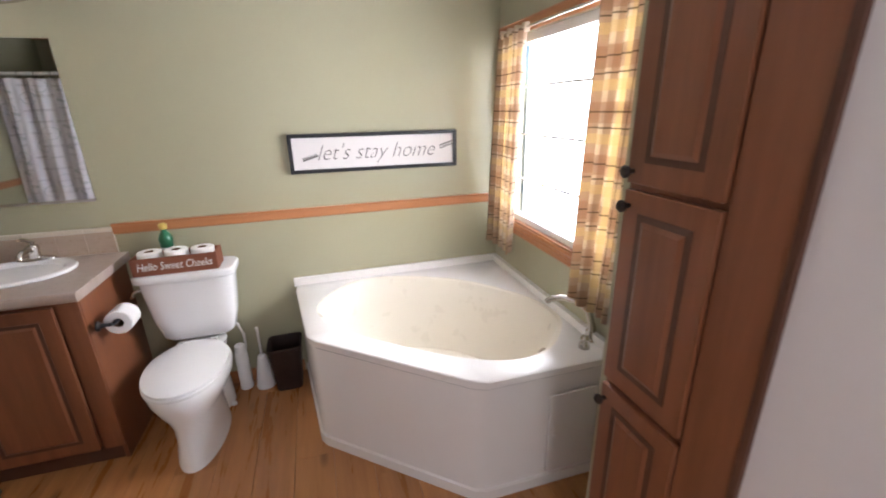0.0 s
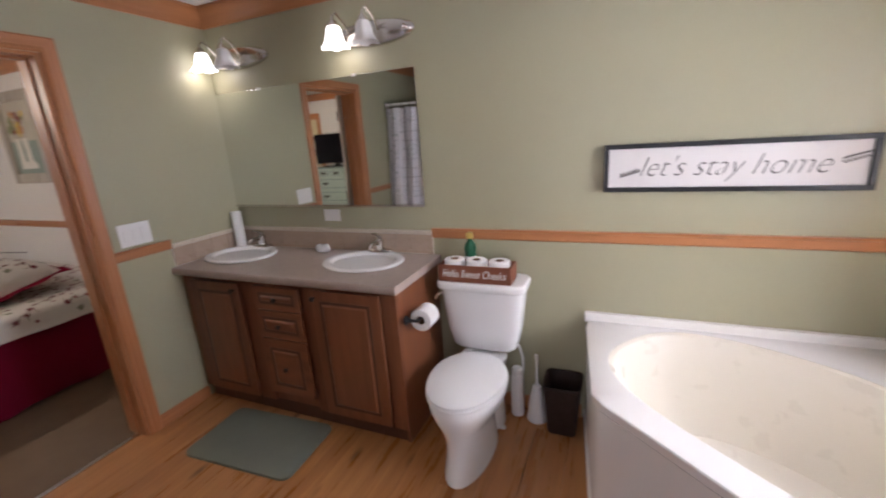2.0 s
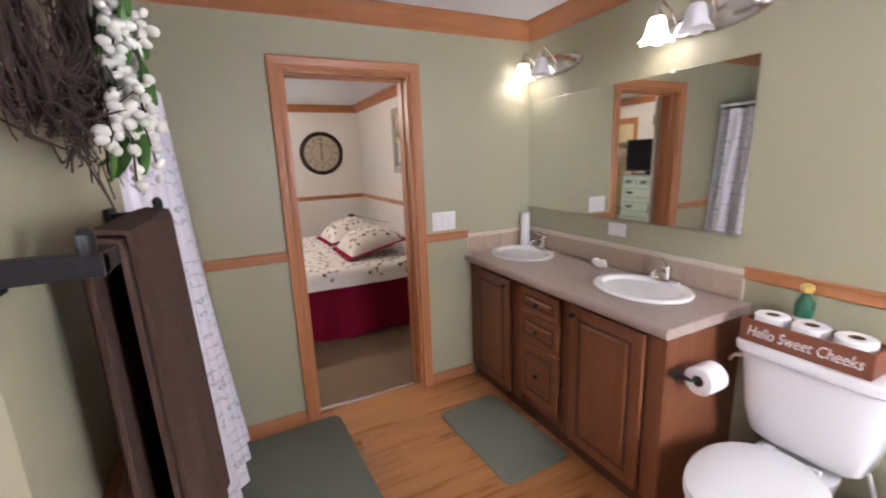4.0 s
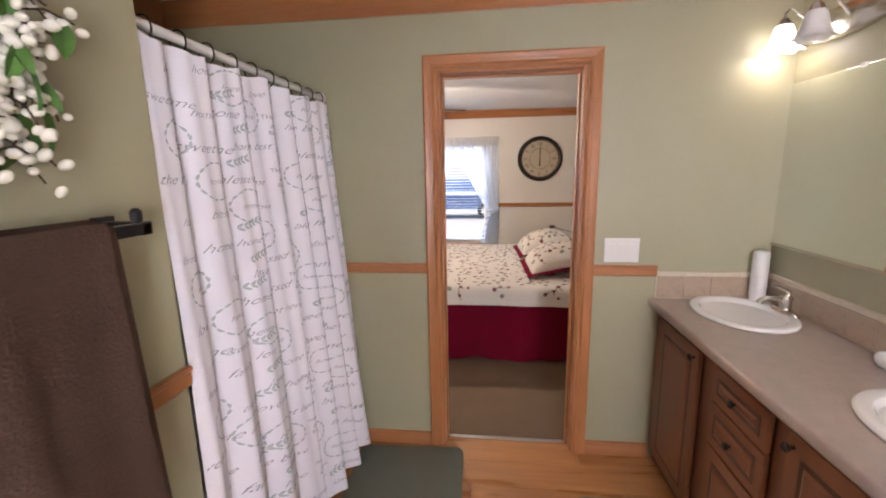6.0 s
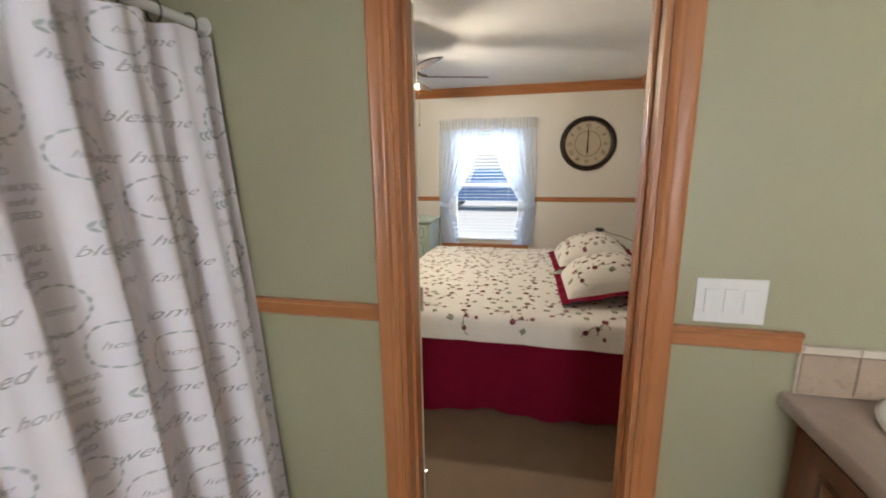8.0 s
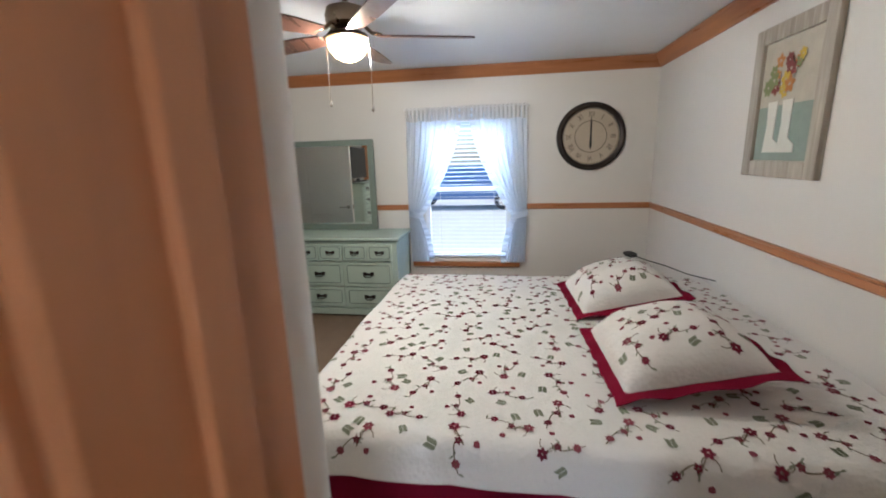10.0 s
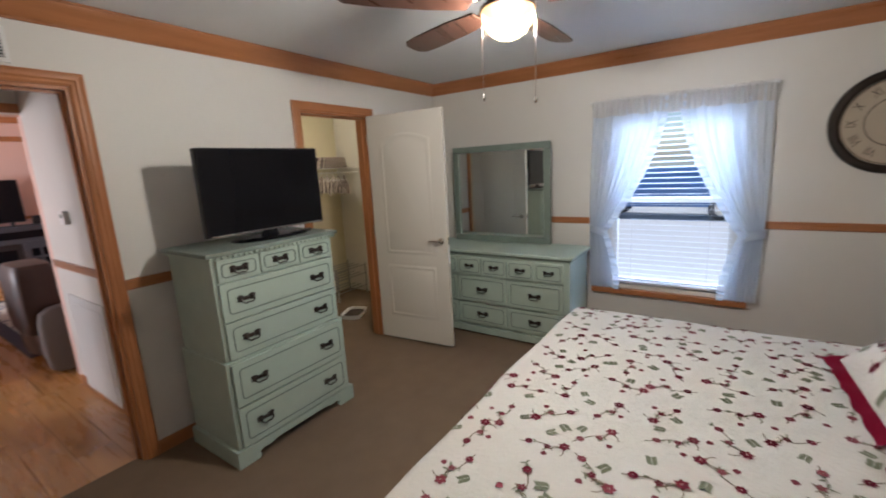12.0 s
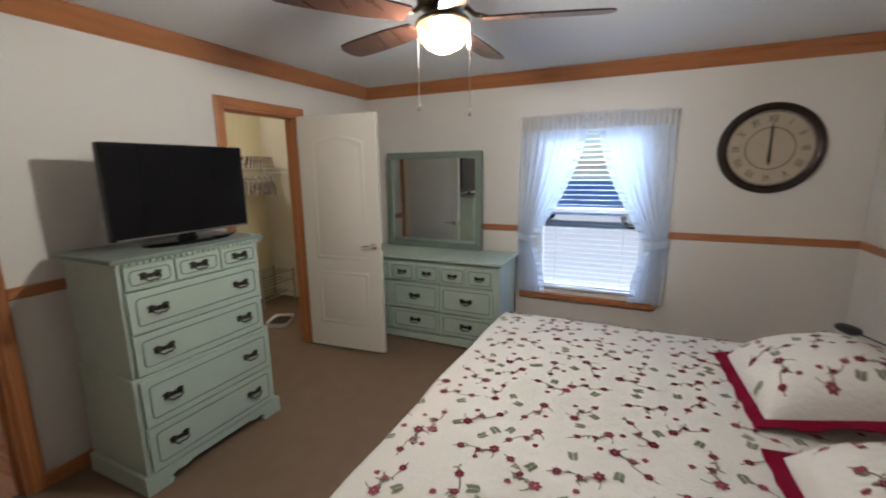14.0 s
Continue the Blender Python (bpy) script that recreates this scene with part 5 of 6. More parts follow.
pillow(pose(-4.42, 2.25, 0.625, 12, 0, 3), 0.56, 0.52, "floral quilted pillow with burgundy border leaning at the head", 3)
pillow(pose(-3.63, 2.27, 0.625, 12, 0, 2), 0.57, 0.52, "floral quilted pillow with burgundy border on the near side", 8)
ob = thing("remote_pod", pose(-4.55, 2.33, 0.905, 11, 0, 20), "small black oval device with a cable on the pillow", "device")
part("body", loft([ring(0, 0, z, rx, ry, 24, 2.5) for z, rx, ry in ((0, 0.045, 0.022), (0.008, 0.055, 0.028), (0.018, 0.053, 0.026), (0.024, 0.03, 0.014))]), BLACK, ob)
part("cable", tube([(0.05, 0.0, 0.01), (0.12, 0.03, -0.01), (0.2, 0.08, -0.035), (0.28, 0.16, -0.09), (0.32, 0.3, -0.16)], 0.003, 6), BLACK, ob)

# ---- bedroom: chest of drawers, dresser ----


def bail_pull(parent, x, y, z, k=1.0):
    """An ornate drop handle that faces -y in its drawer's frame."""
    bm = bmesh.new()
    for dx in (-0.034, 0.034):
        moved_l = lathe([(0.016, 0), (0.015, 0.003), (0.008, 0.006), (0.006, 0.012), (0.001, 0.014)], 12)
        merge(bm, moved(moved_l, Matrix.Translation((dx, 0, 0.004)) @ Matrix.Rotation(radians(90), 4, "X") @ Matrix.Diagonal((1.0, 1.2, 1, 1))))
        for a in (0.5, 2.6, 4.0, 5.4):
            merge(bm, moved(lathe([(0.008, 0), (0.006, 0.003), (0.001, 0.004)], 8), Matrix.Translation((dx + 0.014 * math.cos(a), 0, 0.004 + 0.016 * math.sin(a))) @ Matrix.Rotation(radians(90), 4, "X")))
    merge(bm, moved(lathe([(0.012, 0), (0.010, 0.004), (0.001, 0.006)], 10), Matrix.Translation((0, 0, 0.0)) @ Matrix.Rotation(radians(90), 4, "X") @ Matrix.Diagonal((2.0, 1, 1, 1))))
    tube([(-0.034, -0.012, 0.004), (-0.036, -0.02, -0.010), (-0.018, -0.022, -0.022), (0, -0.022, -0.018), (0.018, -0.022, -0.022), (0.036, -0.02, -0.010), (0.034, -0.012, 0.004)], 0.0042, 7, bm)
    return part("handle", moved(bm, Matrix.Translation((x, y, z)) @ Matrix.Scale(k, 4)), BRONZE, parent, "dark bronze ornate bail handle")


def drawer_front(parent, x0, x1, z0, z1, y, pulls, mat, inset=0.035, k=1.0):
    d = part("drawer", box(x0, x1, y - 0.018, y, z0, z1), mat, parent, bevel=0.004)
    if inset:
        a = [(x0 + inset, z0 + inset), (x1 - inset, z0 + inset), (x1 - inset, z1 - inset), (x0 + inset, z1 - inset)]
        path = []
        for i, (px, pz) in enumerate(a):
            sx, sz = (1, 1, -1, -1)[i], (1, -1, -1, 1)[i]
            sx, sz = ((1, 1), (-1, 1), (-1, -1), (1, -1))[i]
            r = 0.018
            arc = [(px + sx * r * (1 - math.cos(t)), pz + sz * r * (1 - math.sin(t))) for t in (0.0, 0.5, 1.07, 1.57)]
            path += arc if i % 2 == 0 else arc[::-1]
        path.append(path[0])
        part("bead_moulding", tube([(px, y - 0.018, pz) for px, pz in path], 0.004, 6), MINT_DARK, d, "worn darker bead moulding")
    for px in pulls:
        bail_pull(d, px, y - 0.0185, (z0 + z1) / 2, k)
    return d


ch = thing("chest_of_drawers", pose(-3.835, -1.045, 0, 0, 0, 180), "pale mint painted tall chest of drawers with dark bronze handles", "chest of drawers")
# local x to the picture's way along the wall, local -y is the front
CY = -0.455
part("body", box(-0.385, 0.385, CY + 0.002, 0.0, 0.09, 1.150), MINT, ch, bevel=0.004)
part("lower_body", box(-0.40, 0.40, CY - 0.016, 0.004, 0.09, 0.600), MINT, ch, bevel=0.005)
part("top", box(-0.42, 0.42, CY - 0.035, 0.008, 1.168, 1.190), MINT_DARK, ch, "worn grey-green top", bevel=0.006)
part("cornice", box(-0.40, 0.40, CY - 0.02, 0.004, 1.148, 1.169), MINT, ch, bevel=0.004)
for i in range(27):
    x = -0.39 + 0.78 * i / 26
    part("bead", box(x - 0.008, x + 0.008, CY - 0.032, CY - 0.018, 1.149, 1.166), MINT, ch, bevel=0.003)
for x0, x1 in ((-0.365, -0.135), (-0.125, 0.12), (0.13, 0.365)):
    drawer_front(ch, x0, x1, 1.032, 1.145, CY, ((x0 + x1) / 2,), MINT, 0.022)
for z0, z1, w, dy in ((0.820, 1.022, 0.368, 0.0), (0.610, 0.812, 0.368, 0.0), (0.348, 0.588, 0.378, -0.018), (0.108, 0.338, 0.378, -0.018)):
    drawer_front(ch, -w, w, z0, z1, CY + dy, (-0.235, 0.235), MINT)
bm = bmesh.new()
prof = [(-0.42, 0.0), (-0.42, 0.10), (0.42, 0.10), (0.42, 0.0), (0.30, 0.0), (0.285, 0.02), (0.30, 0.035), (0.27, 0.05), (0.22, 0.045), (0.18, 0.058), (-0.18, 0.058), (-0.22, 0.045), (-0.27, 0.05), (-0.30, 0.035), (-0.285, 0.02), (-0.30, 0.0)]
part("base_apron", loft([[(x, CY - 0.034, z) for x, z in prof], [(x, CY - 0.012, z) for x, z in prof]]), MINT, ch, bevel=0.002)
for x in (-0.42, 0.40):
    part("base_side", box(x, x + 0.02, CY - 0.012, 0.006, 0.0, 0.10), MINT, ch, bevel=0.003)

tv = thing("television", pose(-3.915, -0.755, 1.1905, 0, 0, 178), "flat black glossy television standing on the chest", "television")
part("casing", box(-0.377, 0.377, -0.02, 0.035, 0.045, 0.525), BLACKGLOSS, tv, bevel=0.010)
part("screen", box(-0.352, 0.352, -0.0225, -0.018, 0.083, 0.504), BLACKGLOSS, tv)
part("silver_trim", box(-0.36, 0.36, -0.0215, -0.015, 0.050, 0.057), CHROME, tv)
part("neck", loft([ring(0, 0.01, z, r, 0.02, 20, 3) for z, r in ((0.012, 0.06), (0.04, 0.045), (0.09, 0.05))]), BLACKGLOSS, tv)
part("stand", loft([ring(0, 0.0, z, r, 0.11 * r / 0.24, 40, 2.4) for z, r in ((0, 0.235), (0.006, 0.24), (0.014, 0.22), (0.016, 0.15))]), BLACKGLOSS, tv)
ob = thing("remote_control", pose(-4.11, -0.72, 1.1905, 0, 0, 20), "slim black remote control on the chest", "remote")
part("body", box(-0.08, 0.08, -0.02, 0.02, 0, 0.016), BLACK, ob, bevel=0.005)

dr = thing("dresser", pose(-6.135, -0.265, 0, 0, 0, 90), "low pale mint painted dresser with dark bronze handles", "dresser")
DY = -0.50
part("body", box(-0.795, 0.795, DY + 0.002, 0.0, 0.07, 0.765), MINT, dr, bevel=0.004)
part("top", box(-0.825, 0.825, DY - 0.035, 0.01, 0.778, 0.802), MINT, dr, bevel=0.006)
part("cornice", box(-0.81, 0.81, DY - 0.018, 0.006, 0.762, 0.779), MINT_DARK, dr, bevel=0.003)
for i in range(6):
    x = -0.75 + 0.25 * i
    drawer_front(dr, x + 0.004, x + 0.246, 0.575, 0.735, DY, (x + 0.125,), MINT, 0.022, 0.9)
for z0, z1 in ((0.320, 0.558), (0.110, 0.305)):
    for x0, x1 in ((-0.746, -0.258), (-0.242, 0.242), (0.258, 0.746)):
        drawer_front(dr, x0, x1, z0, z1, DY, ((x0 + x1) / 2,), MINT, 0.03, 1.1)
part("plinth", box(-0.81, 0.81, DY - 0.02, 0.006, 0.02, 0.085), MINT, dr, bevel=0.006)
for x in (-0.79, 0.73):
    part("foot", box(x, x + 0.06, DY - 0.012, DY + 0.06, 0, 0.03), MINT_DARK, dr)
MIR0, MIR1 = -0.80, 0.215
dm = thing("dresser_mirror", pose(-6.095, (MIR0 + MIR1) / 2, 0.802, 0, 0, 90), "square wall mirror in a worn grey-green wooden frame", "mirror")
MW, MH = (MIR1 - MIR0) / 2, 0.93
for b in ((-MW, MW, -0.03, 0.01, MH - 0.062, MH), (-MW, MW, -0.03, 0.01, 0.0, 0.062), (-MW, -MW + 0.062, -0.03, 0.01, 0.062, MH - 0.062), (MW - 0.062, MW, -0.03, 0.01, 0.062, MH - 0.062)):
    part("frame_rail", box(*b), MINT_DARK, dm, bevel=0.010)
part("glass", box(-MW + 0.055, MW - 0.055, -0.012, -0.006, 0.055, MH - 0.055), MIRROR, dm, bevel=0.002)
for x in (-MW + 0.06, MW - 0.06):
    part("inner_bead", box(x - 0.005, x + 0.005, -0.02, -0.012, 0.06, MH - 0.06), MINT, dm)

# ---- doors ----


def panel_door(name, m, w, h, label, lever_out, hinge_left=True, lever_z=0.93):
    """A moulded two-panel door: local x from the hinge to the free edge, 35 mm thick along y."""
    d = thing(name, m, label, "door")
    part("leaf", box(0, w, -0.0175, 0.0175, 0, h), WHITE_PAINT, d, bevel=0.003)
    for face in (-1, 1):
        y = face * 0.0175
        for z0, z1, arch in ((0.22, 0.70, 0.0), (0.80, h - 0.16, 0.055)):
            x0, x1 = 0.12, w - 0.12
            pts = [(x0, z0), (x1, z0), (x1, z1 - arch)]
            if arch:
                pts += [(x1 - (x1 - x0) * t / 10, z1 - arch + arch * math.sin(math.pi * t / 10)) for t in range(1, 10)]
            pts.append((x0, z1 - arch))
            mid = Vector(((x0 + x1) / 2, (z0 + z1) / 2))
            rr = []
            for k, dep in ((0.0, 0.0), (0.012, 0.005), (0.022, 0.0055), (0.034, 0.001), (0.05, 0.006)):
                ring_pts = []
                for px, pz in pts:
                    v = mid - Vector((px, pz))
                    q = Vector((px + math.copysign(min(k, abs(v.x)), v.x), pz + math.copysign(min(k, abs(v.y)), v.y)))
                    ring_pts.append((q.x, y + face * dep, q.y))
                rr.append(ring_pts)
            part("raised_panel", loft(rr), WHITE_PAINT, d)
        part("rose", moved(lathe([(0.026, 0), (0.026, 0.006), (0.014, 0.012), (0.011, 0.035)], 18), Matrix.Translation((w - 0.06, y, lever_z)) @ Matrix.Rotation(radians(90 if face < 0 else -90), 4, "X")), CHROME, d)
        part("lever", tube([(w - 0.06, y + face * 0.035, lever_z), (w - 0.075, y + face * 0.042, lever_z), (w - 0.12, y + face * 0.042, lever_z + 0.004), (w - 0.16, y + face * 0.038, lever_z - 0.002)], 0.008, 10, taper=[1.1, 1.1, 0.9, 0.8]), CHROME, d, "satin nickel lever handle")
    part("latch_plate", box(w - 0.001, w + 0.0015, -0.012, 0.012, lever_z - 0.03, lever_z + 0.03), CHROME, d)
    for z in (0.22, 1.0, 1.80):
        part("hinge", moved(lathe([(0.006, -0.045), (0.006, 0.045)], 10), Matrix.Translation((-0.004, -0.018, z))), CHROME, d)
    return d


panel_door("closet_door", pose(-5.188, -1.098, 0.018, 0, 0, 95.5), 0.74, 1.992, "white moulded two-panel closet door standing open", 1)
panel_door("living_door", pose(-2.29, -1.10, 0.012, 0, 0, 107.0), 0.83, 2.0, "white moulded door to the living room, standing open", 1, lever_z=0.945)
panel_door("bathroom_door", pose(-2.214, 1.385, 0.012, 0, 0, 252), 0.69, 2.0, "white moulded bathroom door folded back open", 1)

# ---- ceiling fan ----
fan = thing("ceiling_fan", pose(-4.01, 0.79, TOP), "dark wood five-blade ceiling fan with a lit glass bowl", "ceiling fan")
BLADE = wood("dark_walnut_blade", (0.045, 0.02, 0.014), (0.10, 0.045, 0.03), "x", 0.3)
BRASS = plain("antique_nickel", (0.24, 0.19, 0.14), 0.3, 1.0, 0.1)
part("canopy", lathe([(0.075, 0.0), (0.072, -0.02), (0.045, -0.045), (0.016, -0.05)], 28), BRASS, fan)
part("down_rod", lathe([(0.013, -0.045), (0.013, -0.118)], 16), BRASS, fan)
part("motor", lathe([(0.016, -0.105), (0.05, -0.120), (0.092, -0.135), (0.102, -0.165), (0.098, -0.205), (0.07, -0.225), (0.045, -0.235)], 32), BRASS, fan)
part("light_ring", lathe([(0.045, -0.232), (0.075, -0.240), (0.102, -0.256), (0.108, -0.268), (0.102, -0.272)], 32), BRASS, fan)
BOWL = Nodes("lit_amber_glass", 0.5).colour((0.26, 0.13, 0.04))
BOWL.put(BOWL.b.inputs["Emission Color"], (1.0, 0.62, 0.24, 1))
BOWL.b.inputs["Emission Strength"].default_value = 1.2
veil = BOWL.add("ShaderNodeMixShader", Fac=0.3)
BOWL.put(veil.inputs[1], BOWL.b.outputs[0]), BOWL.put(veil.inputs[2], BOWL.add("ShaderNodeBsdfTransparent").outputs[0])
BOWL.put(BOWL.t.nodes["Material Output"].inputs[0], veil.outputs[0])
BOWL = BOWL.m
part("glass_bowl", lathe([(0.101, -0.270), (0.100, -0.287), (0.090, -0.322), (0.067, -0.352), (0.034, -0.370), (0.001, -0.374)], 32, caps=False), BOWL, fan, "glowing amber glass bowl")
for k in range(5):
    m = Matrix.Rotation(radians(36 + 72 * k), 4, "Z")
    part("blade_iron", moved(tube([(0.08, 0, -0.205), (0.12, 0, -0.240), (0.17, 0, -0.250)], 0.010, 8), m), BRASS, fan)
    pts = [(0.15, 0.045), (0.30, 0.062), (0.52, 0.066), (0.605, 0.060), (0.635, 0.035), (0.64, 0.0)]
    outl = pts + [(x, -y) for x, y in pts[-2::-1]]
    part("blade", moved(loft([[(x, y, -0.258 + y * 0.2) for x, y in outl], [(x, y, -0.251 + y * 0.2) for x, y in outl]]), m), BLADE, fan)
for x, y, z in ((0.0, -0.112, -0.56), (0.0, 0.108, -0.595)):
    part("pull_chain", tube([(x, y * 0.8, -0.24), (x, y, -0.30), (x, y * 1.02, -0.4), (x, y, z)], 0.0018, 6), CHROME, fan)
    part("chain_knob", moved(lathe([(0.002, 0.014), (0.006, 0.008), (0.008, -0.002), (0.004, -0.012), (0.001, -0.014)], 12), Matrix.Translation((x, y, z - 0.01))), CHROME, fan)
lamp("fan_bulb", "POINT", Matrix.Translation((-4.01, 0.79, TOP - 0.315)), FAN_W, (1.0, 0.87, 0.68), 0.045)

# ---- wall things ----
ck = thing("wall_clock", pose(-6.229, 2.362, 1.687, 0, 0, 90), "large round wall clock, dark rim, cream roman-numeral dial", "clock")
DIAL = plain("aged_cream_dial", (0.47, 0.40, 0.31), 0.7, vary=0.12, scale=12)
part("rim", moved(lathe([(0.265, 0.01), (0.268, 0.032), (0.285, 0.042), (0.305, 0.040), (0.318, 0.028), (0.322, 0.0)], 64), Matrix.Rotation(radians(90), 4, "X")), BRONZE, ck)
part("dial", moved(lathe([(0.27, 0.0), (0.27, 0.012), (0.001, 0.0121)], 64), Matrix.Rotation(radians(90), 4, "X")), DIAL, ck)
CKINK = plain("dark_dial_ink", (0.07, 0.055, 0.045), 0.8)
for i, nm in enumerate(("XII", "I", "II", "III", "IIII", "V", "VI", "VII", "VIII", "IX", "X", "XI")):
    a = radians(90 - 30 * i)
    t = text_mesh(nm, 0.062)
    part("numeral", moved(t, Matrix.Translation((0.205 * math.cos(a), -0.0128, 0.205 * math.sin(a))) @ Matrix.Rotation(radians(90), 4, "X") @ Matrix.Rotation(a - radians(90), 4, "Z") @ Matrix.Diagonal((0.8, 1.2, 1, 1))), CKINK, ck, smooth=False)
for r in (0.145, 0.255):
    part("dial_ring", moved(loft([ring(0, 0, z, q, q, 64) for q, z in ((r, 0.0123), (r + 0.003, 0.0127), (r + 0.006, 0.0123))], caps=False), Matrix.Rotation(radians(90), 4, "X")), CKINK, ck)
for ang, ln, w in ((90, 0.19, 0.010), (270, 0.125, 0.014)):
    bm = bmesh.new()
    bm.faces.new([bm.verts.new((x, 0, z)) for x, z in ((-w / 2, -0.03), (w / 2, -0.03), (w * 0.8, ln * 0.7), (0, ln), (-w * 0.8, ln * 0.7))])
    thicken(part("hand", moved(bm, Matrix.Translation((0, -0.018, 0)) @ Matrix.Rotation(radians(90 - ang), 4, "Y")), BLACK, ck), 0.002)

pc = thing("wall_picture", pose(-4.297, 2.956, 1.770, 0, 0, 0) @ Matrix.Diagonal((1, 1, 1.088, 1)), "distressed whitewashed wooden picture of flowers in white boots", "picture")
DRIFT = wood("distressed_whitewashed_wood", (0.22, 0.18, 0.14), (0.58, 0.53, 0.46), "z", 0.85, 1.4)
CANVAS = plain("faded_canvas", (0.50, 0.46, 0.38), 0.85, vary=0.2, scale=14)
for b in ((-0.30, -0.225, -0.032, -0.002, -0.35, 0.35), (0.225, 0.30, -0.032, -0.002, -0.35, 0.35), (-0.225, 0.225, -0.032, -0.002, 0.275, 0.35), (-0.225, 0.225, -0.032, -0.002, -0.35, -0.275)):
    part("frame_board", box(*b), DRIFT, pc, bevel=0.004)
part("canvas", box(-0.225, 0.225, -0.014, -0.002, -0.275, 0.275), CANVAS, pc)
part("teal_ground", box(-0.222, 0.222, -0.0155, -0.0135, -0.272, -0.02), plain("faded_teal", (0.27, 0.33, 0.29), 0.85, vary=0.2, scale=14), pc)
for x in (-0.10, 0.02):
    pts = [(x - 0.04, 0.0), (x + 0.04, 0.0), (x + 0.035, -0.17), (x + 0.085, -0.20), (x + 0.085, -0.235), (x - 0.045, -0.235), (x - 0.03, -0.10)]
    part("painted_boot", loft([[(px, -0.0155, pz) for px, pz in pts], [(px, -0.019, pz) for px, pz in pts]]), plain("painted_white", (0.68, 0.66, 0.6), 0.8), pc)
rp = random.Random(4)
cols = [plain("painted_yellow", (0.60, 0.42, 0.06), 0.8), plain("painted_wine", (0.24, 0.07, 0.06), 0.8), plain("painted_orange", (0.50, 0.22, 0.07), 0.8), plain("painted_sage", (0.22, 0.26, 0.12), 0.8)]
for i in range(16):
    b = bmesh.new()
    flower(b, rp.uniform(0.022, 0.045), rp.choice((5, 6, 7)), rp.uniform(0, 6))
    part("painted_flower", moved(b, Matrix.Translation((rp.uniform(-0.16, 0.12), -0.0165 - 0.0004 * i, rp.uniform(0.02, 0.19))) @ Matrix.Rotation(radians(90), 4, "X")), cols[i % 4], pc, smooth=False)

vt = thing("wall_vent", pose(-2.83, -1.124, 2.172, 0, 0, 180) @ Matrix.Diagonal((0.94, 1, 1.25, 1)), "white metal louvred vent above the doorway", "vent")
for b in ((-0.19, 0.19, -0.010, 0, 0.045, 0.060), (-0.19, 0.19, -0.010, 0, -0.060, -0.045), (-0.19, -0.172, -0.010, 0, -0.045, 0.045), (0.172, 0.19, -0.010, 0, -0.045, 0.045), (-0.012, 0.012, -0.009, 0, -0.045, 0.045)):
    part("frame_strip", box(*b), PLASTIC, vt, bevel=0.002)
# Black sheet on the wall paints the darkness behind the slats.
part("dark_duct", box(-0.172, 0.172, -0.001, 0.0, -0.045, 0.045), BLACK, vt)
for i in range(8):
    z = -0.038 + 0.0109 * i
    for x0, x1 in ((-0.172, -0.012), (0.012, 0.172)):
        part("slat", moved(box(x0, x1, -0.004, 0.004, -0.0008, 0.0008), Matrix.Translation((0, -0.005, z)) @ Matrix.Rotation(radians(40), 4, "X")), PLASTIC, vt)

# ---- bedroom window ----
w2 = thing("window_2", pose(-6.29, 1.15, 1.195, 0, 0, 0), "white double-hung bedroom window with half-closed blinds", "window")
hy, hz = 0.45, 0.735
for b in ((-0.03, 0.02, -hy, -hy + 0.05, -hz, hz), (-0.03, 0.02, hy - 0.05, hy, -hz, hz), (-0.03, 0.02, -hy + 0.05, hy - 0.05, hz - 0.05, hz), (-0.03, 0.02, -hy + 0.05, hy - 0.05, -hz, -hz + 0.05), (-0.025, 0.015, -hy + 0.05, hy - 0.05, -0.022, 0.022)):
    part("window_frame", box(*b), PLASTIC, w2, bevel=0.004)
pane = part("pane", box(-0.008, -0.004, -hy + 0.045, hy - 0.045, -hz + 0.045, hz - 0.045), GLASS, w2)
pane.visible_shadow = False
bl = thing("window_blind", pose(-6.255, 1.15, 1.19), "white slatted window blind with open slats", "blind")
part("head_rail", box(-0.02, 0.02, -0.43, 0.43, 0.69, 0.725), PLASTIC, bl, bevel=0.003)
part("bottom_rail", box(-0.018, 0.018, -0.43, 0.43, -0.72, -0.70), PLASTIC, bl, bevel=0.004)
for i in range(32):
    z = -0.675 + 0.043 * i
    b = moved(box(-0.022, 0.022, -0.43, 0.43, -0.0012, 0.0012), Matrix.Translation((0, 0, z)) @ Matrix.Rotation(radians(-7), 4, "Y"))
    part("slat", b, SLAT, bl, smooth=False)
for y in (-0.28, 0.28):
    part("ladder_cord", tube([(0.024, y, -0.70), (0.024, y, 0.70)], 0.0016, 6), PLASTIC, bl)


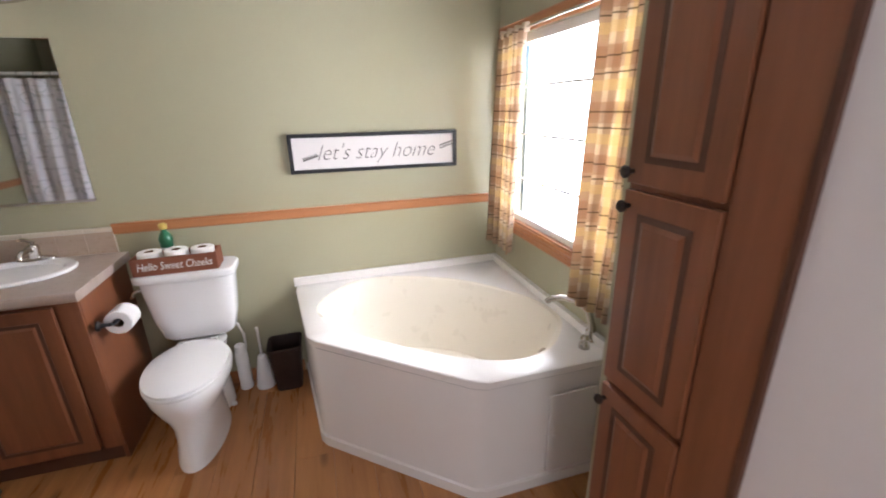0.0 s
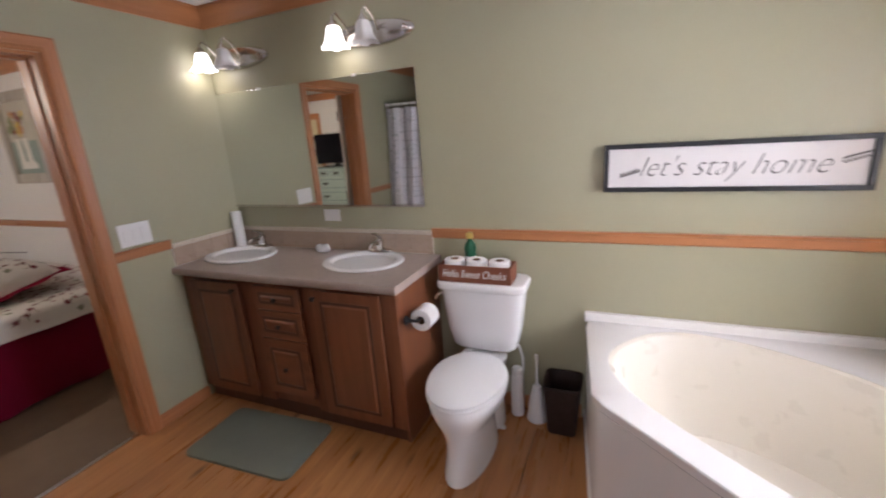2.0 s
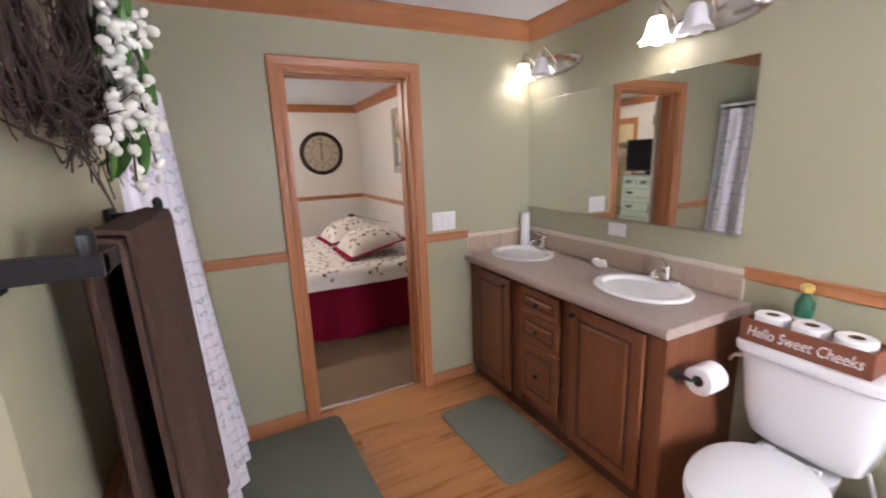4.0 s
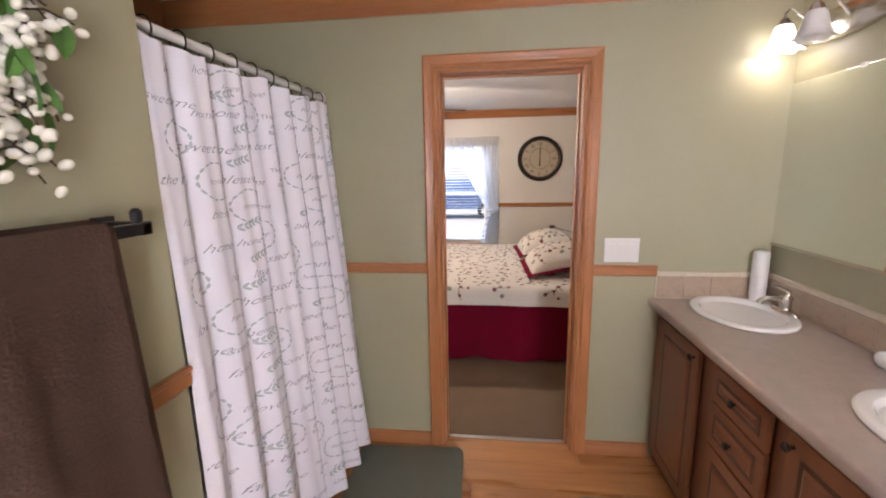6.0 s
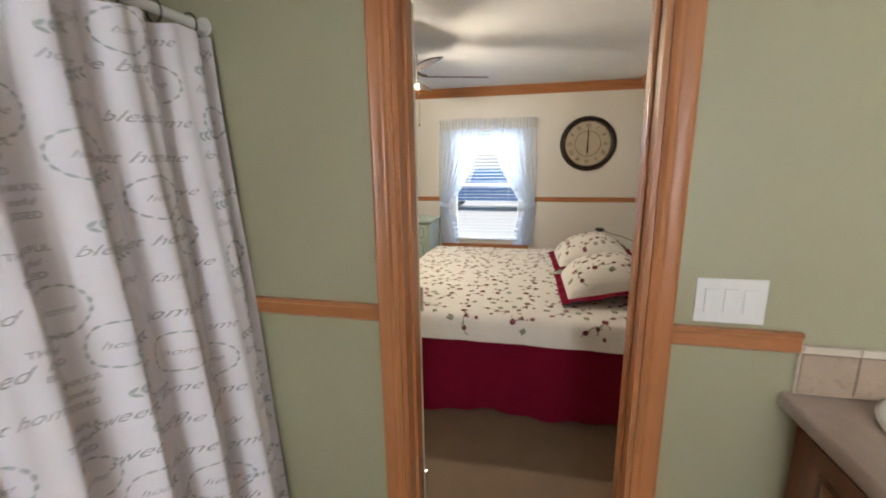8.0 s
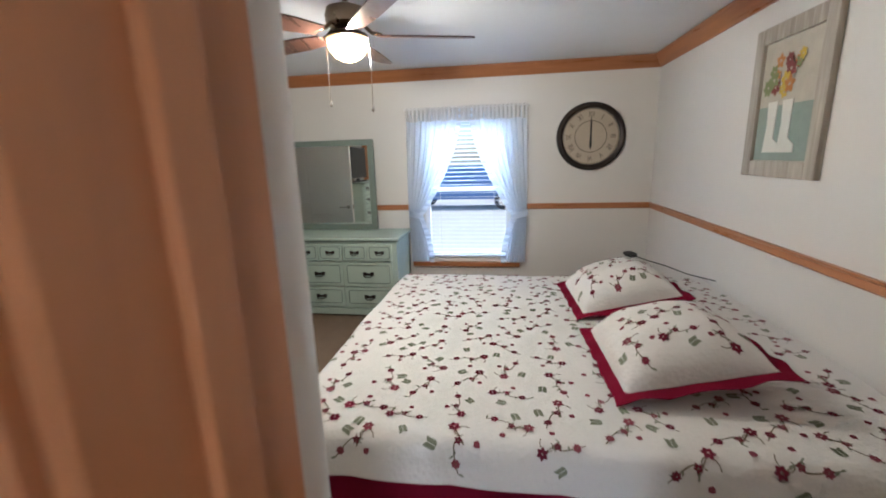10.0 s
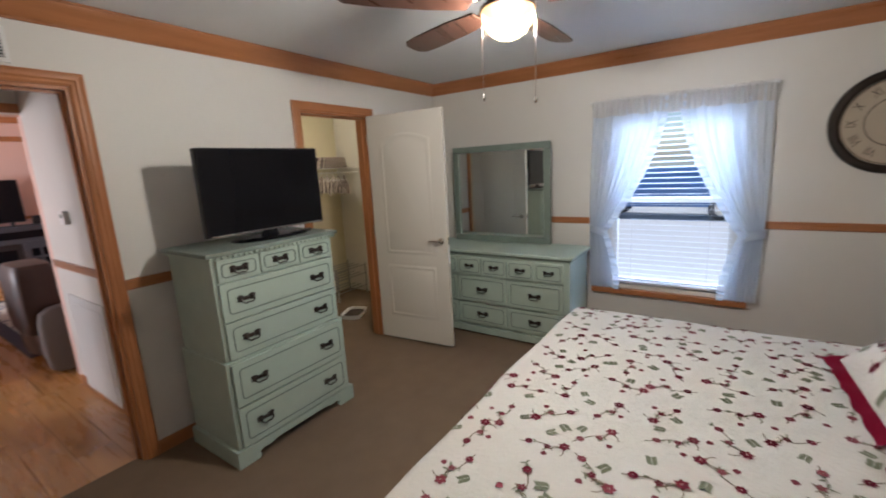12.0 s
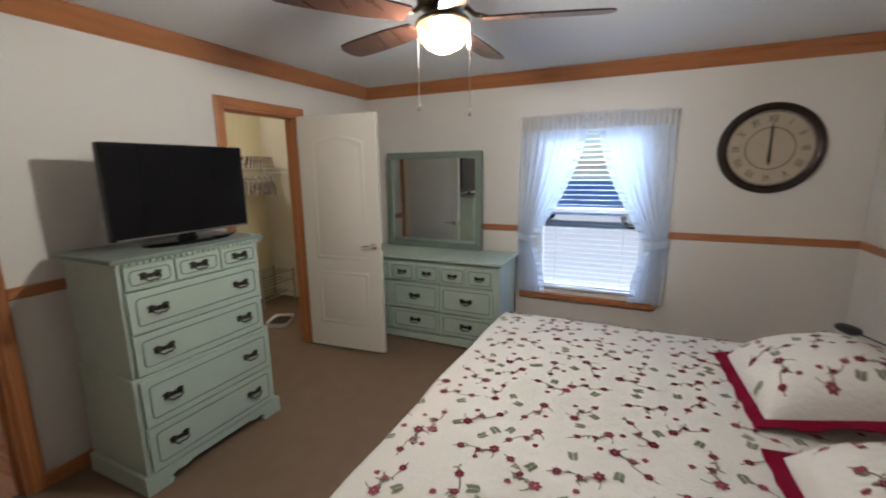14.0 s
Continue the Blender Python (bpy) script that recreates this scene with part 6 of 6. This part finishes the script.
def tie_back(side):
    """A sheer panel gathered to its outer side two thirds of the way down."""
    def fn(u, v):
        d = 1 - v
        wide, tie = 0.52, 0.105
        if d < 0.68:
            k = (d / 0.68) ** 1.5
            w = wide * (1 - k) + tie * k
        else:
            k = (d - 0.68) / 0.32
            w = tie + (0.20 - tie) * math.sin(min(1, k * 1.1) * math.pi / 2)
        yo = 0.60 + 0.015 * math.sin(3 * d)
        sagging = 0.10 * (1 - u) * math.sin(math.pi * min(1, d / 0.68)) * (1 if d < 0.68 else 0)
        y = yo - w * (1 - u) - 0.25 * sagging
        f = 0.016 * math.sin(u * 2 * math.pi * 7 + 2 * d) + 0.006 * math.sin(u * 2 * math.pi * 17)
        return (-6.185 + f * (0.6 + 0.6 * d), 1.15 + side * y, 2.00 - 1.57 * d)
    ob = thing("sheer_curtain", pose(0, 0, 0), "white sheer ruffled curtain panel tied back at the side", "curtain", "sheer curtains")
    part("voile", cloth(fn, 110, 60), SHEER, ob)
    part("ruffle", cloth(lambda u, v: tuple(Vector(fn(0.0, v)) + Vector((0.012 * math.sin(v * 160) + 0.012, -side * 0.05 * u + 0, 0.006 * math.sin(v * 120)))), 4, 160), SHEER, ob)
    yc = 1.155 + side * (0.60 - 0.055)
    part("tie_band", loft([[(-6.185 + 0.036 * math.cos(a), yc + 0.075 * math.sin(a), 0.94 + dz + 0.02 * math.sin(a) * side) for a in [2 * math.pi * q / 24 for q in range(24)]] for dz in (-0.03, 0.0, 0.03)], caps=False), SHEER, ob, "gathered tie-back band")


tie_back(-1), tie_back(1)
va = thing("valance", pose(0, 0, 0), "white gathered lace valance along the window top", "valance")
part("cloth", cloth(lambda u, v: (-6.165 + 0.012 * math.sin(u * 190) * (1.2 - v * 0.4), 0.545 + 1.21 * u, 2.02 - (0.125 + 0.014 * abs(math.sin(u * 24))) * (1 - v)), 220, 8), sheer("white_lace", (0.86, 0.84, 0.82), 0.12).m, va)
part("rod", moved(lathe([(0.008, 0), (0.008, 1.24)], 10), Matrix.Translation((-6.165, 0.535, 2.005)) @ Matrix.Rotation(radians(-90), 4, "X")), PLASTIC, va)
for y in (0.535, 1.765):
    part("bracket", box(-6.23, -6.16, y - 0.006, y + 0.006, 1.995, 2.015), PLASTIC, va)

# ---- outside ----
LAWN = plain("sunlit_pale_ground", (0.36, 0.36, 0.28), 0.95, vary=0.2, scale=0.6)
tagged(finish(box(-300, 300, -300, 300, -0.75, -0.7), "ground", LAWN, smooth=False), kind="structure")
tagged(finish(box(-40, -9.5, -3.5, 5.5, -0.699, -0.69), "driveway_pavement", plain("pale_concrete", (0.62, 0.60, 0.57), 0.9, vary=0.08, scale=1.2), smooth=False), kind="structure")
car = thing("parked_truck", pose(-20.0, -0.3, -0.69, 0, 0, 90), "blue pickup truck parked on the driveway", "truck")
BLUE = plain("blue_car_paint", (0.11, 0.19, 0.38), 0.25)
part("body", loft([[(x * k, y, z) for x, y in ((-2.6, -0.95), (2.6, -0.95), (2.6, 0.95), (-2.6, 0.95))] for z, k in ((0.45, 0.97), (0.6, 1.0), (1.05, 1.0), (1.15, 0.98))]), BLUE, car, bevel=0.06)
part("cab", loft([[(x * k + 0.2, y * k, z) for x, y in ((-1.1, -0.85), (1.2, -0.85), (1.2, 0.85), (-1.1, 0.85))] for z, k in ((1.1, 1.0), (1.7, 0.82), (1.78, 0.76))]), BLUE, car, bevel=0.05)
part("windscreen", moved(box(-0.02, 0.02, -0.7, 0.7, 0, 0.5), Matrix.Translation((1.36, 0, 1.17)) @ Matrix.Rotation(radians(-22), 4, "Y")), BLACKGLOSS, car)
for x in (-1.7, 1.7):
    for y in (-0.9, 0.9):
        wl = part("wheel", moved(lathe([(0.2, -0.11), (0.36, -0.11), (0.38, 0), (0.36, 0.11), (0.2, 0.11)], 24), Matrix.Translation((x, y, 0.38)) @ Matrix.Rotation(radians(90), 4, "X")), BLACK, car)
        part("rim", moved(lathe([(0.001, -0.12), (0.2, -0.12), (0.2, 0.12), (0.001, 0.12)], 20), Matrix.Translation((x, y, 0.38)) @ Matrix.Rotation(radians(90), 4, "X")), CHROME, wl)
FOLIAGE = plain("sunlit_foliage", (0.085, 0.13, 0.05), 0.8, vary=0.3, scale=2)
BARK = plain("grey_bark", (0.13, 0.10, 0.08), 0.9, vary=0.3, scale=8)


def tree(x, y, h, seed):
    r = random.Random(seed)
    t = thing("tree", pose(x, y, -0.72), "leafy green tree beyond the driveway", "tree", "trees outside")
    trunk = tube([(0, 0, 0), (0.05, 0.02, h * 0.3), (-0.05, 0.06, h * 0.6), (0.05, 0, h * 0.85)], 0.16, 9, taper=[1.3, 1, 0.7, 0.3])
    for i in range(7):
        a, z = r.uniform(0, 6.3), h * r.uniform(0.35, 0.75)
        tube([(0, 0, z), (0.9 * math.cos(a), 0.9 * math.sin(a), z + 0.5), (1.7 * math.cos(a), 1.7 * math.sin(a), z + 0.8)], 0.06, 6, trunk, taper=[1, 0.7, 0.3])
    part("trunk", trunk, BARK, t)
    vs, fs = [], []
    for i in range(2600):
        a, e, q = r.uniform(0, 6.3), r.uniform(-1, 1), r.random() ** 0.45
        k = 1 + 0.35 * noise.noise((2 * math.cos(a), 2 * math.sin(a), 2 * e + seed))
        c = Vector((h * 0.33 * k * q * math.cos(a) * math.sqrt(1 - e * e), h * 0.33 * k * q * math.sin(a) * math.sqrt(1 - e * e), h * 0.66 + h * 0.32 * k * q * e))
        u = Vector((r.gauss(0, 1), r.gauss(0, 1), r.gauss(0, 1))).normalized()
        v = u.orthogonal().normalized()
        s = r.uniform(0.07, 0.14)
        n = len(vs)
        vs += [c - u * s, c + v * s * 0.5, c + u * s, c - v * s * 0.5]
        fs.append((n, n + 1, n + 2, n + 3))
    me = bpy.data.meshes.new("crown")
    me.from_pydata(vs, [], fs)
    me.materials.append(FOLIAGE)
    cr = new("crown", me)
    cr.parent = t
    tagged(cr, kind="stuff")


tree(-24, 6.5, 6.5, 1), tree(-26, -4.0, 7.5, 2), tree(-31, 1.5, 6.0, 3), tree(-36, -9, 8, 4), tree(-34, 11, 8, 5)
# Emissive sheet stands in for the blown-out daylight beyond the tub window.
DAYLIGHT_GLOW = glow("bright_overexposed_daylight", (0.95, 0.97, 1.0), 2.6)
tagged(finish(box(5.5, 5.55, -2.0, 8.0, -0.69, 6.0), "backdrop", DAYLIGHT_GLOW, smooth=False), kind="structure")

# ---- closet ----
sh = thing("wire_shelf", pose(-6.22, -2.67, 1.60), "white wire closet shelf with a hanging rail", "shelf")
part("front_wire", tube([(0.005, 0.38, 0), (2.0, 0.38, 0)], 0.004, 6), PLASTIC, sh)
part("hang_rail", tube([(0.005, 0.36, -0.05), (2.0, 0.36, -0.05)], 0.006, 8), PLASTIC, sh)
for i in range(30):
    part("wire", tube([(0.02 + 0.068 * i, 0.0, 0), (0.02 + 0.068 * i, 0.38, 0)], 0.0022, 5), PLASTIC, sh)
for x in (0.3, 1.2):
    part("brace", tube([(x, 0.0, -0.28), (x, 0.36, -0.01)], 0.004, 6), PLASTIC, sh)


def stripes(name, a, b, freq, axis):
    n = Nodes(name, 0.95)
    s = n.add("ShaderNodeSeparateXYZ", Vector=n.co).outputs[axis]
    f = n.maths("FRACT", n.maths("MULTIPLY", s, freq))
    n.colour(n.mix(n.maths("GREATER_THAN", f, 0.5), a, b)).bump(n.noise(300.0), 0.4)
    return n.m


STRIPE = stripes("black_and_cream_stripes", (0.05, 0.03, 0.035), (0.55, 0.47, 0.42), 22.0, 0)
ob = thing("folded_blanket", pose(-5.86, -2.44, 1.604), "folded dark striped blanket on the wire shelf", "blanket")
for i in range(3):
    part("fold", moved(loft([[(p[0] * 0.23 * k, p[1] * 0.14 * k, z) for p in ring(0, 0, 0, 1, 1, 28, 4.5)] for z, k in ((0.0, 0.95), (0.012, 1.0), (0.03, 1.0), (0.042, 0.94))]), Matrix.Translation((0.01 * i, 0.006 * i, 0.041 * i)) @ Matrix.Rotation(0.05 * i, 4, "Z")), STRIPE, ob)
for i in range(5):
    ob = thing("hanging_shirt", pose(-5.98 + 0.085 * i, -2.31, 1.535, 0, 0, 60 + 6 * i), "striped shirt on a hanger under the shelf", "shirt", "shirts in the closet")
    part("hanger", tube([(0, 0, 0.03), (0.012, 0, 0.022), (0, 0, 0.0), (0.17, 0, -0.07), (-0.17, 0, -0.07), (0, 0, 0.0)], 0.003, 6), PLASTIC, ob)
    thicken(part("cloth", cloth(lambda u, v: (0.18 * (2 * u - 1) * (0.55 + 0.45 * (1 - v) ** 0.4), 0.015 * math.sin(u * 14 + i) * (1 - v), -0.02 - 0.05 * abs(2 * u - 1) - 0.17 * (1 - v)), 20, 12), STRIPE, ob), 0.006)
ob = thing("shoe_rack", pose(-5.98, -2.45, 0), "grey metal shoe rack on the closet floor", "rack")
STEEL = plain("grey_steel_tube", (0.35, 0.34, 0.32), 0.4, 0.7)
for x in (-0.2, 0.28):
    for y in (-0.16, 0.16):
        part("post", tube([(x, y, 0), (x, y, 0.40)], 0.010, 8), STEEL, ob)
for z in (0.10, 0.26, 0.37):
    for y in (-0.15, -0.05, 0.05, 0.15):
        part("rung", tube([(-0.2, y, z), (0.28, y, z)], 0.006, 6), STEEL, ob)
ob = thing("floor_tray", pose(-5.46, -1.79, 0, 0, 0, 25), "low grey tray with dark contents on the closet floor", "tray")
part("tray", loft([[(p[0] * 0.15 * k, p[1] * 0.11 * k, z) for p in ring(0, 0, 0, 1, 1, 28, 5)] for z, k in ((0.0, 0.88), (0.045, 1.0), (0.05, 1.02), (0.045, 0.95), (0.012, 0.84))]), PLASTIC, ob)
part("filling", loft([[(p[0] * 0.13, p[1] * 0.09, z) for p in ring(0, 0, 0, 1, 1, 20, 4)] for z in (0.014, 0.03)]), DARK, ob)

ob = thing("closet_light", pose(-5.2, -1.95, TOP), "small round closet ceiling light, switched on", "ceiling light")
part("base", lathe([(0.07, 0), (0.07, -0.015), (0.05, -0.03)], 24), PLASTIC, ob)
part("globe", lathe([(0.05, -0.03), (0.075, -0.06), (0.07, -0.10), (0.03, -0.125), (0.001, -0.128)], 24, caps=False), glow("lit_globe", (1.0, 0.85, 0.6), 3.0), ob)
lamp("closet_bulb", "POINT", Matrix.Translation((-5.2, -1.95, TOP - 0.16)), CLOSET_W, (1.0, 0.82, 0.55), 0.06)

# ---- hall and living room ----
ob = thing("return_air_panel", pose(-3.329, -2.16, 0.40, 0, 0, 90), "white louvred return air panel low on the hall wall", "vent panel")
part("frame", box(-0.34, 0.34, -0.014, 0.0, -0.37, 0.37), PLASTIC, ob, bevel=0.004)
part("inset", box(-0.29, 0.29, -0.019, -0.013, -0.32, 0.32), PLASTIC, ob, bevel=0.003)
ob = thing("thermostat", pose(-3.329, -2.16, 1.348, 0, 0, 90), "small white thermostat on the hall wall", "thermostat")
part("body", box(-0.05, 0.05, -0.028, 0, -0.045, 0.045), PLASTIC, ob, bevel=0.006)
part("display", box(-0.03, 0.03, -0.0295, -0.027, 0.0, 0.025), MINT_DARK, ob)
for z, h, d in ((2.44, 0.09, 0.03), (2.80, 0.16, 0.05)):
    tagged(finish(box(-6.9, 0.9, -9.23, -9.23 + d, z - h / 2, z + h / 2), "beam_trim", TRIM_X, bevel=0.006), kind="structure")
mould("rail_trim", RAIL, [(-6.9, -9.23), (0.9, -9.23)], TRIM_X, 1.03)
SLATE = plain("slate_grey_painted_wood", (0.055, 0.06, 0.075), 0.5, vary=0.12, scale=8)
st = thing("media_console", pose(-3.885, -9.0, 0, 0, 0, 180), "slate grey media console with a fireplace insert and glass doors", "console")
part("body", box(-0.81, 0.81, -0.38, 0.0, 0.03, 0.88), SLATE, st, bevel=0.006)
part("top", box(-0.84, 0.84, -0.41, 0.01, 0.88, 0.92), SLATE, st, bevel=0.006)
# Solid black panel painted in for the shaded inside of a shelf.
part("open_shelf", box(-0.74, 0.74, -0.385, -0.36, 0.70, 0.83), BLACKGLOSS, st)
part("fireplace", box(-0.33, 0.33, -0.39, -0.37, 0.12, 0.62), BLACK, st, "black fireplace insert", bevel=0.004)
part("firebox_glass", box(-0.26, 0.26, -0.394, -0.388, 0.18, 0.52), BLACKGLOSS, st)
for s in (-1, 1):
    dd = part("door", box(s * 0.57 - 0.2, s * 0.57 + 0.2, -0.398, -0.38, 0.08, 0.64), SLATE, st, bevel=0.004)
    for i in (-1, 1):
        for z in (0.44, 0.26):
            part("pane", box(s * 0.57 + i * 0.075 - 0.055, s * 0.57 + i * 0.075 + 0.055, -0.401, -0.397, z - 0.07, z + 0.07), BLACKGLOSS, dd)
t2 = thing("large_television", pose(-3.76, -8.82, 0.92, 0, 0, 180), "large black flat television on the console", "television")
part("casing", box(-0.63, 0.63, -0.02, 0.03, 0.06, 0.80), BLACK, t2, bevel=0.006)
part("screen", box(-0.61, 0.61, -0.0225, -0.018, 0.085, 0.785), BLACKGLOSS, t2)
for x in (-0.45, 0.45):
    part("foot", box(x - 0.012, x + 0.012, -0.11, 0.11, 0, 0.07), BLACK, t2, bevel=0.004)
ob = thing("cable_box", pose(-4.56, -8.85, 0.92, 0, 0, 180), "small dark set-top speaker on the console", "speaker")
part("body", box(-0.08, 0.08, -0.06, 0.06, 0, 0.15), BLACK, ob, bevel=0.01)
LEATHER = plain("dark_brown_leather", (0.05, 0.03, 0.028), 0.45, vary=0.25, scale=12, bump=0.3, bump_scale=60)
GREYSUEDE = fabric("grey_suede", (0.23, 0.21, 0.21))


def lump(w, d, h, mat, name, parent, m, power=4.0, label=""):
    return part(name, moved(loft([[(p[0] * w * k, p[1] * d * k, z * h) for p in ring(0, 0, 0, 1, 1, 32, power)] for z, k in ((0, 0.86), (0.06, 0.96), (0.3, 1.0), (0.75, 1.0), (0.9, 0.95), (0.98, 0.8), (1.0, 0.5))]), m), mat, parent, label)


so = thing("sofa", pose(-2.60, -4.95, 0, 0, 0, 90), "dark brown and grey reclining sofa", "sofa")
lump(0.95, 0.42, 0.42, LEATHER, "seat", so, pose(0, 0, 0.03), 6)
lump(0.95, 0.16, 0.60, LEATHER, "backrest", so, pose(0, 0.38, 0.38), 5)
for x in (-1.0, 1.0):
    lump(0.13, 0.46, 0.62, GREYSUEDE, "arm", so, pose(x, 0, 0.02), 4)
    lump(0.16, 0.40, 0.16, GREYSUEDE, "arm_pad", so, pose(x, -0.03, 0.56), 3)
lump(0.85, 0.14, 0.30, GREYSUEDE, "cushion", so, pose(0, 0.22, 0.44), 4)
re = thing("recliner", pose(-3.60, -3.45, 0, 0, 0, -90), "grey suede recliner with dark leather sides", "armchair")
lump(0.28, 0.34, 0.44, GREYSUEDE, "seat", re, pose(0, 0, 0.03), 5)
lump(0.30, 0.15, 0.60, LEATHER, "backrest", re, pose(0, 0.30, 0.34), 5)
for x in (-0.34, 0.34):
    lump(0.10, 0.40, 0.56, GREYSUEDE, "arm", re, pose(x, -0.02, 0.02), 4)
    lump(0.12, 0.30, 0.14, GREYSUEDE, "arm_pad", re, pose(x, -0.14, 0.50), 3)
ta = thing("side_table", pose(-3.98, -5.4, 0), "small white side table", "table")
part("tabletop", box(-0.25, 0.25, -0.25, 0.25, 0.52, 0.555), WHITE_PAINT, ta, bevel=0.006)
for x in (-0.21, 0.21):
    for y in (-0.21, 0.21):
        part("leg", box(x - 0.022, x + 0.022, y - 0.022, y + 0.022, 0, 0.52), WHITE_PAINT, ta, bevel=0.003)
n = Nodes("cream_and_grey_pattern_rug", 0.95)
v = n.add("ShaderNodeTexVoronoi", Vector=n.co, Scale=9.0).outputs["Distance"]
n.colour(n.mix(n.ramp(v, (0.2, (0, 0, 0)), (0.45, (1, 1, 1))), (0.16, 0.15, 0.18), (0.50, 0.46, 0.42))).bump(n.noise(300.0), 0.6)
ob = thing("area_rug", pose(-4.28, -5.3, -0.001), "cream and grey patterned area rug with a dark border", "rug")
part("border", box(-1.05, 1.05, -1.58, 1.55, 0, 0.010), fabric("dark_grey_border", (0.10, 0.10, 0.13)), ob, bevel=0.003)
part("field", box(-0.93, 0.93, -1.45, 1.42, 0.009, 0.013), n.m, ob)

# ---- floor planks and wall tiles ----
rng = random.Random(21)


def planks(parent, x0, x1, y0, y1, w, length, mat, z):
    """Boards along y with staggered ends and hairline seams."""
    col, x = 0, x0
    while x < x1 - 1e-4:
        xe = min(x + w, x1)
        y = y0 - rng.uniform(0, length)
        while y < y1:
            a, b = max(y, y0), min(y + length, y1)
            if b - a > 0.02:
                ob = part("plank", box(-(xe - x) / 2 + 0.0006, (xe - x) / 2 - 0.0006, -(b - a) / 2 + 0.0008, (b - a) / 2 - 0.0008, -0.010, 0.0), mat, parent, bevel=0.0009)
                ob.location = ((x + xe) / 2, (a + b) / 2, z)
            y += length
        x = xe


floors = {o.name: o for o in scene.objects if o.name.startswith("floor_")}
planks(floors["floor_bath"], -2.062, 1.595, -1.30, 3.0, 0.178, 1.21, PLANK, -0.0005)
planks(floors["floor_hall"], -3.33, -2.24, -2.68, -1.187, 0.178, 1.21, HALLPLANK, -0.0005)
planks(floors["floor_living"], -4.7, -2.0, -9.23, -2.68, 0.178, 1.21, HALLPLANK, -0.0005)
rest = bmesh.new()
for i in range(14):
    for x0 in (-7.0, -1.995):
        wx = (2.29 if x0 < -5 else 2.99) / 14
        for k in range(6):
            box(x0 + wx * i + 0.0006, x0 + wx * (i + 1) - 0.0006, -9.23 + 1.09 * k + 0.001, -9.23 + 1.09 * (k + 1) - 0.001, -0.011, -0.0005, rest)
tagged(part("far_planks", rest, HALLPLANK, floors["floor_living"], smooth=False), kind="stuff")
for i in range(12):
    x0, x1 = -1.995 + 0.1222 * i, -1.995 + 0.1222 * (i + 1)
    ob = part("tile", box(-0.0605, 0.0605, -0.005, 0.004, -0.055, 0.055), TILE, bs, bevel=0.0015)
    ob.location = ((x0 + x1) / 2, 2.989, 0.958)
    ob = part("cap_tile", box(-0.0605, 0.0605, -0.006, 0.006, -0.009, 0.009), GROUT, bs, bevel=0.003)
    ob.location = ((x0 + x1) / 2, 2.989, 1.027)
for i in range(4):
    y0, y1 = 2.482 + 0.1255 * i, 2.482 + 0.1255 * (i + 1)
    ob = part("tile", box(-0.004, 0.005, -0.061, 0.061, -0.055, 0.055), TILE, box_w, bevel=0.0015)
    ob.location = (-1.989, (y0 + y1) / 2, 0.958)
    ob = part("cap_tile", box(-0.006, 0.006, -0.061, 0.061, -0.009, 0.009), GROUT, box_w, bevel=0.003)
    ob.location = (-1.989, (y0 + y1) / 2, 1.027)
